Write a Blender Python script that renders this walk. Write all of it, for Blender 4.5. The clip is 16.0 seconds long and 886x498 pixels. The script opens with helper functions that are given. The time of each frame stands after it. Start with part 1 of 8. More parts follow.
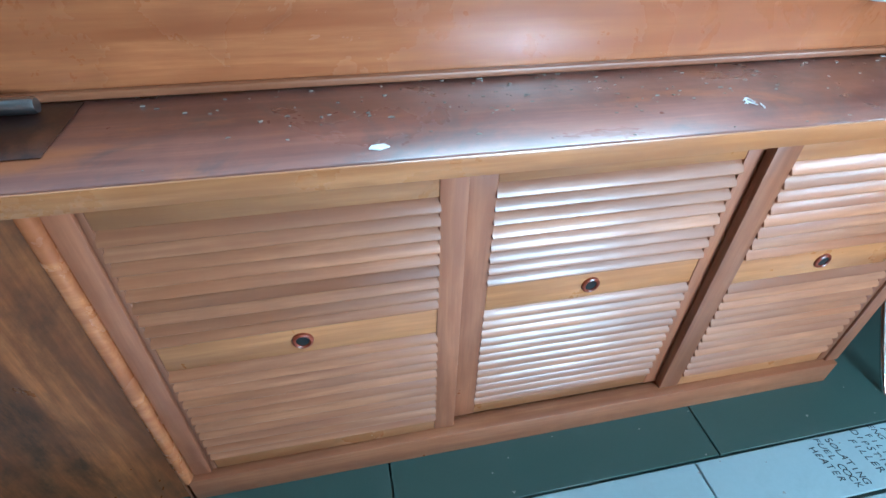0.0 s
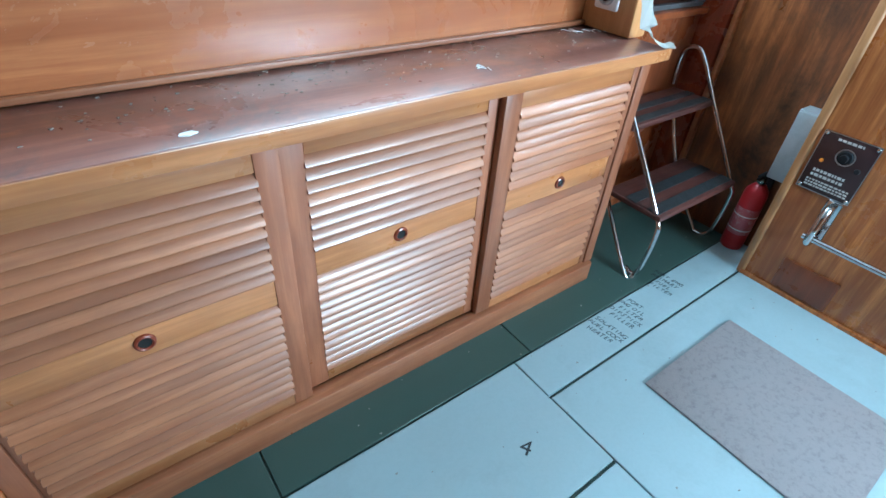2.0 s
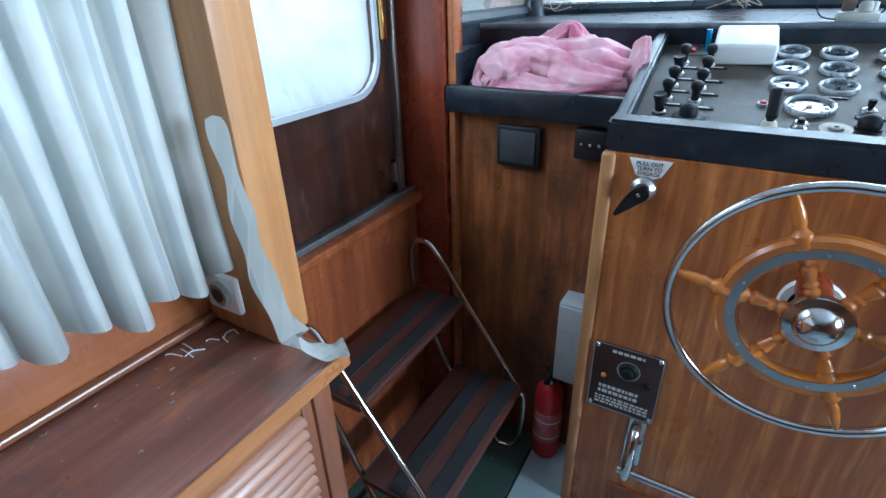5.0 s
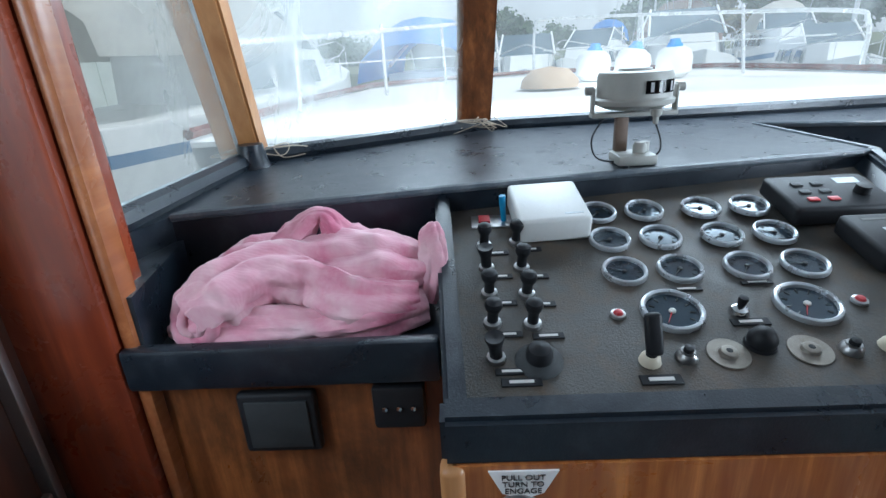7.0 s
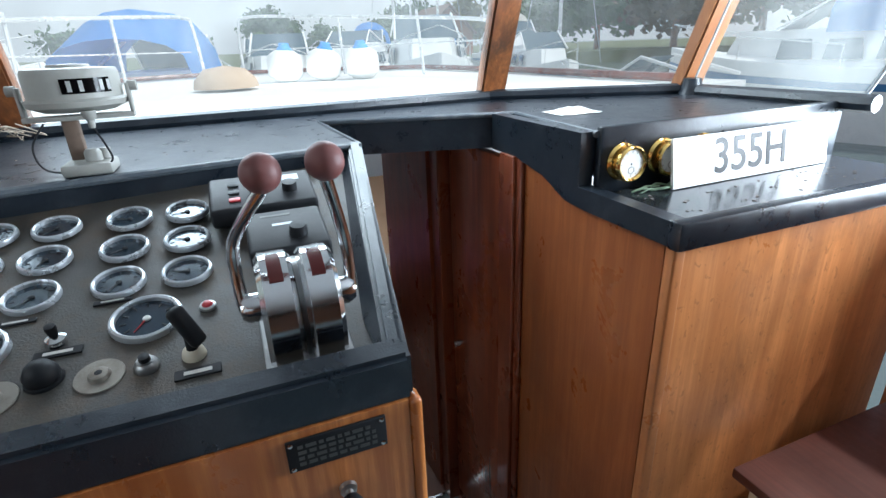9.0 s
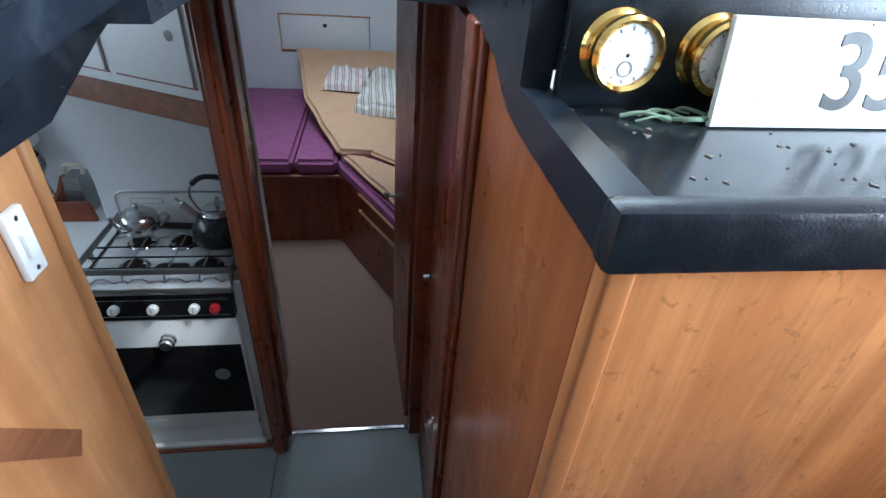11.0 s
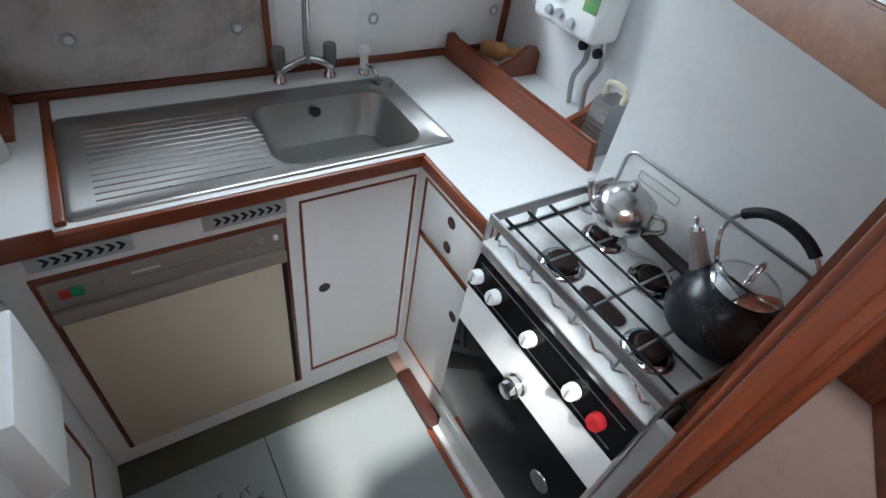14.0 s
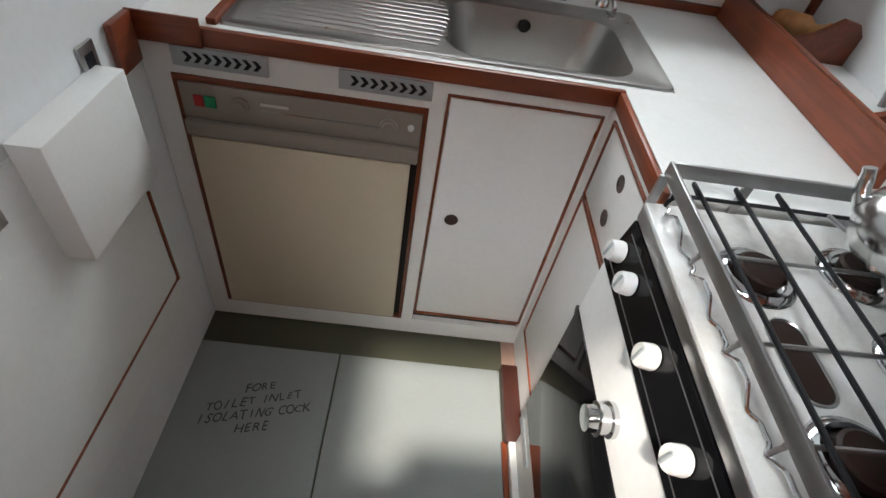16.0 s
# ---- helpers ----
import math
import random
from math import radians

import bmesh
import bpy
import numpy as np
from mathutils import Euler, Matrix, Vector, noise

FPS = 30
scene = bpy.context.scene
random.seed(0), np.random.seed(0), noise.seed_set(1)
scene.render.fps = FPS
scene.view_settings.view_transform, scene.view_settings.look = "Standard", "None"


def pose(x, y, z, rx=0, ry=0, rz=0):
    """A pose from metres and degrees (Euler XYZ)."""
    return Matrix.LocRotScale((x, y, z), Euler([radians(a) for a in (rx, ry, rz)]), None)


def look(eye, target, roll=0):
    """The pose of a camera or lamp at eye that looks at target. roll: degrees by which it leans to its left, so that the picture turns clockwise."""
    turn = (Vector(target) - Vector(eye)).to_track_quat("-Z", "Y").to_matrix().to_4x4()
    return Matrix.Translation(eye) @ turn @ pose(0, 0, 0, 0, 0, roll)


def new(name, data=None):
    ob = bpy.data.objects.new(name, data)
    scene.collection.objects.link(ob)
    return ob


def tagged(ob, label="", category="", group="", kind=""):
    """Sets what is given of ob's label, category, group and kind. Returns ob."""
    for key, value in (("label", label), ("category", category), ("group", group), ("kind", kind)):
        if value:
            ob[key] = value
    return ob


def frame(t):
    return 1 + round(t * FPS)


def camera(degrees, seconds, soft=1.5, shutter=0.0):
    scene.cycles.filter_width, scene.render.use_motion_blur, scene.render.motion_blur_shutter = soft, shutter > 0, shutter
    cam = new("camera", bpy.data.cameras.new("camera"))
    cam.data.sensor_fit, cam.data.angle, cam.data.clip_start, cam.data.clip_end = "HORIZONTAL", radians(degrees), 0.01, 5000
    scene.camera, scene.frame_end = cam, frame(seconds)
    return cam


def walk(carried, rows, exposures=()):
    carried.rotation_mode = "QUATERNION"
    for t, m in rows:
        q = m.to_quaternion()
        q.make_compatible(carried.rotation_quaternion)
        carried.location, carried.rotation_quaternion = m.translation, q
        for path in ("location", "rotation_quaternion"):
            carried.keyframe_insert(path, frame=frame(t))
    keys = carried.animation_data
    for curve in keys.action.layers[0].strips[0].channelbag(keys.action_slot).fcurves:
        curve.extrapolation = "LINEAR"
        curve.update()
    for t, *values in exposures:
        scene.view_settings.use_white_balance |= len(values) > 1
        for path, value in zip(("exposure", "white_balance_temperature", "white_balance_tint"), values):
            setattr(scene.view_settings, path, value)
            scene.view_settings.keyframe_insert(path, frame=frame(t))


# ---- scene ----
cam = camera(82.4, 16.0, soft=1.5)
PATH = [
    (0, (0.836, 0.384, 1.115), (1.185, 1.884, -0.161), 1.7),
    (0.5, (0.788, 0.333, 1.117), (1.389, 1.78, -0.126), 1.2),
    (1, (0.773, 0.29, 1.13), (1.588, 1.658, -0.08), 2.4),
    (1.5, (0.763, 0.247, 1.124), (1.707, 1.534, -0.082), 4.3),
    (2, (0.758, 0.225, 1.127), (1.768, 1.458, -0.082), 4.7),
    (2.5, (0.812, 0.218, 1.135), (1.896, 1.409, -0.05), 2.6),
    (3, (0.964, 0.236, 1.157), (2.084, 1.47, 0.051), 0.9),
    (3.2, (1.05, 0.237, 1.166), (2.176, 1.503, 0.104), 0.4),
    (5.3, (1.693, 0.489, 1.318), (3.271, 1.342, 0.433), -0.8),
    (5.5, (1.774, 0.488, 1.33), (3.4, 1.286, 0.48), -0.5),
    (5.8, (1.869, 0.527, 1.373), (3.596, 1.104, 0.547), -2.2),
    (6, (1.931, 0.543, 1.375), (3.692, 1.063, 0.582), -1.3),
    (6.5, (2.061, 0.638, 1.402), (3.9, 0.899, 0.661), -2.2),
    (7, (2.126, 0.664, 1.431), (3.993, 0.741, 0.718), -3.4),
    (7.5, (2.164, 0.607, 1.435), (4.026, 0.431, 0.727), -4.3),
    (8, (2.138, 0.469, 1.437), (3.966, 0.049, 0.743), -4.6),
    (8.5, (2.092, 0.257, 1.417), (3.876, -0.308, 0.713), -4.3),
    (8.7, (2.077, 0.168, 1.406), (3.831, -0.475, 0.69), -3.5),
    (10.8, (2.4, -0.463, 1.283), (4.062, -0.831, 0.234), 3.2),
    (11, (2.431, -0.491, 1.252), (4.071, -0.751, 0.136), 4.4),
    (11.5, (2.547, -0.466, 1.193), (4.122, -0.504, -0.039), 5.8),
    (12, (2.738, -0.369, 1.121), (4.267, -0.112, -0.142), 6.0),
    (12.5, (2.951, -0.292, 1.038), (4.37, 0.28, -0.25), 7.0),
    (13, (3.099, -0.263, 0.983), (4.408, 0.48, -0.333), 9.3),
    (13.5, (3.207, -0.193, 0.915), (4.365, 0.719, -0.437), 10.0),
    (14, (3.246, -0.128, 0.879), (4.161, 1.018, -0.48), 10.6),
    (14.5, (3.301, -0.126, 0.793), (4.009, 1.154, -0.569), 10.6),
    (15, (3.341, -0.107, 0.789), (3.93, 1.199, -0.607), 9.9),
    (15.5, (3.384, -0.097, 0.759), (3.758, 1.245, -0.676), 10.8),
    (16, (3.482, -0.115, 0.597), (3.632, 1.293, -0.815), 11.3),
]
walk(cam, [(t, look(eye, target, roll)) for t, eye, target, roll in PATH],
     exposures=[(0, 1.3, 4650, -7), (1.0, 1.35, 4900, -7), (2.0, 1.3, 4950, -6), (3.2, 0.95, 4950, -3), (5.3, 0.3, 5250, 6), (7.0, -0.05, 5700, 8), (8.7, 0.05, 5950, 9), (10.8, 0.35, 5700, 8), (11.5, 0.6, 5050, 2), (12.0, 0.65, 5100, 3), (12.5, 0.7, 4900, 1), (13.0, 0.95, 5500, 7), (13.5, 1.1, 5950, 9), (14.0, 1.65, 6150, 9), (14.5, 1.55, 6800, 12), (16.0, 1.6, 6900, 12)])

# ---- world and light ----
world = bpy.data.worlds.new("overcast_sky")
scene.world = world
world.use_nodes = True
wn, wl = world.node_tree.nodes, world.node_tree.links
sky = wn.new("ShaderNodeTexSky")
sky.sky_type, sky.sun_disc = "NISHITA", False
sky.sun_elevation, sky.sun_rotation = radians(57), radians(205.6)
sky.air_density, sky.dust_density = 1.0, 4.0
wn["Background"].inputs[1].default_value = 0.15
soft_sky = wn.new("ShaderNodeMix")
soft_sky.data_type = "RGBA"
soft_sky.inputs[0].default_value = 0.7
soft_sky.inputs[7].default_value = (4.5, 4.6, 4.8, 1)
wl.new(sky.outputs[0], soft_sky.inputs[6])
wl.new(soft_sky.outputs[2], wn["Background"].inputs[0])
sun = new("sun", bpy.data.lights.new("sun", "SUN"))
sun.data.energy, sun.data.angle, sun.data.color = 2.4, radians(2.5), (1, 0.95, 0.87)
sun.matrix_world = look((-2.8, -5.85, 10), (0, 0, 0))


def window_light(name, x, y, z, target, w, h, watts):
    lamp = new(name, bpy.data.lights.new(name, "AREA"))
    lamp.data.shape, lamp.data.size, lamp.data.size_y, lamp.data.energy = "RECTANGLE", w, h, watts
    lamp.data.color = (0.85, 0.94, 1.0)
    lamp.matrix_world = look((x, y, z), target)
    return lamp


window_light("daylight_port", 1.75, 1.85, 1.95, (1.6, 0.2, 0.7), 1.4, 0.6, 26)
window_light("daylight_starboard", 2.35, -2.1, 1.35, (2.6, 0.3, 1.5), 0.9, 0.75, 105)
window_light("daylight_windscreen", 4.3, -0.15, 2.25, (2.2, 0.2, 0.8), 2.4, 0.7, 80)
# fill lamp in an added roof opening above the companionway
window_light("fill_companionway", 3.02, -0.9, 2.02, (4.15, 0.35, 0.45), 0.66, 0.42, 3.6).data.spread = radians(60)
# fill lamp in a side opening added to the galley
window_light("fill_galley", 3.75, 1.35, 0.79, (3.75, 0.5, 0.25), 0.85, 0.25, 3.4)
# fill lamp over the berth, in an added deckhead opening
window_light("fill_fore_cabin", 5.55, -0.2, 1.15, (5.85, -0.6, -0.1), 0.65, 0.65, 14)


# ---- mesh helpers ----
def box(bm, lo, hi, bevel=0.0, seg=2):
    made = bmesh.ops.create_cube(bm, size=1)
    vs = made["verts"]
    lo, hi = Vector(lo), Vector(hi)
    for v in vs:
        v.co = Vector([lo[i] + (v.co[i] + 0.5) * (hi[i] - lo[i]) for i in range(3)])
    if bevel:
        es = list({e for v in vs for e in v.link_edges})
        bmesh.ops.bevel(bm, geom=es, offset=bevel, segments=seg, affect="EDGES", profile=0.5)
    return bm


def boxes(*items, bevel=0.0):
    bm = bmesh.new()
    for lo, hi in items:
        box(bm, lo, hi, bevel)
    return bm


def one(lo, hi, bevel=0.0, seg=2):
    return box(bmesh.new(), lo, hi, bevel, seg)


def ring_faces(bm, rings, closed=True, caps=True):
    rows = [[bm.verts.new(p) for p in r] for r in rings]
    for a, b in zip(rows, rows[1:]):
        n = len(a)
        for i in range(n if closed else n - 1):
            j = (i + 1) % n
            bm.faces.new((a[i], a[j], b[j], b[i]))
    if caps and closed:
        bm.faces.new(rows[0][::-1])
        bm.faces.new(rows[-1])
    return bm


def tube(bm, pts, r, n=10, closed=False):
    """A round bar along points; r a number or one radius a point."""
    pts = [Vector(p) for p in pts]
    rr = r if isinstance(r, (list, tuple)) else [r] * len(pts)
    rings, up = [], None
    for i, p in enumerate(pts):
        if closed:
            d = pts[(i + 1) % len(pts)] - pts[i - 1]
        else:
            d = pts[min(i + 1, len(pts) - 1)] - pts[max(i - 1, 0)]
        d.normalize()
        if up is None:
            up = d.orthogonal().normalized()
        up = (up - d * up.dot(d)).normalized()
        side = d.cross(up)
        rings.append([p + rr[i] * (math.cos(2 * math.pi * k / n) * up + math.sin(2 * math.pi * k / n) * side) for k in range(n)])
    if closed:
        rings.append(rings[0])
    return ring_faces(bm, rings, caps=not closed)


def lathe(bm, profile, m=None, n=24):
    """profile: (radius, height) up the z axis; m: its pose."""
    m = m or Matrix()
    rings = [[m @ Vector((max(r, 0.0001) * math.cos(2 * math.pi * k / n), max(r, 0.0001) * math.sin(2 * math.pi * k / n), h)) for k in range(n)] for r, h in profile]
    return ring_faces(bm, rings, caps=profile[0] != profile[-1])


def prism(bm, poly, axis, lo, hi):
    """A polygon pushed along an axis: poly holds the two other coordinates in xyz order."""
    def at(p, v):
        q = list(p)
        q.insert(axis, v)
        return q
    return ring_faces(bm, [[at(p, lo) for p in poly], [at(p, hi) for p in poly]])


def smooth_curve(pts, steps=6):
    pts = [Vector(p) for p in pts]
    out = []
    for i in range(len(pts) - 1):
        p0, p1, p2, p3 = pts[max(i - 1, 0)], pts[i], pts[i + 1], pts[min(i + 2, len(pts) - 1)]
        for k in range(steps):
            t = k / steps
            out.append(0.5 * (2 * p1 + (p2 - p0) * t + (2 * p0 - 5 * p1 + 4 * p2 - p3) * t * t + (3 * p1 - p0 - 3 * p2 + p3) * t ** 3))
    return out + [pts[-1]]


def mesh_of(name, bm, material, smooth=True):
    bmesh.ops.recalc_face_normals(bm, faces=bm.faces[:])
    me = bpy.data.meshes.new(name)
    if smooth:
        for f in bm.faces:
            f.smooth = True
        for e in bm.edges:
            if len(e.link_faces) == 2 and e.calc_face_angle(0) > radians(38):
                e.smooth = False
    bm.to_mesh(me)
    bm.free()
    if material:
        me.materials.append(material)
    return me


def part(name, bm, material, parent, label="", smooth=True):
    ob = new(name, mesh_of(name, bm, material, smooth))
    if parent:
        ob.parent = parent
        ob.matrix_parent_inverse = base_of(parent).inverted()
    if label:
        ob["label"] = label
    return ob


BASES = {}


def base_of(ob):
    return BASES.get(ob.name, Matrix())


def shared(name, mesh, parent, m):
    ob = new(name, mesh)
    ob.parent = parent
    ob.matrix_parent_inverse = base_of(parent).inverted()
    ob.matrix_basis = m
    return ob


def thing(name, base, label, category, group="", kind=""):
    ob = new(name)
    ob.empty_display_size = 0.05
    ob.location = base
    BASES[ob.name] = Matrix.Translation(base)
    return tagged(ob, label, category, group, kind)


def structure(name, bm, material, label="", category="", smooth=False):
    ob = new(name, mesh_of(name, bm, material, smooth))
    return tagged(ob, label, category, "", "structure")


def single(name, bm, material, label, category, group="", smooth=True):
    return tagged(new(name, mesh_of(name, bm, material, smooth)), label, category, group)


# ---- materials ----
def node_mat(name):
    m = bpy.data.materials.new(name)
    m.use_nodes = True
    return m, m.node_tree.nodes, m.node_tree.links, m.node_tree.nodes["Principled BSDF"]


def coords(n, l, scale, rnd=True):
    tc, mp = n.new("ShaderNodeTexCoord"), n.new("ShaderNodeMapping")
    mp.inputs["Scale"].default_value = scale
    l.new(tc.outputs["Object"], mp.inputs["Vector"])
    if rnd:
        info, mul, cm = n.new("ShaderNodeObjectInfo"), n.new("ShaderNodeMath"), n.new("ShaderNodeCombineXYZ")
        mul.operation, mul.inputs[1].default_value = "MULTIPLY", 37.0
        l.new(info.outputs["Random"], mul.inputs[0])
        for i in range(3):
            l.new(mul.outputs[0], cm.inputs[i])
        l.new(cm.outputs[0], mp.inputs["Location"])
    return mp.outputs[0]


def noise_tex(n, l, vec, scale, detail=4, rough=0.6, dist=0.0):
    t = n.new("ShaderNodeTexNoise")
    t.inputs["Scale"].default_value, t.inputs["Detail"].default_value = scale, detail
    t.inputs["Roughness"].default_value, t.inputs["Distortion"].default_value = rough, dist
    l.new(vec, t.inputs["Vector"])
    return t.outputs["Fac"]


def ramp(n, l, fac, stops):
    r = n.new("ShaderNodeValToRGB")
    while len(r.color_ramp.elements) < len(stops):
        r.color_ramp.elements.new(0.5)
    for e, (p, c) in zip(r.color_ramp.elements, stops):
        e.position, e.color = p, (*c, 1) if len(c) == 3 else c
    l.new(fac, r.inputs[0])
    return r.outputs[0]


def mixed(n, l, fac, a, b, blend="MIX"):
    m = n.new("ShaderNodeMix")
    m.data_type, m.blend_type = "RGBA", blend
    for sock, v in ((0, fac), (6, a), (7, b)):
        if isinstance(v, (int, float)):
            m.inputs[sock].default_value = v
        elif isinstance(v, tuple):
            m.inputs[sock].default_value = (*v, 1)
        else:
            l.new(v, m.inputs[sock])
    return m.outputs[2]


def bumped(n, l, b, height, strength, dist=0.002):
    bp = n.new("ShaderNodeBump")
    bp.inputs["Strength"].default_value, bp.inputs["Distance"].default_value = strength, dist
    l.new(height, bp.inputs["Height"])
    l.new(bp.outputs[0], b.inputs["Normal"])


def wood(name, light, dark, axis, rough=0.35, stain=0.0, stain_col=(0.02, 0.014, 0.01), grain=1.0, coat=0.15, worn=None, nicks=0.0, vary=0.25):
    """Varnished timber with its grain along an axis; stain: share of dark water marks; worn: colour of rubbed patches; nicks: small dark dents."""
    m, n, l, b = node_mat(name)
    stretch = [1.0, 1.0, 1.0]
    stretch[axis] = 0.06
    v = coords(n, l, stretch)
    fine = noise_tex(n, l, v, 130, 5, 0.7)
    broad = noise_tex(n, l, v, 16, 3, 0.55, 0.6)
    c = ramp(n, l, broad, [(0.3, dark), (0.52, light), (0.72, tuple(min(1, k * 1.18) for k in light))])
    mid = noise_tex(n, l, v, 58, 3, 0.6, 0.3)
    c = mixed(n, l, ramp(n, l, mid, [(0.40, (0.55 * grain,) * 3), (0.60, (0, 0, 0))]), c, dark)
    c = mixed(n, l, ramp(n, l, fine, [(0.35, (0, 0, 0)), (0.62, (1, 1, 1))]), mixed(n, l, 0.45 * grain, c, dark), c)
    info = n.new("ShaderNodeObjectInfo")
    hue = n.new("ShaderNodeHueSaturation")
    rng = n.new("ShaderNodeMapRange")
    rng.inputs["To Min"].default_value, rng.inputs["To Max"].default_value = 1 - vary, 1 + vary
    l.new(info.outputs["Random"], rng.inputs["Value"])
    l.new(rng.outputs[0], hue.inputs["Value"])
    l.new(c, hue.inputs["Color"])
    c = hue.outputs[0]
    blot = noise_tex(n, l, coords(n, l, (1, 1, 1)), 5, 6, 0.65, 0.4)
    c = mixed(n, l, ramp(n, l, blot, [(0.35, (0, 0, 0)), (0.75, (0.3, 0.3, 0.3))]), c, tuple(k * 0.55 for k in dark))
    if stain:
        st = ramp(n, l, noise_tex(n, l, coords(n, l, (1, 1, 0.45)), 4.5, 8, 0.72, 0.5), [(0.62 - 0.3 * stain, (0, 0, 0)), (0.80 - 0.2 * stain, (1, 1, 1))])
        c = mixed(n, l, st, c, stain_col)
    if worn:
        st = ramp(n, l, noise_tex(n, l, coords(n, l, (0.7, 1.3, 1)), 5.5, 5, 0.6, 0.3), [(0.56, (0, 0, 0)), (0.68, (0.85, 0.85, 0.85))])
        c = mixed(n, l, st, c, worn)
    if nicks:
        st = ramp(n, l, noise_tex(n, l, coords(n, l, (1, 1, 0.7)), 62, 4, 0.6, 0.8), [(0.60, (0, 0, 0)), (0.67, (nicks, nicks, nicks))])
        c = mixed(n, l, st, c, tuple(k * 0.4 for k in dark))
    l.new(c, b.inputs["Base Color"])
    rr = ramp(n, l, blot, [(0.3, (rough * 0.75,) * 3), (0.7, (min(1, rough * 1.5),) * 3)])
    l.new(rr, b.inputs["Roughness"])
    b.inputs["Coat Weight"].default_value, b.inputs["Coat Roughness"].default_value = coat, 0.25
    bumped(n, l, b, fine, 0.12, 0.001)
    return m


def paint(name, col, rough=0.5, dirt=0.15, dirt_col=(0.12, 0.1, 0.08), bump=0.05, scale=6.0, metal=0.0, coat=0.0, spread=0.5):
    m, n, l, b = node_mat(name)
    v = coords(n, l, (1, 1, 1))
    big = noise_tex(n, l, v, scale, 7, 0.7, 0.3)
    fine = noise_tex(n, l, v, scale * 25, 4, 0.6)
    c = mixed(n, l, ramp(n, l, big, [(spread, (0, 0, 0)), (spread + 0.3, (dirt, dirt, dirt))]), col, dirt_col)
    c = mixed(n, l, ramp(n, l, fine, [(0.3, (0.12, 0.12, 0.12)), (0.6, (0, 0, 0))]), c, tuple(k * 0.7 for k in col))
    l.new(c, b.inputs["Base Color"])
    l.new(ramp(n, l, big, [(0.3, (rough * 0.8,) * 3), (0.75, (min(1, rough * 1.35),) * 3)]), b.inputs["Roughness"])
    b.inputs["Metallic"].default_value, b.inputs["Coat Weight"].default_value = metal, coat
    bumped(n, l, b, fine, bump * 4, 0.001)
    return m


def glass(name, tint=(1, 1, 1), haze=0.0):
    m, n, l, b = node_mat(name)
    out = n["Material Output"]
    clear, mix = n.new("ShaderNodeBsdfTransparent"), n.new("ShaderNodeMixShader")
    gloss = n.new("ShaderNodeBsdfGlossy")
    gloss.inputs["Roughness"].default_value = 0.02
    clear.inputs[0].default_value = (*tint, 1)
    lw, pw, sc = n.new("ShaderNodeLayerWeight"), n.new("ShaderNodeMath"), n.new("ShaderNodeMath")
    pw.operation, pw.inputs[1].default_value = "POWER", 6.0
    sc.operation, sc.inputs[1].default_value, sc.inputs[2].default_value = "MULTIPLY_ADD", 0.5, 0.03
    l.new(lw.outputs["Facing"], pw.inputs[0])
    l.new(pw.outputs[0], sc.inputs[0])
    l.new(sc.outputs[0], mix.inputs[0])
    l.new(clear.outputs[0], mix.inputs[1])
    l.new(gloss.outputs[0], mix.inputs[2])
    last = mix.outputs[0]
    if haze:
        d, mx = n.new("ShaderNodeBsdfTranslucent"), n.new("ShaderNodeMixShader")
        d.inputs[0].default_value = (0.74, 0.76, 0.74, 1)
        f = ramp(n, l, noise_tex(n, l, coords(n, l, (1, 1, 0.5)), 3.5, 6, 0.6, 0.8), [(0.3, (haze * 0.2,) * 3), (0.75, (haze,) * 3)])
        l.new(f, mx.inputs[0])
        l.new(last, mx.inputs[1])
        l.new(d.outputs[0], mx.inputs[2])
        last = mx.outputs[0]
    l.new(last, out.inputs[0])
    return m


MAHOG, MAHOG_D = (0.36, 0.135, 0.045), (0.20, 0.062, 0.02)
wood_cab_x = wood("cabinet_mahogany_x", (0.37, 0.15, 0.066), (0.22, 0.075, 0.032), 0, coat=0.5)
wood_cab_z = wood("cabinet_mahogany_z", (0.35, 0.135, 0.063), (0.21, 0.07, 0.032), 2, coat=0.45)
wood_slat = wood("louvre_timber", (0.43, 0.185, 0.085), (0.25, 0.09, 0.038), 0, 0.38, coat=0.45, vary=0.14)
wood_rail = wood("louvre_rail_timber", (0.45, 0.195, 0.07), (0.30, 0.11, 0.036), 0, 0.30, coat=0.5)
wood_shelf = wood("shelf_timber", (0.25, 0.105, 0.072), (0.14, 0.052, 0.038), 0, 0.30, 0.4, (0.075, 0.066, 0.066), coat=0.5, worn=(0.36, 0.125, 0.045))
wood_wall_x = wood("panel_mahogany_x", (0.44, 0.165, 0.06), (0.29, 0.09, 0.032), 0, 0.24, coat=0.4)
wood_dash_z = wood("dash_sapele_z", (0.60, 0.235, 0.065), (0.28, 0.08, 0.02), 2, 0.28, grain=1.3, vary=0.1)
wood_panel_z = wood("door_panel_mahogany", (0.31, 0.09, 0.03), (0.17, 0.042, 0.014), 2, 0.26)
wood_dark_z = wood("stained_teak_z", (0.38, 0.135, 0.04), (0.15, 0.045, 0.014), 2, 0.34, 0.72, (0.035, 0.018, 0.010))
wood_door = wood("weathered_door_timber", (0.042, 0.012, 0.006), (0.015, 0.005, 0.003), 2, 0.34, 0.22, (0.17, 0.06, 0.022), coat=0.15, vary=0.1)
wood_kick = wood("kick_board_timber", (0.05, 0.011, 0.006), (0.03, 0.007, 0.004), 1, 0.45)
wood_post = wood("corner_post_mahogany", (0.26, 0.05, 0.018), (0.13, 0.022, 0.009), 2, 0.25)
wood_light_z = wood("oak_post", (0.50, 0.25, 0.095), (0.36, 0.15, 0.05), 2, 0.4, grain=0.6)
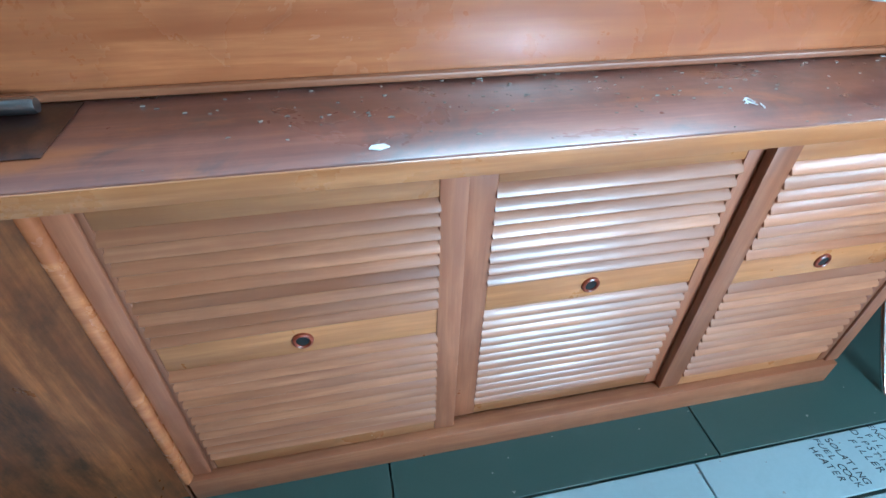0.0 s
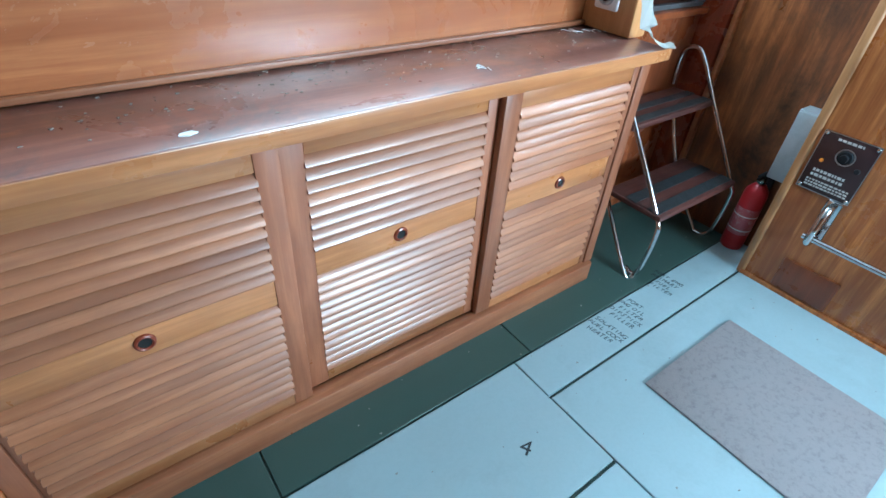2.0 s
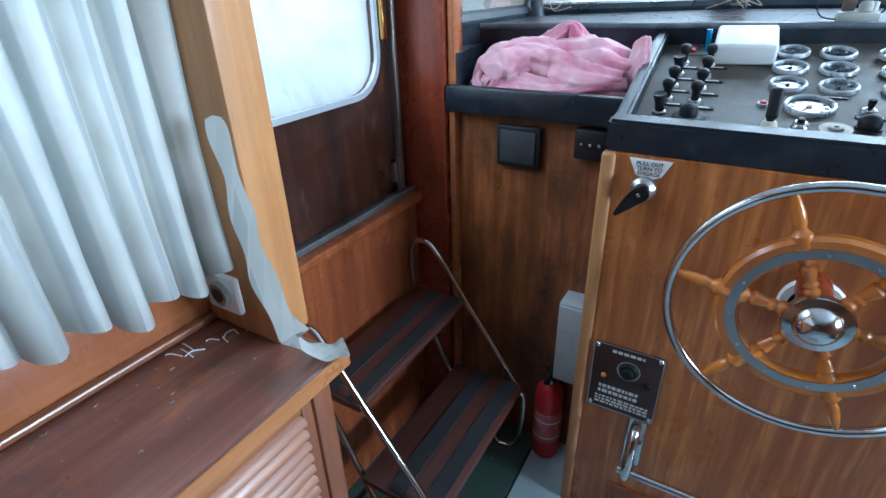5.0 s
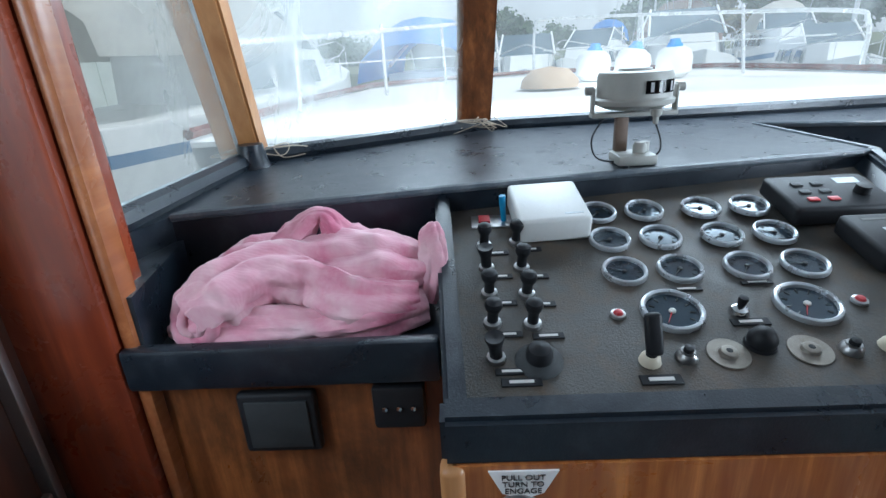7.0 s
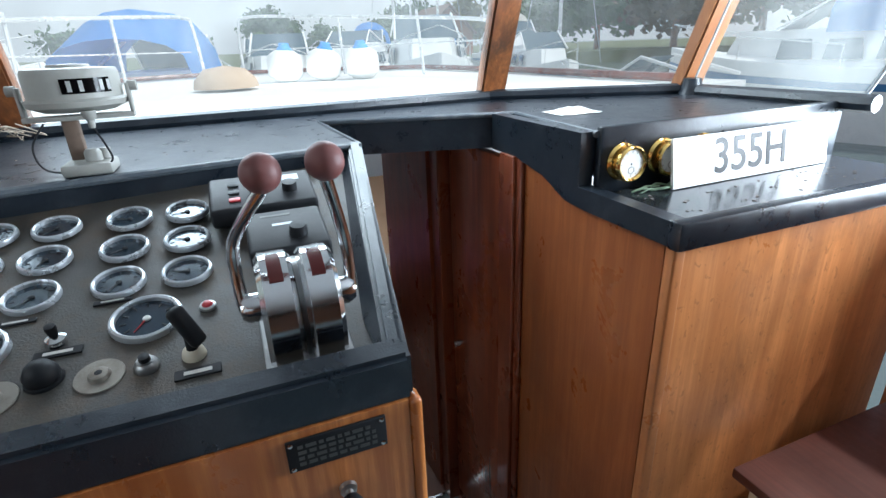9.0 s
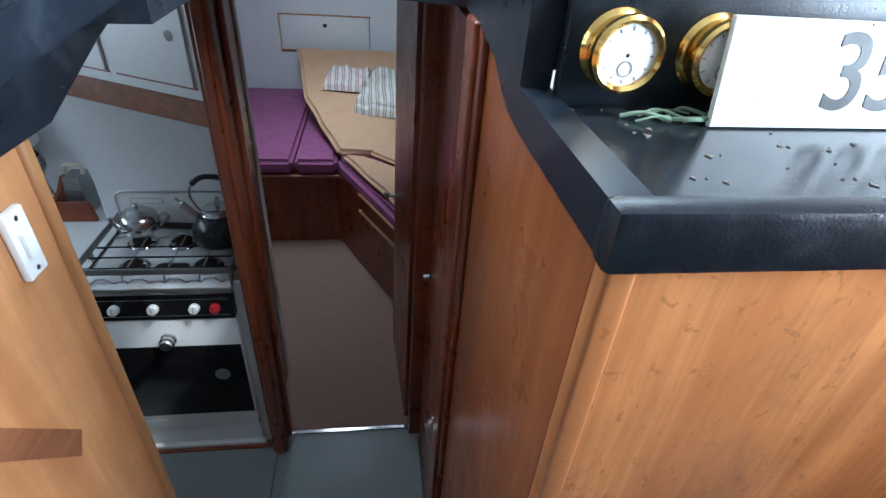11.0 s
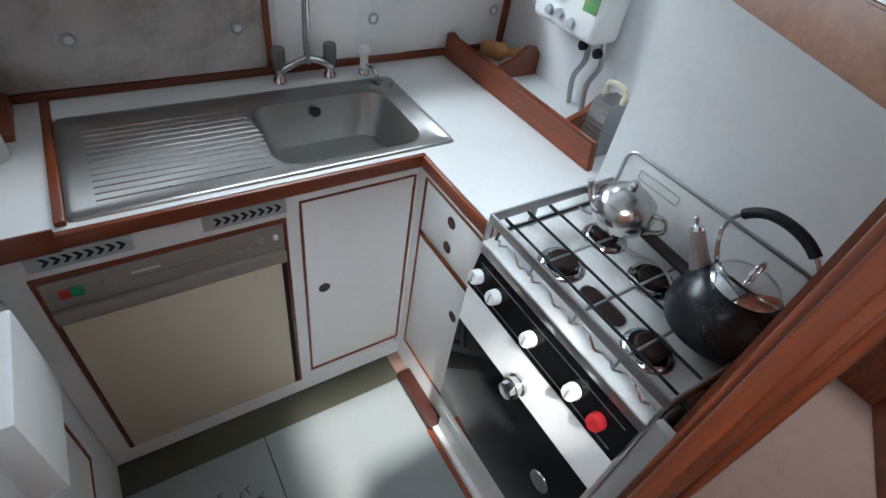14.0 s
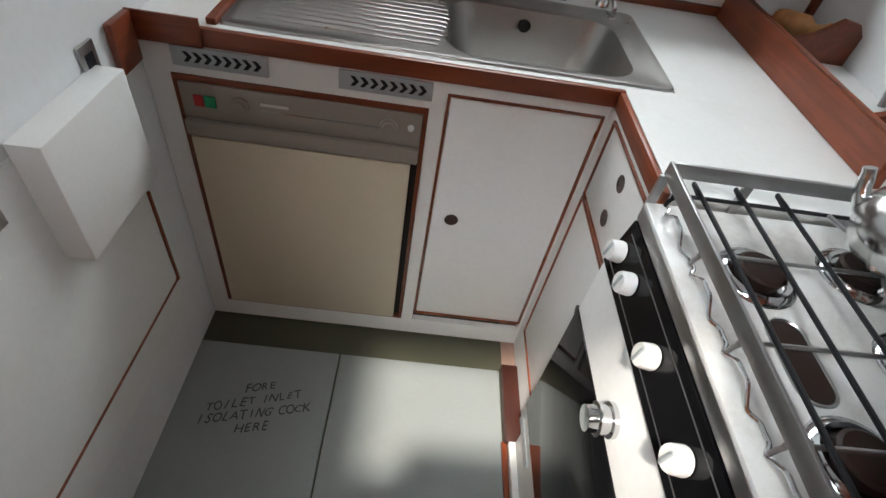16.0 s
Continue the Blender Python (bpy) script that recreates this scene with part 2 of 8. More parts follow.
wood_ply_z = wood("light_ply_z", (0.51, 0.25, 0.105), (0.37, 0.155, 0.058), 2, 0.4, grain=0.7)
# aft face colour lightened for the sun's glow; the side stays redder
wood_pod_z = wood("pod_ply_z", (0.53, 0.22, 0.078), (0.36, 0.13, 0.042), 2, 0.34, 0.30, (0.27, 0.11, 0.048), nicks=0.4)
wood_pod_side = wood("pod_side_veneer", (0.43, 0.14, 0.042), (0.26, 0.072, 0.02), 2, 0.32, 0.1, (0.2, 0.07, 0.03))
wood_red_y = wood("galley_trim_y", (0.25, 0.055, 0.018), (0.14, 0.028, 0.010), 1, 0.35)
wood_red_x = wood("galley_trim_x", (0.24, 0.055, 0.018), (0.14, 0.028, 0.010), 0, 0.35)
wood_red_z = wood("cabin_mahogany_z", (0.31, 0.075, 0.026), (0.14, 0.030, 0.011), 2, 0.28)
vinyl = paint("dark_blue_vinyl", (0.009, 0.014, 0.021), 0.30, 0.9, (0.036, 0.045, 0.056), 0.10, 15)
# lighter copy of the vinyl, for light caught along the bead
lit_vinyl = paint("lit_vinyl_edge", (0.07, 0.085, 0.10), 0.32, 0.8, (0.2, 0.21, 0.22), 0.08, 25)
dash_panel = paint("dash_panel_brown", (0.040, 0.037, 0.032), 0.55, 1.0, (0.085, 0.058, 0.035), 0.25, 13, spread=0.46)
floor_blue = paint("pale_blue_floor_paint", (0.36, 0.47, 0.50), 0.45, 0.35, (0.2, 0.24, 0.24), 0.05, 4)
floor_green = paint("dark_green_floor_paint", (0.050, 0.088, 0.074), 0.45, 0.5, (0.075, 0.105, 0.09), 0.08, 6)
floor_olive = paint("olive_floor_paint", (0.055, 0.056, 0.036), 0.5, 0.5, (0.09, 0.08, 0.05), 0.08, 6)
floor_grey = paint("grey_galley_floor", (0.24, 0.265, 0.265), 0.38, 0.4, (0.17, 0.17, 0.15), 0.05, 4)
mat_carpet = paint("mauve_mat", (0.43, 0.40, 0.405), 0.95, 0.9, (0.24, 0.22, 0.23), 0.6, 70)
carpet = paint("brown_carpet", (0.34, 0.215, 0.17), 0.95, 0.4, (0.22, 0.14, 0.11), 0.6, 20)
white_lam = paint("white_laminate", (0.74, 0.75, 0.74), 0.35, 0.25, (0.5, 0.49, 0.45), 0.03, 3)
white_wall = paint("white_bulkhead", (0.72, 0.74, 0.75), 0.5, 0.3, (0.5, 0.5, 0.48), 0.04, 3)
white_plastic = paint("white_plastic", (0.78, 0.79, 0.78), 0.35, 0.1, (0.55, 0.54, 0.5), 0.02)
cream = paint("cream_fridge_front", (0.56, 0.50, 0.38), 0.45, 0.2, (0.42, 0.37, 0.28), 0.02)
chrome = paint("chrome", (0.62, 0.63, 0.64), 0.12, 0.3, (0.3, 0.28, 0.26), 0.01, 20, metal=1.0)
steel = paint("brushed_steel", (0.42, 0.42, 0.42), 0.33, 0.5, (0.26, 0.25, 0.24), 0.03, 8, metal=1.0)
brass = paint("polished_brass", (0.75, 0.50, 0.16), 0.16, 0.2, (0.4, 0.25, 0.08), 0.01, metal=1.0)
alu = paint("grey_aluminium", (0.42, 0.46, 0.48), 0.45, 0.5, (0.25, 0.28, 0.28), 0.08, 12, metal=0.3)
black = paint("black_plastic", (0.012, 0.013, 0.015), 0.48, 0.3, (0.04, 0.04, 0.045), 0.05)
black.node_tree.nodes["Principled BSDF"].inputs["Specular IOR Level"].default_value = 0.22
black_gloss = paint("black_glass", (0.006, 0.006, 0.007), 0.06, 0.1, (0.02, 0.02, 0.02), 0.0)
black_gloss.node_tree.nodes["Principled BSDF"].inputs["Specular IOR Level"].default_value = 0.2
# near-black colour that stands for shade in gaps and holes
gap_shade = paint("gap_shade", (0.01, 0.009, 0.008), 0.8)
red = paint("red_enamel", (0.40, 0.014, 0.022), 0.35, 0.1)
clear_pane = glass("window_glass", (0.97, 0.99, 0.98), 0.09)
hazy_pane = glass("hazy_window_glass", (0.97, 0.99, 0.98), 0.4)
# strong white haze puts the outdoor glare into the door pane
glare_pane = glass("glare_door_glass", (0.97, 0.99, 0.98), 0.66)

# ---- structure: wheelhouse ----
FLOOR, LOW = 0.0, -0.68
PORT, STBD, AFT, ROOF = 1.22, -1.52, -1.0, 1.98
structure("floor", boxes(((AFT, STBD - 0.1, -0.06), (2.6, PORT + 0.1, -0.004)), ((2.6, 0.0, -0.06), (2.86, PORT + 0.14, -0.004)), ((2.6, STBD - 0.1, -0.06), (2.78, -0.705, -0.004))), floor_green, "dark green painted wheelhouse floor along the edges", "floor")


def floor_board(x0, x1, y0, y1):
    return one((x0 + 0.002, y0 + 0.002, -0.004), (x1 - 0.002, y1 - 0.002, 0.006), 0.0015, 1)


wh_floor = thing("floor_boards", (1.5, 0, 0), "pale blue painted removable floor boards in the wheelhouse", "floor", "", "structure")
for x0, x1, y0, y1 in ((-0.9, 1.55, 0.47, 0.83), (1.55, 2.74, 0.69, 0.83), (1.55, 2.552, 0.0, 0.685), (-0.9, 1.55, -0.3, 0.465), (1.55, 2.74, -0.7, -0.005), (-0.9, 1.55, -1.2, -0.305)):
    part("floor_board", floor_board(x0, x1, y0, y1), floor_blue, wh_floor)
for x0, x1 in ((-0.9, 0.86), (0.86, 1.62), (1.62, 2.69)):
    part("floor_board", floor_board(x0, x1, 0.832, 1.19), floor_green, wh_floor, "dark green painted edge board")

# port side: low wall, window strip, wall over the window
wall = bmesh.new()
box(wall, (AFT, PORT, 0), (2.09, PORT + 0.08, 1.03))
box(wall, (AFT, PORT, 1.72), (2.09, PORT + 0.08, ROOF))
box(wall, (AFT, PORT, 1.03), (-0.6, PORT + 0.08, 1.72))
structure("wall_port", wall, wood_wall_x, "varnished mahogany side panel of the wheelhouse", "wall")
structure("trim_port_sill", one((-0.6, PORT - 0.022, 0.955), (2.09, PORT - 0.001, 0.99), 0.008), wood_wall_x, "varnished timber window sill strip", "trim")
structure("trim_port_shelf", boxes(((0.1, PORT - 0.018, 0.79), (2.05, PORT - 0.001, 0.803)), bevel=0.004), wood_cab_x, "thin timber bead behind the shelf", "trim")
win = thing("window_1", (0.7, PORT + 0.04, 1.03), "long side window in a weathered grey aluminium frame", "window", "", "structure")
part("window_frame", boxes(((-0.6, PORT - 0.012, 0.992), (2.09, PORT + 0.07, 1.05)), ((-0.6, PORT - 0.004, 1.68), (2.09, PORT + 0.06, 1.718)), ((-0.6, PORT, 1.05), (-0.56, PORT + 0.06, 1.68)), bevel=0.006), alu, win)
pane = part("pane", one((-0.56, PORT + 0.03, 1.04), (2.09, PORT + 0.036, 1.69)), clear_pane, win)
pane.visible_shadow = False

# starboard side wall, unseen; its window opening is cut short to darken the aft end
wall = bmesh.new()
box(wall, (AFT, STBD - 0.08, 0), (2.72, STBD, 1.03))
box(wall, (AFT, STBD - 0.08, 1.72), (3.4, STBD, ROOF))
box(wall, (AFT, STBD - 0.08, 1.03), (1.85, STBD, 1.72))
box(wall, (2.62, STBD - 0.08, 1.03), (2.74, STBD, 1.72))
structure("wall_starboard", wall, wood_wall_x, "varnished mahogany side panel of the wheelhouse", "wall")
# aft wall, out of view; left solid so no light enters from aft
structure("wall_aft", one((AFT - 0.06, STBD, 0), (AFT, PORT, ROOF)), wood_dark_z, "unseen varnished aft bulkhead", "wall")
# made-up roof opening lets the sun and a fill lamp reach below
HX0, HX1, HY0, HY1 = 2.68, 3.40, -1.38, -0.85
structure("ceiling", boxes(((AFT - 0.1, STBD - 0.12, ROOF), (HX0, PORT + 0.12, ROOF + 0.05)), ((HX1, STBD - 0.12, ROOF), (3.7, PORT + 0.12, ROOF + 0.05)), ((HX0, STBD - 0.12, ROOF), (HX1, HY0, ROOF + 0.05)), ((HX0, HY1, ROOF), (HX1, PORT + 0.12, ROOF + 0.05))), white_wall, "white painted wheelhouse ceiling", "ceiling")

# port side door: panel under it, dark door leaf with a window, posts either side
structure("wall_door_panel", one((2.16, PORT + 0.02, 0), (2.70, PORT + 0.08, 0.775)), wood_panel_z, "varnished mahogany panel under the side door", "wall")
structure("trim_door_sill", boxes(((2.16, PORT - 0.005, 0.762), (2.70, PORT + 0.055, 0.785)), bevel=0.005), wood_panel_z, "timber nosing under the side door", "trim")
structure("trim_door_track", boxes(((2.16, PORT + 0.022, 0.786), (2.70, PORT + 0.10, 0.797)), ((2.16, PORT + 0.018, 0.797), (2.70, PORT + 0.024, 0.804)), bevel=0.002), paint("dirty_track", (0.14, 0.145, 0.15), 0.4, 0.8, (0.04, 0.035, 0.03), 0.1, 25, metal=0.4), "dirty metal sliding track under the side door", "trim")
door = thing("door_1", (2.45, PORT + 0.07, 0.8), "dark weathered timber side door with a rounded window", "door", "", "structure")


def rounded(cx, cz, w, h, r, n=6):
    out = []
    for k, (sx, sz) in enumerate(((1, 1), (-1, 1), (-1, -1), (1, -1))):
        for i in range(n + 1):
            a = math.pi / 2 * (k + i / n)
            out.append((cx + sx * (w / 2 - r) + r * math.cos(a), cz + sz * (h / 2 - r) + r * math.sin(a)))
    return out


def frame_plate(bm, outer, inner, axis, lo, hi):
    """A plate between two loops of equal length, pushed along an axis."""
    def at(p, v):
        q = list(p)
        q.insert(axis, v)
        return q
    loops = [[bm.verts.new(at(p, v)) for p in loop] for loop, v in ((outer, lo), (inner, lo), (inner, hi), (outer, hi))]
    n = len(outer)
    for a, b in zip(loops, loops[1:] + loops[:1]):
        for i in range(n):
            bm.faces.new((a[i], a[(i + 1) % n], b[(i + 1) % n], b[i]))
    return bm


hole = rounded(2.36, 1.40, 0.50, 0.65, 0.09)
plate = rounded(2.42, 1.33, 0.60, 1.06, 0.004)
part("leaf", frame_plate(bmesh.new(), plate, hole, 1, PORT + 0.05, PORT + 0.085), wood_door, door, "dark stained water-marked timber", smooth=False)
part("window_frame", frame_plate(bmesh.new(), rounded(2.36, 1.40, 0.518, 0.668, 0.098), rounded(2.36, 1.40, 0.492, 0.642, 0.088), 1, PORT + 0.043, PORT + 0.052), alu, door, "grey rubber and metal window seal")
pane = part("pane", one((2.1, PORT + 0.065, 1.06), (2.62, PORT + 0.069, 1.74)), glare_pane, door, "hazy pane whitened for the glare outside")
pane.visible_shadow = False
part("channel", boxes(((2.655, PORT + 0.028, 0.80), (2.668, PORT + 0.05, 1.9)), bevel=0.002), steel, door, "metal edge channel")
bm = lathe(bmesh.new(), [(0.001, 0), (0.012, 0.002), (0.014, 0.01), (0.009, 0.02), (0.001, 0.022)], pose(2.635, PORT + 0.044, 1.30, 90), 14)
box(bm, (2.622, PORT + 0.034, 1.19), (2.642, PORT + 0.049, 1.28), 0.004)
part("catch", bm, brass, door, "brass door catch")
part("bolt", boxes(((2.632, PORT + 0.032, 0.83), (2.65, PORT + 0.05, 0.885)), ((2.637, PORT + 0.022, 0.80), (2.645, PORT + 0.034, 0.90)), bevel=0.002), steel, door, "small steel bolt")

post = thing("post_port_forward", (2.72, 1.17, 0), "dark red mahogany corner post beside the side door", "post", "", "structure")
part("body", one((2.70, 1.135, 0), (2.80, PORT + 0.12, ROOF), 0.006), wood_post, post)
part("bead", one((2.712, 1.112, 0), (2.75, 1.134, ROOF), 0.008), wood_wall_x, post, "paler timber bead")
post = thing("post_port_aft", (2.03, 1.13, 0.79), "pale varnished oak post at the end of the shelf", "post", "", "structure")
part("body", one((2.008, 1.05, 0.788), (2.08, PORT - 0.001, ROOF), 0.008), wood_light_z, post)
part("handhold", one((1.985, 1.012, 1.32), (2.05, 1.049, 1.7), 0.016, 3), wood_post, post, "dark rounded timber handhold")

# dashboard wall to port of the helm, main console, starboard pod
structure("wall_dash_port", one((2.735, 0.70, 0), (2.775, 1.115, 1.02)), wood_dark_z, "stained and blotched teak panel beneath the dashboard", "wall")
console = thing("helm_console", (2.8, 0.3, 0), "varnished sapele helm console", "console", "", "structure")
part("front_panel", one((2.556, -0.087, 0.012), (2.586, 0.685, 1.012)), wood_dash_z, console)
part("corner_bead", one((2.548, 0.672, 0.0), (2.578, 0.70, 1.012), 0.009, 3), wood_light_z, console, "pale corner bead")
part("corner_bead", one((2.552, -0.104, 0.0), (2.582, -0.0875, 1.012), 0.007, 3), wood_dash_z, console)
part("side_panel", one((2.59, 0.67, 0), (2.76, 0.69, 1.0)), wood_dash_z, console)
part("starboard_panel", one((2.585, -0.085, LOW), (3.022, -0.066, 1.0)), wood_ply_z, console, "pale varnished plywood side panel")
part("rounded_edge", one((3.022, -0.092, LOW), (3.044, -0.058, 1.02), 0.007, 3), wood_light_z, console, "worn rounded timber edge")
part("foot_bead", one((2.545, -0.09, 0.0), (2.556, 0.685, 0.02), 0.004), wood_dash_z, console)
bm = ring_faces(bmesh.new(), [[(x, y, z) for x, z in ((2.72, 0.90), (2.905, 0.645), (2.885, 0.615), (2.70, 0.87))] for y in (-0.098, -0.0855)])
part("side_batten", bm, wood_cab_x, console, "slanting timber batten on the side panel", smooth=False)
part("hatch_cover", one((2.548, 0.405, 0.025), (2.5565, 0.58, 0.142), 0.004), wood_panel_z, console, "small square timber hatch cover")

# dark vinyl dashboard top: lips, tray, sloped instrument board, platform
dash = thing("dashboard", (3.1, 0.2, 1.0), "dark blue-black vinyl dashboard with a sloped instrument board", "dashboard", "", "structure")
Z0, Z1, X0, X1 = 1.068, 1.185, 2.565, 3.03


def slope(x):
    return Z0 + (x - X0) * (Z1 - Z0) / (X1 - X0)


def slab(bm, quad, z_lo):
    """A solid under four corners (x, y, z), down to z_lo below each."""
    return ring_faces(bm, [[(x, y, z + z_lo) for x, y, z in quad], quad])


bm = slab(bmesh.new(), [(X0 - 0.006, -0.096, Z0 + 0.002), (X0 - 0.006, 0.697, Z0 + 0.002), (X0 + 0.03, 0.697, slope(X0 + 0.03) + 0.003), (X0 + 0.03, -0.096, slope(X0 + 0.03) + 0.003)], -0.062)
bmesh.ops.bevel(bm, geom=bm.edges[:], offset=0.006, segments=2, affect="EDGES")
part("front_lip", bm, vinyl, dash)
bm = slab(bmesh.new(), [(X0, 0.665, Z0 + 0.001), (X0, 0.692, Z0 + 0.001), (X1 + 0.02, 0.712, Z1 + 0.004), (X1 + 0.02, 0.685, Z1 + 0.004)], -0.06)
bmesh.ops.bevel(bm, geom=bm.edges[:], offset=0.006, segments=2, affect="EDGES")
part("port_rim", bm, vinyl, dash)
bm = slab(bmesh.new(), [(X0, -0.091, Z0 + 0.001), (X0, -0.066, Z0 + 0.001), (3.2, -0.175, slope(3.2) - 0.02), (3.2, -0.205, slope(3.2) - 0.02)], -0.06)
bmesh.ops.bevel(bm, geom=bm.edges[:], offset=0.006, segments=2, affect="EDGES")
part("starboard_rim", bm, vinyl, dash)
DEEP = 0.036
bm = slab(bmesh.new(), [(X0 + 0.02, -0.075, slope(X0 + 0.02) - DEEP), (X0 + 0.02, 0.675, slope(X0 + 0.02) - DEEP), (3.06, 0.69, slope(3.06) - DEEP), (3.2, -0.19, slope(3.2) - DEEP - 0.02)], -0.02)
part("instrument_board", bm, dash_panel, dash, "brown-black textured instrument board", smooth=False)
# platform under the windscreen, with its upstand, and the lintel across the companionway
PLAT = 1.2
plat = [(3.045, 0.70), (2.945, 1.16), (2.78, 1.20), (3.43, 1.26), (3.86, 0.62), (3.92, -0.15), (3.90, -0.90), (3.60, -1.56), (3.032, -1.52), (3.032, -0.70), (3.45, -0.735), (3.615, -0.18), (3.19, -0.20)]
bm = prism(bmesh.new(), [(x, y) for x, y in plat], 2, PLAT - 0.10, PLAT)
part("platform", bm, vinyl, dash, "dusty dark platform under the windscreen", smooth=False)
for name, pts in (("platform_bead", [(3.045, 0.71), (3.19, -0.20), (3.615, -0.18), (3.45, -0.735), (3.02, -0.70)]), ("tray_bead", [(3.045, 0.70), (2.945, 1.16)])):
    part(name, tube(bmesh.new(), [(x, y, PLAT - 0.002) for x, y in pts], 0.008, 8), lit_vinyl, dash, "pale vinyl edge with caught light painted in")
fas_line = [(2.575, 1.005), (2.575, 1.058), (3.19, 1.19), (3.60, 1.195), (3.60, 1.125), (3.435, 1.118), (3.25, 1.065), (3.08, 1.004)]
rings = []
for off in (0.0, 0.03):
    rings.append([(x, -0.098 - max(0, min(x, 3.2) - 2.575) * 0.165 * (1 if z > 1.15 else 0.0) + off, z) for x, z in fas_line])
part("starboard_fascia", ring_faces(bmesh.new(), rings), vinyl, dash, smooth=False)
# port tray
bm = bmesh.new()
box(bm, (2.70, 0.70, 1.018), (2.725, 1.135, 1.083), 0.007)
part("tray_lip", bm, vinyl, dash)
part("tray_floor", prism(bmesh.new(), [(2.72, 0.70), (3.06, 0.70), (2.95, 1.2), (2.72, 1.2)], 2, 1.04, 1.055), vinyl, dash, smooth=False)
part("tray_back", prism(bmesh.new(), [(3.045, 0.705), (2.945, 1.165), (2.97, 1.17), (3.07, 0.71)], 2, 1.05, 1.192), vinyl, dash, smooth=False)
part("tray_end", prism(bmesh.new(), [(2.72, 1.105), (2.72, 1.21), (3.0, 1.21), (2.95, 1.15)], 2, 1.05, 1.155), vinyl, dash, smooth=False)

# starboard pod
pod = thing("starboard_pod", (2.9, -1.1, 0), "varnished plywood cupboard under the starboard dashboard shelf", "cupboard", "", "structure")
part("aft_face", one((2.745, STBD, 0), (2.775, -0.705, 1.03)), wood_pod_z, pod, "blotched plywood, lightened for the sun's glow")
part("corner_bead", one((2.7405, -0.704, LOW), (2.766, -0.675, 1.028), 0.005, 3), wood_pod_z, pod, "rounded corner bead")
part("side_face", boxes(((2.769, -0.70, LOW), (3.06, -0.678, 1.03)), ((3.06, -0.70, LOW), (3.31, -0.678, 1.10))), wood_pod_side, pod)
part("far_bead", one((3.285, -0.679, LOW), (3.315, -0.664, 1.10), 0.006, 3), wood_red_z, pod)
bm = prism(bmesh.new(), [(2.735, 1.03), (2.735, 1.08), (3.03, 1.08), (3.03, 1.203), (3.46, 1.202), (3.46, 1.10), (3.33, 1.10), (3.18, 1.075), (3.08, 1.035), (3.0, 1.03)], 1, -0.702, -0.664)
part("side_fascia", bm, vinyl, pod, "dark vinyl fascia sweeping up to the lintel", smooth=False)
bm = one((2.72, STBD, 1.026), (2.752, -0.66, 1.084), 0.008)
part("shelf_lip", bm, vinyl, pod)
wet = paint("scuffed_glossy_vinyl", (0.02, 0.026, 0.032), 0.13, 0.6, (0.06, 0.06, 0.06), 0.05, 12)
part("shelf", one((2.74, STBD, 1.04), (3.05, -0.69, 1.064)), wet, pod, "glossy scuffed black shelf")
part("back_board", one((3.008, STBD, 1.06), (3.03, -0.703, 1.215), 0.006), vinyl, pod)

# windscreen: posts, upstand and panes along the curved front
RAKE = -0.46
front = [(2.80, 1.235), (3.427, 1.215), (3.825, 0.61), (3.875, -0.87), (3.578, -1.53), (2.95, -1.545)]
SILL, HEAD = 1.225, 1.90
shield = thing("window_2", (3.6, -0.15, SILL), "raked windscreen in red-brown timber posts above the dashboard", "window", "", "structure")


def leaned(x, y, z):
    return (x + RAKE * (z - SILL), y + (-0.15 - y) * 0.06 * (z - SILL), z)


for i in range(len(front) - 1):
    (ax, ay), (bx, by) = front[i], front[i + 1]
    d = Vector((bx - ax, by - ay, 0)).normalized() * 0.028
    a, b = Vector((ax, ay, 0)) + d, Vector((bx, by, 0)) - d
    nrm = Vector((-d.y, d.x, 0)).normalized() * 0.004
    q = [leaned(a.x, a.y, SILL), leaned(b.x, b.y, SILL), leaned(b.x, b.y, HEAD), leaned(a.x, a.y, HEAD)]
    bm = ring_faces(bmesh.new(), [[Vector(p) - nrm for p in q], [Vector(p) + nrm for p in q]])
    pane = part("pane", bm, hazy_pane if i < 2 else clear_pane, shield, "hazy streaked glass")
    pane.visible_shadow = False
    inn = Vector((-0.02, (-0.15 - (ay + by) / 2) * 0.02, 0))
    bm = bmesh.new()
    tube(bm, [Vector((ax, ay, PLAT + 0.012)) + inn, Vector((bx, by, PLAT + 0.012)) + inn], 0.024, 8)
    part("upstand", bm, vinyl, shield, "dark rounded vinyl upstand")
    bm = bmesh.new()
    for e in ((q[0], q[1]), (q[1], q[2]), (q[3], q[0])):
        tube(bm, e, 0.006, 6)
    part("seal", bm, alu, shield, "grey glazing seal")
for (x, y), w, m in zip(front[1:5], (0.055, 0.055, 0.05, 0.05), (wood_light_z, wood_dark_z, wood_dark_z, wood_pod_z)):
    bm = bmesh.new()
    rings = []
    for z in (SILL - 0.03, HEAD):
        p = Vector(leaned(x, y, z))
        rings.append([p + Vector(k) for k in ((-0.03, -w, 0), (0.03, -w, 0), (0.03, w, 0), (-0.03, w, 0))])
    ring_faces(bm, rings)
    bmesh.ops.bevel(bm, geom=bm.edges[:], offset=0.006, segments=2, affect="EDGES")
    part("post", bm, m, shield)
bm = bmesh.new()
tube(bm, [leaned(x, y, HEAD + 0.02) for x, y in front], 0.05, 8)
part("head_rail", bm, wood_dark_z, shield)

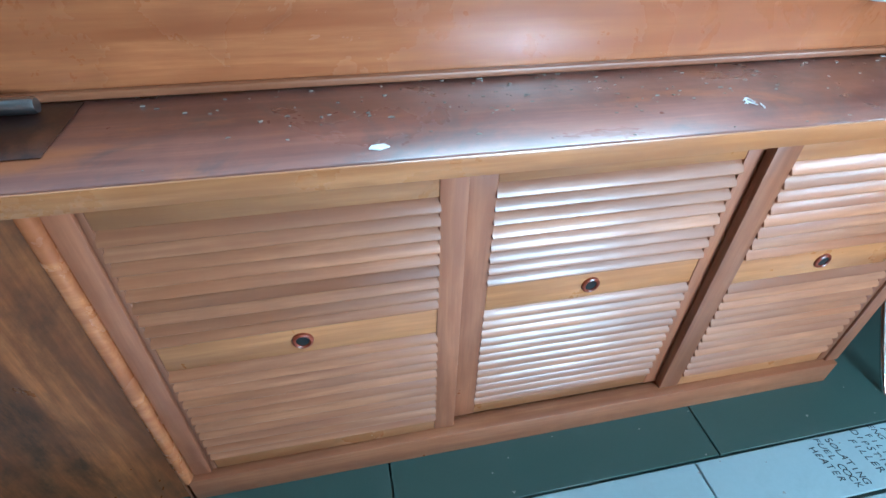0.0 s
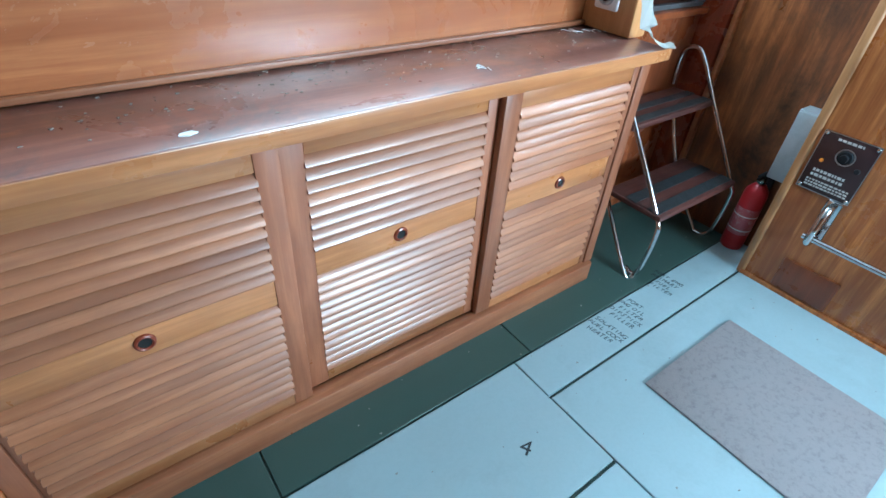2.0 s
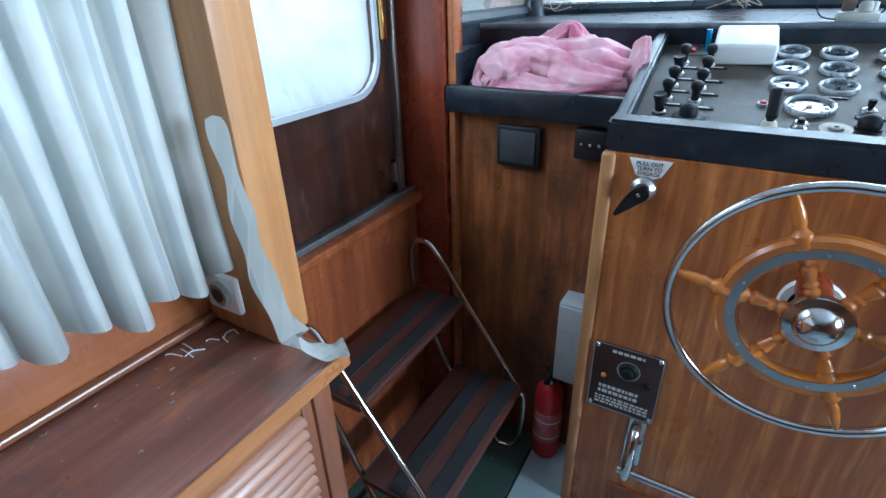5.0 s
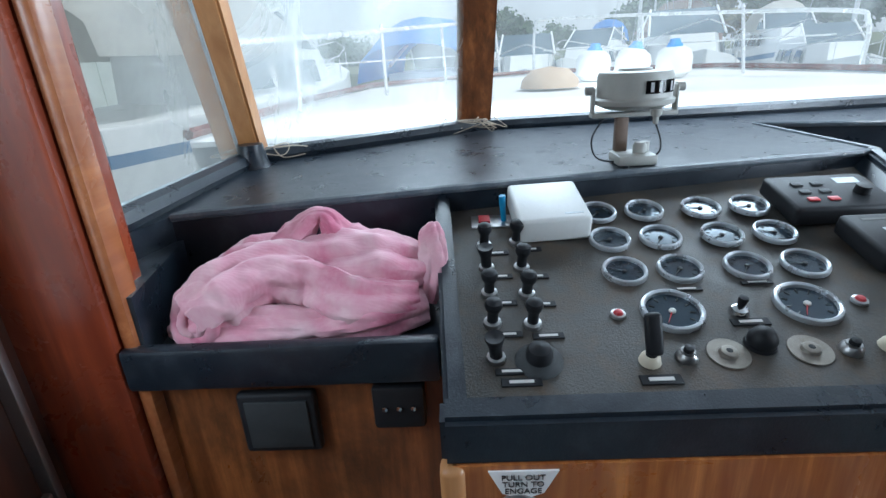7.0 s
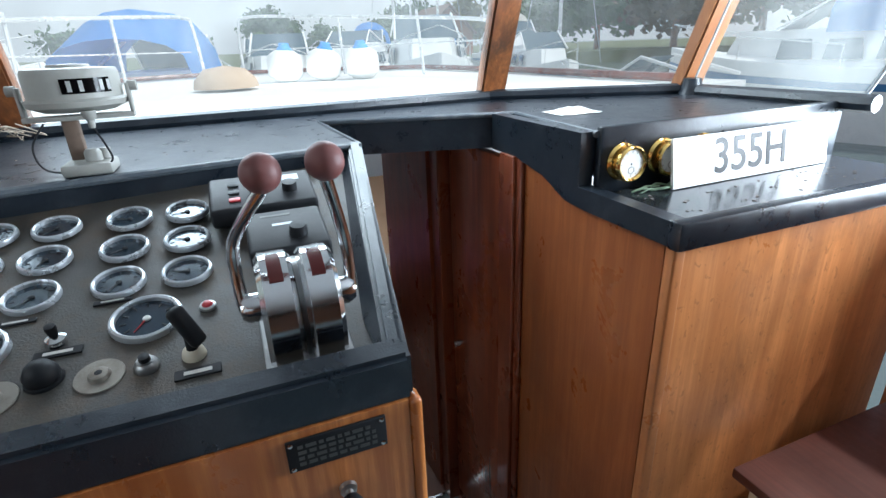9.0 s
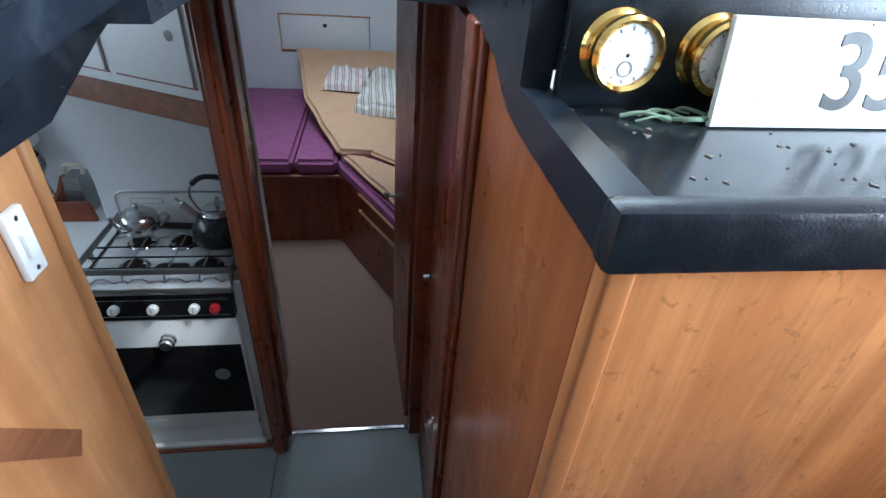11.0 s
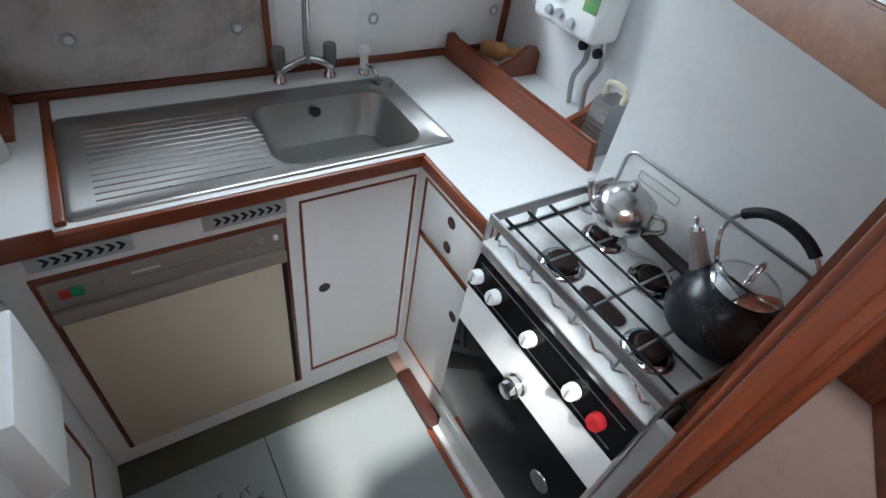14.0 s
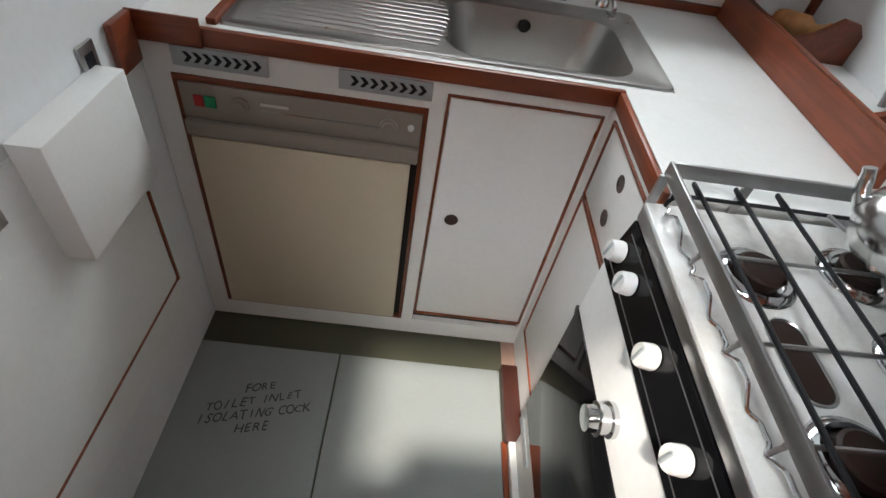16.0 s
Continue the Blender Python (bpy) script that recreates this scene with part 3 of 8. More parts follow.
# ---- structure: galley and forward cabin, one level down ----
structure("floor_galley", one((2.6, -0.75, LOW - 0.06), (3.86, 1.36, LOW - 0.006)), floor_olive, "olive green painted galley floor edge", "floor")
gal_floor = thing("galley_floor_boards", (3.4, 0.3, LOW), "grey painted galley floor boards", "floor", "", "structure")
for x0, x1, y0, y1 in ((2.94, 3.334, -0.07, 0.685), (3.338, 3.80, -0.07, 0.685), (2.62, 3.855, -0.66, -0.074)):
    part("floor_board", one((x0, y0, LOW - 0.008), (x1, y1, LOW), 0.0015, 1), floor_grey, gal_floor)
structure("floor_cabin", one((3.81, -1.54, LOW - 0.06), (6.9, 1.3, LOW - 0.003)), carpet, "brown carpet on the cabin floor", "floor")
structure("trim_sill", one((3.85, -0.62, LOW), (3.868, -0.10, LOW + 0.008), 0.002), chrome, "metal carpet threshold strip", "trim")
structure("wall_step", one((2.56, -0.70, LOW), (2.6, -0.08, 0.0)), wood_red_z, "timber riser below the wheelhouse floor", "wall")
structure("wall_galley_aft", one((2.90, -0.074, LOW), (2.95, 1.36, 1.03)), white_wall, "white painted galley bulkhead", "wall")
# the opening in this wall is added, unseen, for the galley fill
structure("wall_galley_hull", boxes(((2.90, 1.31, LOW), (4.5, 1.36, 0.66)), ((2.90, 1.31, 0.92), (4.5, 1.36, 1.1)), ((2.90, 1.31, 0.66), (3.3, 1.36, 0.92)), ((4.2, 1.31, 0.66), (4.5, 1.36, 0.92))), white_wall, "white lining of the hull side behind the sink", "wall")
structure("wall_galley_forward", one((4.47, 0.5, LOW), (4.5, 1.36, 1.1)), white_wall, "white forward galley bulkhead", "wall")
structure("wall_cooker_back", one((4.21, -0.06, LOW), (4.24, 0.52, 1.1)), white_wall, "white panel behind the cooker", "wall")
structure("wall_cooker_return", one((4.24, 0.50, 0.1), (4.469, 0.52, 1.1)), white_wall, "white return panel beside the cooker", "wall")
structure("ceiling_galley", one((3.06, -0.05, 1.08), (3.9, 1.36, 1.098)), white_wall, "white lining under the dashboard", "ceiling")
# unseen deckhead opening, added to hold the fore cabin's fill lamp
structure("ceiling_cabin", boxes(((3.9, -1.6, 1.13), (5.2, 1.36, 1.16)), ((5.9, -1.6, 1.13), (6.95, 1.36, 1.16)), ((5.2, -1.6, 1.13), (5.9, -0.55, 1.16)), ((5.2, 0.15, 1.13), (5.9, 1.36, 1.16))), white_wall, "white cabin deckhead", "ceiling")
jamb = thing("post_galley", (3.82, -0.09, LOW), "red mahogany post between galley and cabin", "post", "", "structure")
part("body", one((3.77, -0.108, LOW), (3.86, -0.055, 1.1), 0.006), wood_red_z, jamb)
part("bead", one((3.758, -0.096, LOW), (3.772, -0.068, 1.1), 0.006, 3), wood_red_z, jamb)
part("door_stop", one((3.845, -0.122, LOW), (3.87, -0.107, 1.1), 0.004), wood_red_z, jamb)
structure("wall_cabin_port", one((3.862, -0.054, LOW), (4.24, -0.034, 1.1)), wood_red_z, "red mahogany partition behind the cooker", "wall")
structure("wall_heads", boxes(((3.316, -0.72, LOW), (3.40, -0.655, 1.1)), ((3.82, -0.72, LOW), (3.90, -0.62, 1.1)), bevel=0.005), wood_red_z, "red mahogany door frame", "wall")
hdoor = thing("door_2", (3.6, -0.68, LOW), "closed red mahogany cabin door with a metal knob", "door", "", "structure")
part("leaf", one((3.402, -0.70, LOW + 0.02), (3.818, -0.668, 1.08), 0.004), wood_red_z, hdoor)
bm = tube(bmesh.new(), [(3.745, -0.668, 0.25), (3.745, -0.64, 0.25)], 0.008, 10)
lathe(bm, [(0.001, 0), (0.014, 0.001), (0.015, 0.02), (0.001, 0.022)], pose(3.745, -0.64, 0.25, 90), 14)
part("knob", bm, chrome, hdoor, "short chrome knob")
cdoor = thing("door_3", (4.1, -0.62, LOW), "open red mahogany cabin door standing along the passage", "door", "", "structure")
part("leaf", ring_faces(bmesh.new(), [[(3.905, -0.635, LOW + 0.02), (4.42, -0.60, LOW + 0.02), (4.418, -0.572, LOW + 0.02), (3.903, -0.607, LOW + 0.02)], [(3.905, -0.635, 1.06), (4.42, -0.60, 1.06), (4.418, -0.572, 1.06), (3.903, -0.607, 1.06)]]), wood_red_z, cdoor, smooth=False)
bm = tube(bmesh.new(), [(4.36, -0.574, 0.22), (4.36, -0.545, 0.22)], 0.008, 10)
lathe(bm, [(0.001, 0), (0.014, 0.001), (0.015, 0.022), (0.001, 0.024)], pose(4.36, -0.548, 0.22, -90), 14)
part("knob", bm, chrome, cdoor, "short chrome knob")
structure("wall_cabin_sides", boxes(((3.9, -1.62, LOW), (6.9, -1.55, 1.129)), ((4.5, 1.3, LOW), (6.9, 1.36, 1.129))), white_wall, "white lining of the forward cabin", "wall")
structure("wall_cabin_forward", one((6.9, -1.6, LOW), (6.95, 1.36, 1.129)), white_wall, "white forward bulkhead above the berths", "wall")
structure("wall_cabin_starboard", one((3.9, -1.55, LOW), (3.94, -0.72, 1.13)), white_wall, "white partition", "wall")

# ---- wheelhouse things ----
CABY = 0.982


def louvre_door(cab, x0, x1, y, lx0, lx1, ring_x, mid=0.456):
    """A sliding louvred door: frame, slats and a finger ring."""
    z0, z1 = 0.085, 0.742
    panels = ((0.124, mid - 0.032), (mid + 0.032, 0.704))
    door = part("door", one((x0, y, z0), (lx0, y + 0.02, z1), 0.002), wood_cab_z, cab)
    part("stile", one((lx1, y, z0), (x1, y + 0.02, z1), 0.002), wood_cab_z, door)
    for r0, r1 in ((z0, panels[0][0]), (panels[0][1], panels[1][0]), (panels[1][1], z1)):
        part("rail", one((lx0, y + 0.001, r0), (lx1, y + 0.019, r1), 0.002), wood_rail, door)
    for lo, hi in panels:
        count = round((hi - lo) / 0.0256)
        step = (hi - lo) / count
        w = lx1 - lx0 + 0.004
        bm = bmesh.new()
        nose = ((0.004, 0.0115), (-0.0025, 0.0052), (-0.0072, -0.001), (-0.0106, -0.0072), (-0.0116, -0.0098), (-0.0108, -0.0118), (-0.006, -0.0108), (0.004, -0.005))
        ring_faces(bm, [[(sx * w / 2, py, pz) for py, pz in nose] for sx in (-1, 1)])
        slat = mesh_of("slat", bm, wood_slat)
        for k in range(count):
            jit = random.uniform(-0.0008, 0.0008)
            shared("slat", slat, door, pose((lx0 + lx1) / 2, y + 0.006 + jit, lo + (k + 0.53) * step, random.uniform(-2, 2), random.uniform(-0.15, 0.15), 0))
        # black sheet behind the slats paints the shade between them
        part("backing", one((lx0, y + 0.036, lo), (lx1, y + 0.039, hi)), gap_shade, door, "black sheet for the shade inside the cupboard")
    bm = lathe(bmesh.new(), [(0.0115, 0.0), (0.0115, 0.004), (0.014, 0.006), (0.0175, 0.004), (0.0185, 0.0), (0.0115, 0.0)], pose(ring_x, y + 0.001, mid, 90), 24)
    part("finger_ring", bm, wood_post, door, "dark turned wooden finger ring")
    bm = lathe(bmesh.new(), [(0.0001, 0.0), (0.0115, 0.0002), (0.0116, 0.0015), (0.0001, 0.0016)], pose(ring_x, y + 0.0005, mid, 90), 20)
    part("finger_hole", bm, gap_shade, door)
    return door


cab = thing("louvred_cabinet", (1.24, 1.1, 0), "long low mahogany cabinet with sliding louvred doors", "cabinet")
part("base_rail", one((0.44, CABY - 0.016, 0.0), (2.03, CABY + 0.03, 0.078), 0.006), wood_cab_x, cab)
part("plinth", one((0.45, CABY + 0.031, 0.0), (2.02, 1.2, 0.07)), wood_cab_x, cab)
part("top_rail", one((0.44, CABY - 0.006, 0.744), (2.035, CABY + 0.04, 0.758), 0.002), wood_rail, cab)
part("end_stile", one((1.995, CABY - 0.005, 0.079), (2.035, CABY + 0.04, 0.743), 0.004), wood_cab_z, cab)
part("end_panel", one((2.012, CABY + 0.041, 0.0), (2.034, PORT - 0.002, 0.757)), wood_cab_z, cab)
part("corner_stile", one((0.462, CABY - 0.004, 0.079), (0.4985, CABY + 0.03, 0.743), 0.004), wood_cab_z, cab)
part("corner_bead", one((0.438, CABY - 0.016, 0.0), (0.461, CABY + 0.03, 0.757), 0.009, 3), wood_wall_x, cab, "rounded bead")
part("side_panel", one((-0.3, CABY - 0.006, 0.0), (0.437, CABY + 0.02, 0.757)), wood_dark_z, cab, "plain stained panel")
louvre_door(cab, 0.4995, 1.012, CABY, 0.510, 0.968, 0.735, 0.440)
louvre_door(cab, 1.0, 1.55, CABY + 0.022, 1.064, 1.492, 1.27)
louvre_door(cab, 1.522, 1.994, CABY, 1.572, 1.972, 1.77)
# black strip painted for the shade in the door track
part("track_shadow", boxes(((0.5, CABY + 0.0315, 0.071), (1.99, CABY + 0.06, 0.084))), gap_shade, cab)

bm = one((-0.3, 0.950, 0.759), (2.05, PORT - 0.002, 0.788), 0.007, 3)
shelf = thing("shelf_top", (0.9, 1.08, 0.76), "worn mahogany shelf with dust and peeling varnish", "shelf")
part("board", bm, wood_shelf, shelf)
part("nosing", one((-0.3, 0.944, 0.758), (2.056, 0.9495, 0.789), 0.0025), wood_rail, shelf, "paler worn front edge")
# thin dark plate for the damaged veneer at the shelf's end
single("rag_strip", smooth_sheet := one((0.3, 1.03, 0.7885), (0.47, 1.2, 0.7905), 0.0008), wood_door, "dark damaged patch of veneer on the shelf", "veneer")
single("metal_tube", tube(bmesh.new(), [(0.2, 1.168, 0.803), (0.418, 1.166, 0.803), (0.424, 1.166, 0.803)], [0.012, 0.012, 0.0105], 16), steel, "grey metal tube lying on the shelf", "tube")
# dust and flakes on the shelf: uncounted crumbs
bm = bmesh.new()
rnd = random.Random(4)
for k in range(170):
    cx, cy = (rnd.gauss(1.25, 0.3), rnd.uniform(1.06, 1.21)) if k < 140 else (rnd.uniform(0.5, 2.0), rnd.uniform(0.96, 1.21))
    if not 0.4 < cx < 1.98 or cy > 1.212:
        continue
    r = rnd.uniform(0.0012, 0.0045)
    a = rnd.uniform(0, 6.28)
    pts = [(cx + r * math.cos(a + i * 2.1) * rnd.uniform(0.5, 1.6), cy + r * math.sin(a + i * 2.1) * rnd.uniform(0.4, 1)) for i in range(3)]
    prism(bm, pts, 2, 0.7882, 0.7882 + rnd.uniform(0.0006, 0.002))
crumb_mat = paint("pale_crumbs", (0.24, 0.20, 0.17), 0.8, 0.9, (0.04, 0.035, 0.03), 0.05, 60)
tagged(new("shelf_crumbs", mesh_of("shelf_crumbs", bm, crumb_mat, False)), "dry crumbs and flakes on the shelf", "crumbs", "", "stuff")
bm = prism(bmesh.new(), [(0.872, 0.986), (0.886, 0.981), (0.900, 0.988), (0.893, 0.996), (0.876, 0.994)], 2, 0.7884, 0.7905)
single("paint_flake", bm, white_plastic, "white paint flake on the shelf", "flake", smooth=False)
for k, (cx, cy) in enumerate(((1.49, 1.03), (1.93, 1.16), (1.99, 1.14))):
    bm = bmesh.new()
    for j in range(5):
        a = random.uniform(0, 3.1)
        p = Vector((cx + random.uniform(-0.02, 0.02), cy + random.uniform(-0.015, 0.015), 0.7895))
        d = Vector((math.cos(a), math.sin(a), 0)) * random.uniform(0.012, 0.03)
        tube(bm, smooth_curve([p, p + d * 0.5 + Vector((0, 0.006, 0.001)), p + d]), 0.0011, 5)
    single("paper_shred", bm, white_plastic, "curled pale paper shreds on the shelf", "shred")

# curtain and its tie
cloth_white = paint("curtain_cotton", (0.62, 0.63, 0.60), 0.9, 0.5, (0.42, 0.43, 0.42), 0.2, 12)
bm = bmesh.new()
rows = []
N = 90
for j in range(12):
    z = 0.925 + (ROOF - 0.03 - 0.925) * j / 11
    row = []
    for i in range(N):
        u = i / (N - 1)
        x = 1.675 + 0.335 * u
        amp = 0.024 * (0.7 + 0.3 * math.sin(3 * u + j))
        y = 1.145 + amp * math.sin(u * 44 + 0.25 * math.sin(j * 0.8)) - 0.02 * u + 0.01 * math.sin(9 * u)
        row.append((x + 0.006 * math.cos(u * 44), y, z + (0.012 * math.sin(u * 21) - 0.02 * u if j == 0 else 0)))
    rows.append(row)
ring_faces(bm, rows, closed=False, caps=False)
bmesh.ops.solidify(bm, geom=bm.faces[:], thickness=0.0015)
curt_m, n, l, b = node_mat("striped_curtain_cotton")
wv = n.new("ShaderNodeTexWave")
wv.inputs["Scale"].default_value, wv.inputs["Distortion"].default_value = 9.0, 0.3
l.new(coords(n, l, (1, 0, 0), False), wv.inputs["Vector"])
c = ramp(n, l, wv.outputs["Fac"], [(0.7, (0.66, 0.67, 0.64)), (0.85, (0.50, 0.53, 0.52))])
c = mixed(n, l, ramp(n, l, noise_tex(n, l, coords(n, l, (1, 1, 1)), 14, 6), [(0.4, (0, 0, 0)), (0.8, (0.4, 0.4, 0.4))]), c, (0.46, 0.45, 0.42))
l.new(c, b.inputs["Base Color"])
b.inputs["Roughness"].default_value = 0.9
b.inputs["Subsurface Weight"].default_value = 0.1
single("curtain", bm, curt_m, "gathered off-white curtain beside the side window", "curtain")
tie_m, n, l, b = node_mat("checked_tape")
ck = n.new("ShaderNodeTexBrick")
ck.inputs["Scale"].default_value = 14
ck.inputs["Color1"].default_value, ck.inputs["Color2"].default_value, ck.inputs["Mortar"].default_value = (0.68, 0.68, 0.64, 1), (0.45, 0.48, 0.45, 1), (0.62, 0.63, 0.6, 1)
l.new(coords(n, l, (1.4, 1.4, 2.0), False), ck.inputs["Vector"])
l.new(ck.outputs[0], b.inputs["Base Color"])
b.inputs["Roughness"].default_value = 0.9
spine = smooth_curve([(1.992, 1.06, 1.16), (1.99, 1.045, 1.07), (1.985, 1.03, 0.98), (1.99, 1.01, 0.88), (2.005, 0.985, 0.815), (2.03, 0.962, 0.795), (2.052, 0.945, 0.797)], 8)
bm = bmesh.new()
rows = []
for i, p in enumerate(spine):
    w = 0.010 + 0.010 * min(1, i / 30) + 0.003 * math.sin(i * 0.7)
    side = Vector((0.8, -0.5, 0.25 * math.sin(i * 0.5))).normalized() if i < 30 else Vector((0.55, 0.8, 0.1)).normalized()
    rows.append([p - side * w, p + Vector((0, 0, 0.004)), p + side * w])
ring_faces(bm, rows, closed=False, caps=False)
bmesh.ops.solidify(bm, geom=bm.faces[:], thickness=0.002)
single("curtain_tie", bm, tie_m, "checked fabric curtain tie hanging onto the shelf", "curtain tie")
sock = thing("power_socket", (1.99, 1.13, 0.88), "grey-white round wall socket above the shelf", "socket")
part("plate", one((1.981, 1.092, 0.848), (1.994, 1.165, 0.914), 0.005), white_plastic, sock)
bm = lathe(bmesh.new(), [(0.0001, 0), (0.016, 0.001), (0.018, 0.006), (0.021, 0.007), (0.023, 0.0), (0.0001, -0.001)], pose(1.981, 1.128, 0.881, 0, -90, 0), 20)
part("ring", bm, alu, sock)
part("hole", lathe(bmesh.new(), [(0.0001, 0.0062), (0.012, 0.0065), (0.0125, 0.0075), (0.0001, 0.0078)], pose(1.981, 1.128, 0.881, 0, -90, 0), 16), black, sock)

# two-step chrome stool
rubber = paint("black_step_rubber", (0.02, 0.024, 0.026), 0.6, 0.5, (0.06, 0.06, 0.06), 0.2, 30)
tread_m = wood("red_step_board", (0.13, 0.04, 0.028), (0.07, 0.02, 0.015), 0, 0.5)
stool = thing("step_stool", (2.4, 1.05, 0), "chrome two-step stool with black anti-slip strips", "step stool")
for x in (2.185, 2.65):
    dx = -0.004 if x < 2.4 else 0.006
    pts = smooth_curve([(x - 2 * dx, 0.93, 0.010), (x, 0.895, 0.008), (x + dx, 0.872, 0.05), (x + dx, 0.862, 0.20), (x, 0.885, 0.26), (x, 1.045, 0.49), (x, 1.145, 0.635), (x, 1.185, 0.662), (x, 1.222, 0.645), (x, 1.232, 0.60), (x, 1.228, 0.515)], 5)
    part("front_frame", tube(bmesh.new(), pts, 0.0085, 10), chrome, stool)
    pts = smooth_curve([(x - 3 * dx, 1.19, 0.46), (x - 2 * dx, 1.10, 0.24), (x - 2 * dx, 0.93, 0.010)], 5) if x > 2.4 else smooth_curve([(x + 0.012, 1.19, 0.46), (x + 0.006, 1.085, 0.235), (x - 0.03, 0.905, 0.010), (x - 0.01, 0.885, 0.008)], 5)
    part("back_leg", tube(bmesh.new(), pts, 0.008, 10), chrome, stool)
for y0, y1, z in ((1.05, 1.215, 0.51), (0.862, 1.08, 0.27)):
    tread = part("tread", one((2.172, y0, z - 0.022), (2.645, y1, z - 0.001), 0.006), tread_m, stool)
    d = (y1 - y0) / 5
    for k in (0, 2):
        part("grip_strip", one((2.176, y0 + d * (k + 0.35), z - 0.0008), (2.641, y0 + d * (k + 1.35), z + 0.0018), 0.0006, 1), rubber, tread, "black anti-slip strip")
part("back_bar", tube(bmesh.new(), [(2.19, 1.19, 0.46), (2.64, 1.19, 0.46)], 0.008, 8), chrome, stool)

# extinguisher, grey junction box
ext = thing("fire_extinguisher", (2.69, 0.80, 0), "small red fire extinguisher standing on the floor", "fire extinguisher")
E0 = pose(2.688, 0.795, 0)
part("body", lathe(bmesh.new(), [(0.0001, 0.002), (0.036, 0.003), (0.040, 0.012), (0.041, 0.02), (0.041, 0.232), (0.037, 0.255), (0.022, 0.276), (0.013, 0.282), (0.0001, 0.283)], E0, 28), red, ext)
part("label", lathe(bmesh.new(), [(0.0413, 0.075), (0.0416, 0.076), (0.0416, 0.185), (0.0413, 0.186)], E0, 28), paint("extinguisher_label", (0.42, 0.10, 0.12), 0.4, 0.9, (0.6, 0.5, 0.5), 0.02, 40), ext, "faded printed label")
for k in range(6):
    z = 0.092 + 0.012 * k
    part("print_line", lathe(bmesh.new(), [(0.0417, z), (0.0419, z + 0.0005), (0.0419, z + 0.004), (0.0417, z + 0.0045)], E0, 28), white_plastic, ext) if k in (0, 5) else None
bm = lathe(bmesh.new(), [(0.0001, 0.283), (0.013, 0.284), (0.013, 0.305), (0.008, 0.31), (0.0001, 0.311)], E0, 16)
box(bm, (2.64, 0.787, 0.306), (2.71, 0.803, 0.314), 0.003)
box(bm, (2.635, 0.789, 0.32), (2.70, 0.801, 0.327), 0.003)
part("valve", bm, black, ext)
part("gauge", lathe(bmesh.new(), [(0.0001, 0), (0.011, 0.001), (0.011, 0.007), (0.0001, 0.008)], pose(2.676, 0.795, 0.295, 0, -90, 0), 16), chrome, ext)
part("bracket", one((2.726, 0.77, 0.12), (2.733, 0.82, 0.3), 0.002), black, ext)
jb = thing("junction_box", (2.70, 0.74, 0.45), "grey metal junction box on the panel beside the helm", "box")
part("body", one((2.662, 0.706, 0.322), (2.734, 0.785, 0.572), 0.004), alu, jb)
part("lid", one((2.654, 0.709, 0.327), (2.6615, 0.782, 0.567), 0.003), alu, jb)

# two dark fittings on the stained panel
for y0, y1, z0, z1 in ((0.883, 0.998, 0.893, 0.997),):
    spk = thing("loudspeaker", (2.73, 0.94, 0.945), "square black panel loudspeaker", "loudspeaker")
    part("frame", one((2.716, y0, z0), (2.734, y1, z1), 0.007, 3), black, spk)
    part("grille", one((2.7125, y0 + 0.012, z0 + 0.012), (2.7165, y1 - 0.012, z1 - 0.012), 0.0015), rubber, spk)
conn = thing("connector_block", (2.73, 0.765, 0.97), "small black connector block beneath the dashboard", "connector")
part("body", one((2.706, 0.726, 0.938), (2.734, 0.80, 1.008), 0.006), black, conn)
for k in range(3):
    part("terminal", lathe(bmesh.new(), [(0.0001, 0), (0.004, 0.001), (0.004, 0.004), (0.0001, 0.005)], pose(2.706, 0.742 + 0.02 * k, 0.975, 0, -90, 0), 10), chrome, conn)


# console front fittings
def bars(parent, x, y0, y1, z0, z1, rows, material, seed=1, name="print_line", thick=0.0006):
    """Unreadable print as short bars on a plate that faces aft."""
    r = random.Random(seed)
    h = (z1 - z0) / rows
    for k in range(rows):
        bm, y = bmesh.new(), y1
        zc = z1 - (k + 0.5) * h
        while y > y0 + 0.004:
            w = min(r.uniform(0.004, 0.012), y - y0)
            box(bm, (x - thick, y - w, zc - h * 0.28), (x + 0.0005, y, zc + h * 0.28))
            y -= w + 0.003
        part(name, bm, material, parent)


plate_m = paint("dark_engraved_plate", (0.03, 0.012, 0.012), 0.35, 0.3, (0.06, 0.03, 0.03))
ink_w = paint("pale_print", (0.55, 0.53, 0.5), 0.5)
ink_d = paint("dim_dial_print", (0.05, 0.052, 0.05), 0.5)
ink_b = paint("black_print", (0.02, 0.02, 0.02), 0.6)
hp = thing("heater_control", (2.55, 0.585, 0.48), "dark square heater control plate with a dial", "control panel")
part("plate", one((2.5505, 0.510, 0.386), (2.5555, 0.662, 0.574), 0.001), plate_m, hp)
for y, z in ((0.518, 0.394), (0.654, 0.394), (0.518, 0.566), (0.654, 0.566)):
    part("screw", lathe(bmesh.new(), [(0.0001, 0), (0.006, 0.0005), (0.005, 0.002), (0.0001, 0.0028)], pose(2.5505, y, z, 0, -90, 0), 12), chrome, hp)
part("dial", lathe(bmesh.new(), [(0.0001, 0), (0.021, 0.0005), (0.019, 0.008), (0.012, 0.009), (0.011, 0.018), (0.0001, 0.019)], pose(2.5505, 0.58, 0.515, 0, -90, 0), 24), black, hp)
part("dial_ring", lathe(bmesh.new(), [(0.0225, 0), (0.0225, 0.001), (0.026, 0.001), (0.026, 0), (0.0225, 0)], pose(2.5505, 0.58, 0.515, 0, -90, 0), 28), steel, hp)
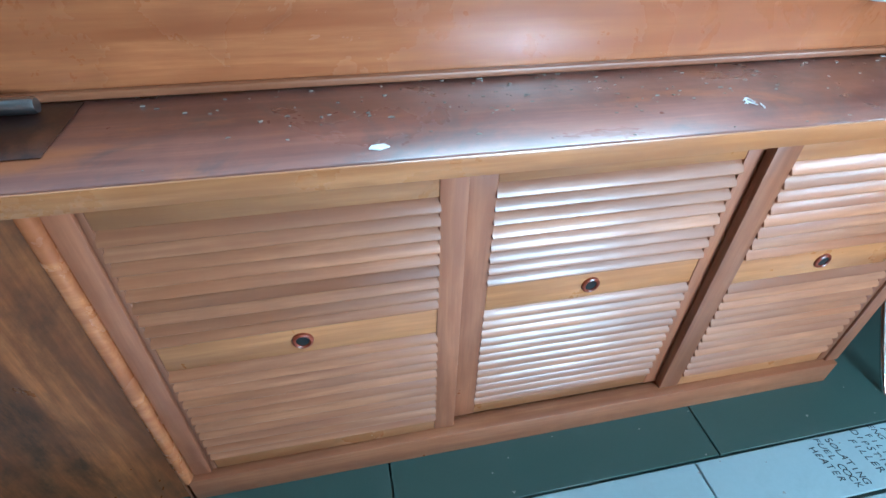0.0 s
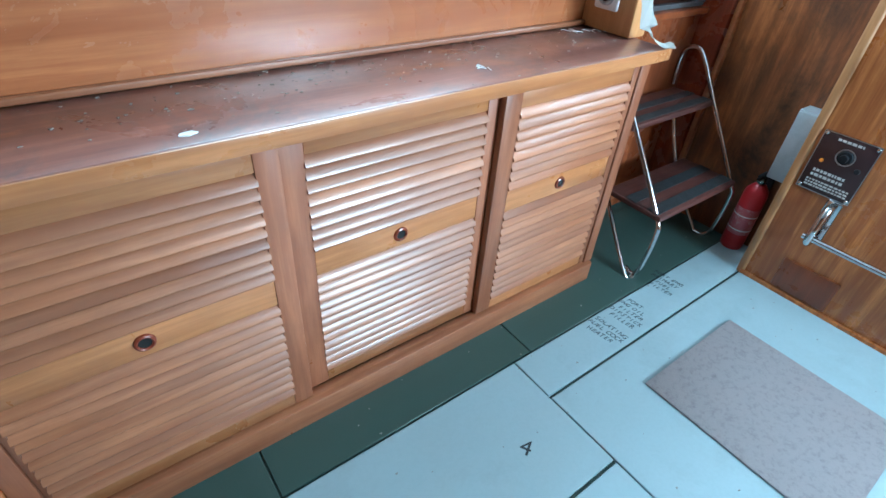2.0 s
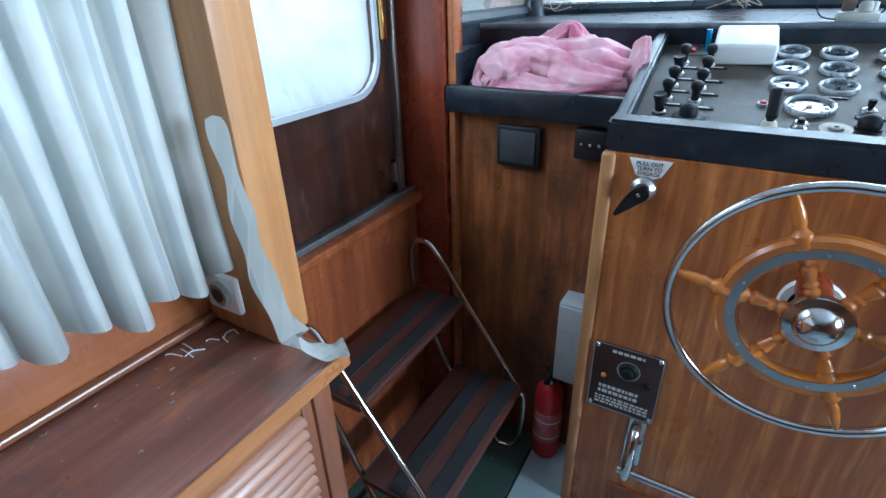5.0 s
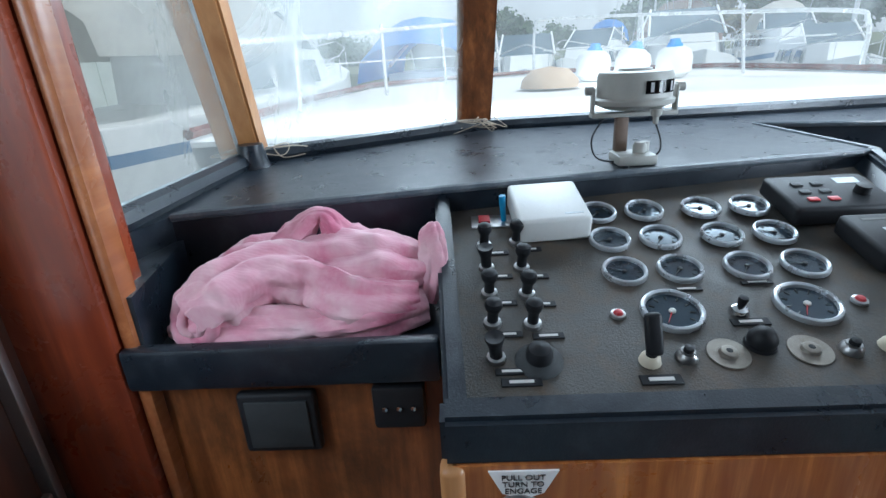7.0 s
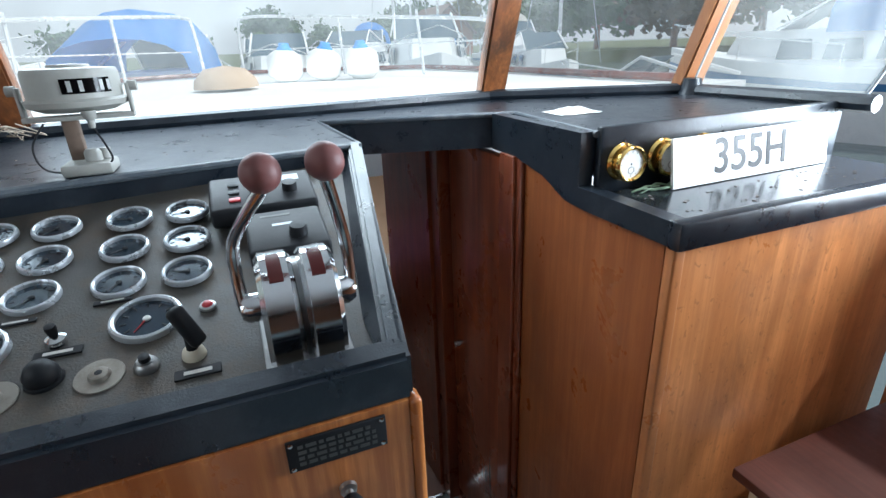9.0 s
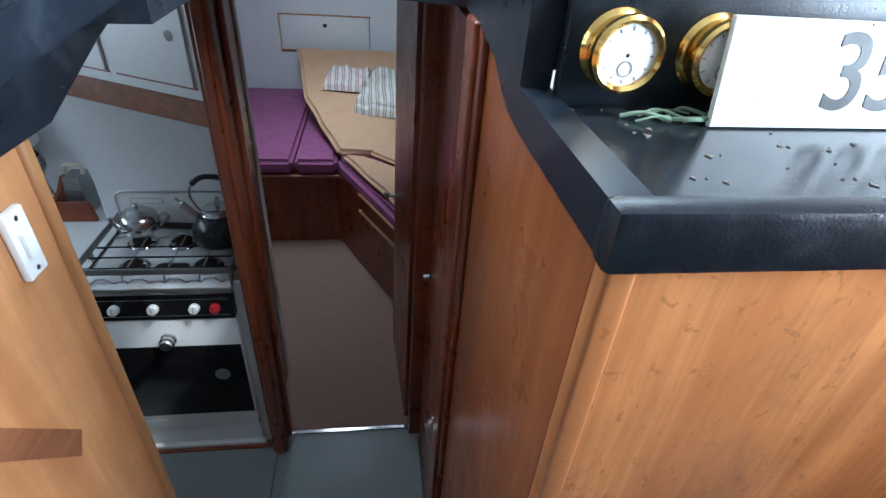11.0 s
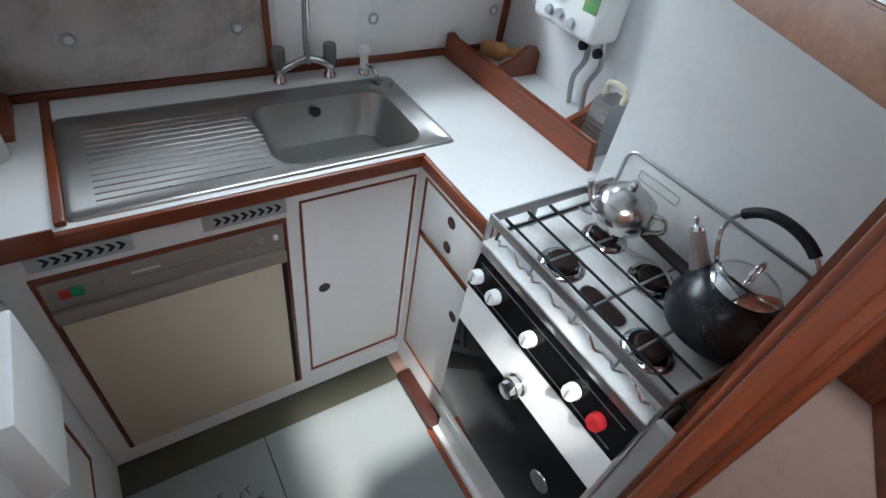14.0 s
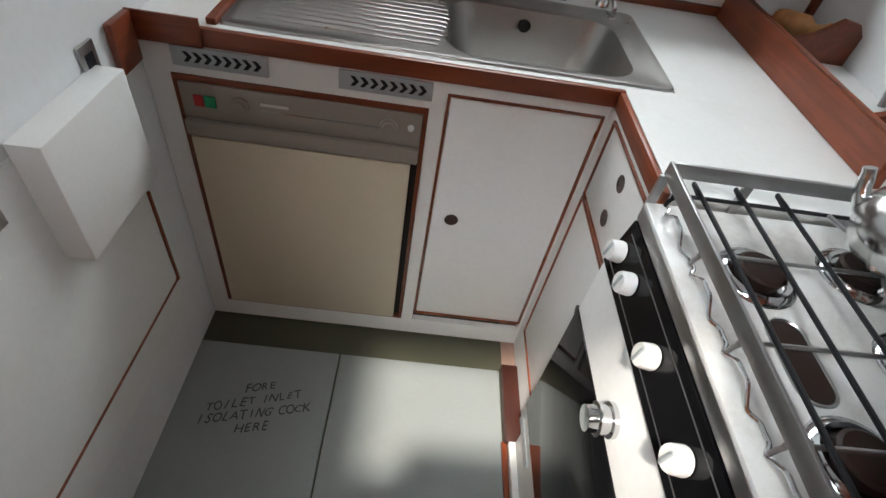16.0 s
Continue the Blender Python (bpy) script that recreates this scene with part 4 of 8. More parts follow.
part("lamp", lathe(bmesh.new(), [(0.0001, 0), (0.006, 0.0005), (0.0055, 0.004), (0.0001, 0.006)], pose(2.5505, 0.632, 0.485, 0, -90, 0), 14), paint("amber_lens", (0.75, 0.25, 0.03), 0.2), hp, "amber indicator lens")
part("small_knob", lathe(bmesh.new(), [(0.0001, 0), (0.008, 0.0005), (0.007, 0.007), (0.0001, 0.008)], pose(2.5505, 0.535, 0.49, 0, -90, 0), 14), black, hp)
bars(hp, 2.5505, 0.545, 0.64, 0.43, 0.46, 2, ink_w, 3)
bars(hp, 2.5505, 0.525, 0.645, 0.398, 0.425, 3, ink_w, 4)
bars(hp, 2.5505, 0.55, 0.62, 0.552, 0.565, 1, ink_w, 5)
part("plate_edge", boxes(((2.5498, 0.510, 0.3855), (2.5506, 0.662, 0.388)), ((2.5498, 0.510, 0.572), (2.5506, 0.662, 0.5745)), ((2.5498, 0.5095, 0.388), (2.5506, 0.512, 0.572)), ((2.5498, 0.66, 0.388), (2.5506, 0.6625, 0.572))), steel, hp, "bright bevelled edge")

foot = thing("footrest_bar", (2.52, 0.3, 0.25), "chrome footrest bar across the console front", "footrest")
for y in (0.54, 0.05):
    part("bracket_plate", one((2.549, y - 0.022, 0.235), (2.5558, y + 0.022, 0.385), 0.006, 3), chrome, foot)
    part("bracket_arm", tube(bmesh.new(), smooth_curve([(2.55, y, 0.37), (2.515, y, 0.36), (2.49, y, 0.30), (2.492, y, 0.255), (2.52, y, 0.245), (2.55, y, 0.25)]), 0.012, 10), chrome, foot)
part("bar", tube(bmesh.new(), [(2.495, 0.56, 0.268), (2.495, 0.03, 0.268)], 0.0095, 12), chrome, foot)

sel = thing("battery_selector", (2.55, 0.61, 0.96), "black rotary lever with a fan-shaped instruction plate", "switch")
bm = prism(bmesh.new(), [(0.570, 1.006), (0.647, 1.006), (0.632, 0.975), (0.613, 0.968), (0.604, 0.968), (0.586, 0.975)], 0, 2.553, 2.5556)
part("plate", bm, white_plastic, sel, "pale engraved instruction plate", smooth=False)
part("boss", lathe(bmesh.new(), [(0.0001, 0), (0.024, 0.0005), (0.023, 0.012), (0.015, 0.02), (0.0001, 0.021)], pose(2.556, 0.614, 0.95, 0, -90, 0), 22), steel, sel)
bm = prism(bmesh.new(), [(0.608, 0.964), (0.600, 0.955), (0.598, 0.940), (0.655, 0.893), (0.660, 0.896), (0.645, 0.930), (0.628, 0.953)], 0, 2.524, 2.537)
bmesh.ops.bevel(bm, geom=bm.edges[:], offset=0.003, segments=2, affect="EDGES")
part("lever", bm, black, sel)
part("screw", lathe(bmesh.new(), [(0.0001, 0), (0.004, 0.0005), (0.0001, 0.002)], pose(2.524, 0.617, 0.945, 0, -90, 0), 10), chrome, sel)


def lettering(text, size, m, material, parent, name="lettering", align="CENTER", bold=0.0):
    cu = bpy.data.curves.new(name, "FONT")
    cu.body, cu.size, cu.extrude, cu.align_x, cu.align_y = text, size, 0.0004, align, "CENTER"
    cu.space_line, cu.offset = 0.9, bold
    tmp = bpy.data.objects.new(name, cu)
    scene.collection.objects.link(tmp)
    me = bpy.data.meshes.new_from_object(tmp.evaluated_get(bpy.context.evaluated_depsgraph_get()))
    bpy.data.objects.remove(tmp)
    me.transform(m)
    me.materials.clear()
    me.materials.append(material)
    ob = new(name, me)
    if parent:
        ob.parent = parent
        ob.matrix_parent_inverse = base_of(parent).inverted()
    return ob


lettering("PULL OUT\nTURN TO\nENGAGE", 0.0105, pose(2.5525, 0.609, 0.988, 90, 0, -90), ink_b, sel)
badge = thing("maker_plate", (2.55, 0.0, 0.985), "black engraved maker's plate screwed to the console", "plate")
part("plate", one((2.5515, -0.057, 0.962), (2.5558, 0.055, 1.003), 0.001), black, badge)
bars(badge, 2.5515, -0.045, 0.043, 0.967, 0.998, 4, ink_d, 8)
for y, z in ((-0.052, 0.966), (0.05, 0.966), (-0.052, 0.999), (0.05, 0.999)):
    part("screw", lathe(bmesh.new(), [(0.0001, 0), (0.003, 0.0004), (0.0001, 0.0016)], pose(2.5515, y, z, 0, -90, 0), 10), chrome, badge)
knob = thing("choke_control", (2.55, -0.005, 0.915), "small black choke control under the maker's plate", "control")
part("stem", lathe(bmesh.new(), [(0.0001, 0), (0.011, 0.001), (0.010, 0.006), (0.005, 0.008), (0.005, 0.02), (0.0001, 0.021)], pose(2.556, -0.005, 0.913, 0, -90, 0), 16), steel, knob)
part("grip", lathe(bmesh.new(), [(0.0001, 0.018), (0.010, 0.019), (0.013, 0.026), (0.011, 0.034), (0.0001, 0.037)], pose(2.556, -0.005, 0.913, 0, -90, 0), 16), black, knob)

# ship's wheel
wheel_wood = wood("varnished_wheel_wood", (0.62, 0.22, 0.035), (0.48, 0.14, 0.02), 2, 0.16, coat=0.6, grain=0.4)
whl = thing("ships_wheel", (2.44, 0.31, 0.82), "varnished wooden ship's wheel with a chrome outer rim", "steering wheel")
WM = pose(2.44, 0.31, 0.82, 0, -90, 0)


def circle(r, m, n=72):
    return [m @ Vector((r * math.cos(2 * math.pi * k / n), r * math.sin(2 * math.pi * k / n), 0)) for k in range(n)]


part("outer_rim", tube(bmesh.new(), circle(0.219, WM), 0.0085, 12, True), chrome, whl, "polished chrome outer rim")
felloe = part("wooden_ring", lathe(bmesh.new(), [(0.108, -0.010), (0.112, -0.014), (0.138, -0.014), (0.145, -0.008), (0.145, 0.006), (0.139, 0.012), (0.110, 0.012), (0.108, 0.008), (0.108, -0.010)], WM, 64), wheel_wood, whl)
part("inlay_band", lathe(bmesh.new(), [(0.112, 0.0125), (0.112, 0.0145), (0.127, 0.0145), (0.127, 0.0125), (0.112, 0.0125)], WM, 64), steel, felloe, "grey metal band with screws")
for k in range(12):
    a = math.radians(30 * k + 8)
    part("screw", lathe(bmesh.new(), [(0.0001, 0.0146), (0.003, 0.0149), (0.0025, 0.0158), (0.0001, 0.016)], WM @ pose(0.1195 * math.cos(a), 0.1195 * math.sin(a), 0), 8), chrome, felloe)
prof = [(0.0001, 0.038), (0.010, 0.04), (0.012, 0.052), (0.008, 0.057), (0.0115, 0.064), (0.0085, 0.070), (0.011, 0.080), (0.0135, 0.092), (0.009, 0.098), (0.014, 0.104), (0.015, 0.148), (0.010, 0.153), (0.0075, 0.158), (0.0105, 0.168), (0.0095, 0.19), (0.0065, 0.205), (0.005, 0.212), (0.0001, 0.213)]
for k in range(6):
    a = 21.7 + 60 * k
    m = pose(2.44, 0.31, 0.82) @ Matrix.Rotation(radians(-a), 4, "X")
    part("spoke", lathe(bmesh.new(), prof, m, 14), wheel_wood, whl)
part("hub", lathe(bmesh.new(), [(0.0001, -0.03), (0.03, -0.03), (0.036, -0.012), (0.047, 0.002), (0.049, 0.012), (0.047, 0.018), (0.040, 0.020), (0.034, 0.022), (0.030, 0.03), (0.020, 0.040), (0.008, 0.044), (0.0001, 0.0445)], WM, 36), chrome, whl, "chrome hub cap")
part("shaft", lathe(bmesh.new(), [(0.0001, -0.116), (0.028, -0.115), (0.026, -0.03), (0.0001, -0.029)], WM, 20), wood_post, whl)
ind = thing("rudder_indicator", (2.54, 0.305, 0.785), "round white and black gauge behind the wheel", "gauge")
part("bezel", lathe(bmesh.new(), [(0.0001, 0), (0.050, 0.001), (0.052, 0.008), (0.048, 0.013), (0.0001, 0.014)], pose(2.556, 0.305, 0.785, 0, -90, 0), 28), white_plastic, ind)
part("window", prism(bmesh.new(), [(0.305 + 0.036 * math.cos(a), 0.783 + 0.036 * math.sin(a)) for a in [math.pi * k / 12 for k in range(13)]] + [(0.305 - 0.016, 0.783), (0.305 + 0.016, 0.783)], 0, 2.540, 2.543), black_gloss, ind)

# ---- instruments on the sloped board ----
TILT_B = math.degrees(math.atan2(Z1 - Z0, X1 - X0))


def on_board(x, y, lift=0.0):
    """Pose on the instrument board: z leaves the board, x runs forward up the slope."""
    x += 0.02 + 0.05 * (x - 2.74)
    return pose(x, y - 0.005, slope(x) - DEEP + lift, 0, -TILT_B, 0)


face_m = paint("gauge_face", (0.012, 0.014, 0.016), 0.25, 0.5, (0.03, 0.04, 0.05))
bezel_m = paint("satin_bezel", (0.55, 0.58, 0.61), 0.28, 0.4, (0.3, 0.32, 0.34), 0.02, 30, metal=0.7)
# blue tint paints the sky's reflection into the dial lens
lens_m, n, l, b = node_mat("gauge_lens")
b.inputs["Base Color"].default_value = (0.012, 0.022, 0.034, 1)
b.inputs["Roughness"].default_value, b.inputs["Coat Weight"].default_value, b.inputs["Coat Roughness"].default_value = 0.15, 0.5, 0.1
b.inputs["Specular Tint"].default_value = (0.55, 0.8, 1.0, 1)


def gauge(x, y, r, big):
    g = thing("tachometer" if big else "gauge", on_board(x, y).translation, "large round tachometer with a chrome bezel" if big else "small round gauge with a chrome bezel", "gauge", "dashboard gauges")
    m = on_board(x, y)
    part("bezel", lathe(bmesh.new(), [(r, 0), (r, 0.004), (r * 0.97, 0.0075), (r * 0.9, 0.009), (r * 0.84, 0.007), (r * 0.83, 0.001), (r, 0)], m, 36), bezel_m, g)
    part("face", lathe(bmesh.new(), [(0.0001, 0.001), (r * 0.83, 0.001), (r * 0.83, 0.0016), (0.0001, 0.0016)], m, 28), lens_m, g, "dark glossy dial")
    bm = bmesh.new()
    for k in range(9):
        a = math.radians(-130 + 260 * k / 8)
        p, q = r * 0.55, r * 0.72
        tube(bm, [m @ Vector((p * math.cos(a), p * math.sin(a), 0.002)), m @ Vector((q * math.cos(a), q * math.sin(a), 0.002))], 0.0007 if not big else 0.0011, 5)
    part("scale", bm, ink_d, g)
    a = math.radians(150 if big else 110 + 40 * math.sin(x * 90 + y * 50))
    part("needle", tube(bmesh.new(), [m @ Vector((0, 0, 0.0028)), m @ Vector((0.6 * r * math.cos(a), 0.6 * r * math.sin(a), 0.0028))], [0.0012, 0.0005], 5), red if big else ink_d, g)
    part("cap", lathe(bmesh.new(), [(0.0001, 0.002), (r * 0.12, 0.0022), (r * 0.1, 0.0045), (0.0001, 0.005)], m, 12), ink_w if big else black, g)
    return g


for x in (2.985, 2.904, 2.824):
    for y in (0.421, 0.337, 0.236, 0.150):
        gauge(x, y, 0.034, False)
gauge(2.738, 0.382, 0.043, True)
gauge(2.742, 0.197, 0.043, True)


def tag_bar(x, y, w=0.05, d=0.013):
    m = on_board(x, y)
    bm = box(bmesh.new(), (-d / 2, -w / 2, -0.0005), (d / 2, w / 2, 0.0025), 0.0006, 1)
    bm.transform(m)
    t = thing("name_tag", m.translation, "black engraved label strip on the dashboard", "label", "dashboard labels")
    part("strip", bm, black, t)
    bm = box(bmesh.new(), (-d * 0.18, -w * 0.3, 0.0024), (d * 0.18, w * 0.3, 0.003))
    bm.transform(m)
    part("print_line", bm, ink_w, t)


def pull_switch(x, y, flared):
    m = on_board(x, y)
    s = thing("pull_switch", m.translation, "black pull switch with a flared knob" if flared else "black pull switch with a domed knob", "switch", "dashboard pull switches")
    part("collar", lathe(bmesh.new(), [(0.0001, 0), (0.013, 0.0005), (0.012, 0.006), (0.008, 0.008), (0.0001, 0.009)], m, 16), steel, s)
    lean = m @ pose(0, 0, 0.006, random.uniform(-4, 4), random.uniform(-4, 4), 0)
    p = [(0.0001, 0), (0.0085, 0.001), (0.0085, 0.018), (0.011, 0.028), (0.0125, 0.034), (0.012, 0.037), (0.010, 0.0365), (0.0001, 0.034)] if flared else [(0.0001, 0), (0.008, 0.001), (0.0075, 0.018), (0.011, 0.024), (0.0125, 0.030), (0.011, 0.036), (0.006, 0.039), (0.0001, 0.0395)]
    part("grip", lathe(bmesh.new(), p, lean, 16), black, s)
    tag_bar(x - 0.021, y - 0.018, 0.042, 0.011)


for k, x in enumerate((2.904, 2.846, 2.788, 2.729, 2.669)):
    pull_switch(x, 0.632, k in (1, 4))
for k, x in enumerate((2.910, 2.843, 2.783, 2.724)):
    pull_switch(x, 0.577, False)
tag_bar(2.632, 0.604, 0.05)
m = on_board(2.663, 0.578)
s = thing("push_button", m.translation, "large domed black push button in a rubber boot", "button")
part("boot", lathe(bmesh.new(), [(0.0001, 0), (0.031, 0.0005), (0.029, 0.004), (0.022, 0.007), (0.0001, 0.008)], m, 24), rubber, s)
part("dome", lathe(bmesh.new(), [(0.0001, 0.006), (0.017, 0.007), (0.017, 0.016), (0.014, 0.024), (0.007, 0.028), (0.0001, 0.029)], m, 20), black, s)
for x, y in ((2.736, 0.457), (2.744, 0.125)):
    m = on_board(x, y)
    s = thing("warning_lamp", m.translation, "small red warning lamp in a pale ring", "lamp", "dashboard warning lamps")
    part("ring", lathe(bmesh.new(), [(0.0001, 0), (0.011, 0.0005), (0.010, 0.004), (0.007, 0.005), (0.0001, 0.005)], m, 16), steel, s)
    part("lens", lathe(bmesh.new(), [(0.0001, 0.004), (0.007, 0.005), (0.005, 0.008), (0.0001, 0.009)], m, 14), red, s)
for x, y, a in ((2.657, 0.441, 4), (2.666, 0.142, 50)):
    m = on_board(x, y)
    s = thing("stop_pull", m.translation, "black T-shaped engine stop pull handle", "pull handle", "engine stop pulls")
    part("collar", lathe(bmesh.new(), [(0.0001, 0), (0.014, 0.0005), (0.012, 0.008), (0.008, 0.012), (0.0001, 0.013)], m, 16), cream, s)
    part("stem", tube(bmesh.new(), [m @ Vector((0, 0, 0.01)), m @ Vector((0.004, 0, 0.034))], 0.007, 10), black, s)
    mm = m @ pose(0.006, 0, 0.040, 0, 0, a) @ pose(0, 0, 0, 0, -58, 0)
    bm = box(bmesh.new(), (-0.026, -0.0105, -0.007), (0.028, 0.0105, 0.007), 0.006, 3)
    bm.transform(mm)
    part("handle", bm, black, s)
    tag_bar(x - 0.028, y - 0.004, 0.05, 0.015)
for x, y, key in ((2.661, 0.394, 1), (2.664, 0.341, 0), (2.665, 0.240, 0), (2.663, 0.192, 1)):
    m = on_board(x, y)
    s = thing("key_switch", m.translation, "worn metal key switch" if key else "worn round metal ignition plate", "switch", "dashboard key switches")
    if key:
        part("body", lathe(bmesh.new(), [(0.0001, 0), (0.014, 0.0005), (0.013, 0.006), (0.009, 0.010), (0.009, 0.012), (0.0001, 0.0125)], m, 18), steel, s)
        part("button", lathe(bmesh.new(), [(0.0001, 0.012), (0.0065, 0.0122), (0.006, 0.018), (0.0001, 0.019)], m, 12), black, s)
    else:
        part("disc", lathe(bmesh.new(), [(0.0001, 0), (0.026, 0.0005), (0.0255, 0.0018), (0.012, 0.002), (0.010, 0.006), (0.007, 0.007), (0.0001, 0.0065)], m, 28), paint("tarnished_disc", (0.22, 0.20, 0.17), 0.45, 0.7, (0.1, 0.07, 0.05), 0.1, 30, metal=0.7), s)
        part("slot", lathe(bmesh.new(), [(0.0001, 0.0066), (0.0042, 0.0068), (0.0001, 0.0074)], m, 10), black, s)
m = on_board(2.677, 0.295)
s = thing("dimmer_knob", m.translation, "round black dimmer knob", "knob")
part("base", lathe(bmesh.new(), [(0.0001, 0), (0.02, 0.0005), (0.019, 0.004), (0.0001, 0.005)], m, 20), black, s)
part("grip", lathe(bmesh.new(), [(0.0001, 0.004), (0.017, 0.005), (0.018, 0.012), (0.013, 0.022), (0.006, 0.026), (0.0001, 0.027)], m, 18), black, s)
m = on_board(2.734, 0.293)
s = thing("toggle_switch", m.translation, "small chrome toggle switch with a label strip", "switch")
part("base", lathe(bmesh.new(), [(0.0001, 0), (0.013, 0.0005), (0.011, 0.007), (0.006, 0.010), (0.0001, 0.011)], m, 16), chrome, s)
part("lever", lathe(bmesh.new(), [(0.0001, 0.01), (0.005, 0.011), (0.0065, 0.022), (0.006, 0.026), (0.0001, 0.027)], m, 12), black, s)
tag_bar(2.714, 0.288, 0.05)
tag_bar(2.781, 0.345, 0.045, 0.008)
tag_bar(2.789, 0.240, 0.045, 0.008)

# small switch plate, white box, two black radio units
m = on_board(2.974, 0.614)
s = thing("bilge_switch_plate", m.translation, "small steel plate with a red rocker and a blue-tipped toggle", "switch panel")
bm = box(bmesh.new(), (-0.02, -0.037, 0), (0.02, 0.037, 0.003), 0.001, 1)
bm.transform(m)
part("plate", bm, steel, s)
bm = box(bmesh.new(), (-0.011, 0.003, 0.003), (0.011, 0.024, 0.010), 0.002)
bm.transform(m)
part("rocker", bm, red, s, "red rocker")
part("toggle", tube(bmesh.new(), [m @ Vector((0, -0.022, 0.002)), m @ Vector((0.002, -0.020, 0.028)), m @ Vector((0.004, -0.019, 0.052))], [0.0045, 0.0055, 0.006], 10), paint("blue_sleeve", (0.01, 0.22, 0.42), 0.4), s, "blue sleeve")
m = on_board(2.968, 0.516)
s = thing("display_cover", m.translation, "white plastic instrument cover box on the dashboard", "box")
bm = box(bmesh.new(), (-0.066, -0.062, 0), (0.066, 0.062, 0.046), 0.007, 3)
bm.transform(m @ pose(0, 0, 0, 0, 0, 3))
part("body", bm, paint("off_white_cover", (0.60, 0.61, 0.59), 0.4, 0.2, (0.5, 0.49, 0.45), 0.02), s)
bm = box(bmesh.new(), (-0.052, -0.050, 0.0458), (-0.047, -0.018, 0.0464))
bm.transform(m @ pose(0, 0, 0, 0, 0, 3))
part("logo_bar", bm, alu, s)
for x, y, w, d, kind in ((2.974, 0.026, 0.172, 0.118, 0), (2.846, 0.004, 0.118, 0.115, 1)):
    m = on_board(x, y, 0.002 if kind else 0.0)
    s = thing("autopilot_unit" if kind == 0 else "control_unit", m.translation, "black autopilot control unit with red keys" if kind == 0 else "black square control unit with a knob", "control unit", "black dashboard units")
    bm = box(bmesh.new(), (-d / 2, -w / 2, 0), (d / 2, w / 2, 0.034), 0.007, 3)
    bm.transform(m)
    part("body", bm, black, s)
    if kind == 0:
        bm = box(bmesh.new(), (0.022, -0.065, 0.0338), (0.042, -0.025, 0.0346))
        bm.transform(m)
        part("display", bm, alu, s, "grey display")
        for i in range(2):
            for j in range(3):
                q = m @ pose(-0.03 + 0.026 * j, 0.012 + 0.034 * i, 0.034)
                bm = box(bmesh.new(), (-0.006, -0.009, 0), (0.006, 0.009, 0.003), 0.0015)
                bm.transform(q)
                part("key", bm, red if j == 0 else rubber, s)
        part("knob", lathe(bmesh.new(), [(0.0001, 0.034), (0.013, 0.0345), (0.012, 0.048), (0.0001, 0.049)], m @ pose(-0.012, -0.045, 0), 16), black, s)
    else:
        part("knob", lathe(bmesh.new(), [(0.0001, 0.034), (0.014, 0.0345), (0.012, 0.05), (0.0001, 0.051)], m @ pose(-0.022, -0.015, 0), 16), black, s)
        bm = box(bmesh.new(), (0.008, -0.02, 0.0338), (0.014, 0.02, 0.0345))
        bm.transform(m)
        part("slot", bm, alu, s)
        bm = box(bmesh.new(), (0.036, -0.01, 0.0338), (0.042, 0.035, 0.0344))
        bm.transform(m)
        part("print_line", bm, ink_d, s)

# engine control: chrome drum with two levers
thr = thing("engine_control", (2.69, 0.0, 1.09), "chrome twin-lever engine control with dark red ball knobs", "throttle")
TH = on_board(2.682, 0.013)
bm = box(bmesh.new(), (-0.078, -0.052, 0), (0.074, 0.052, 0.004), 0.0015, 1)
bm.transform(TH)
part("base_plate", bm, steel, thr)


def drum(r, y0, y1, material, name, label=""):
    rings = []
    for y in (y0, y0 + 0.006, y1 - 0.006, y1):
        rr = r - (0.006 if y in (y0, y1) else 0)
        arc = [TH @ Vector((rr * math.cos(math.pi * k / 18), y, 0.02 + rr * 1.15 * math.sin(math.pi * k / 18))) for k in range(19)]
        rings.append([TH @ Vector((rr, y, 0.002))] + arc + [TH @ Vector((-rr, y, 0.002))])
    return part(name, ring_faces(bmesh.new(), rings), material, thr, label)


drum(0.074, -0.046, -0.003, chrome, "drum")
drum(0.074, 0.003, 0.046, chrome, "drum")
drum(0.070, -0.003, 0.003, steel, "divider")
for y in (-0.024, 0.024):
    rr = 0.0748
    rows = []
    for a in range(80, 117, 6):
        a = math.radians(a)
        rows.append([TH @ Vector((rr * math.cos(a), y - 0.008, 0.02 + rr * 1.15 * math.sin(a))), TH @ Vector((rr * math.cos(a), y + 0.008, 0.02 + rr * 1.15 * math.sin(a)))])
    bm = ring_faces(bmesh.new(), rows, closed=False, caps=False)
    bmesh.ops.solidify(bm, geom=bm.faces[:], thickness=0.001)
    part("scale_strip", bm, paint("dark_red_scale", (0.13, 0.022, 0.02), 0.3), thr, "dark red scale strip")
ball_m = paint("worn_red_knob", (0.16, 0.055, 0.05), 0.5, 0.5, (0.08, 0.04, 0.04))
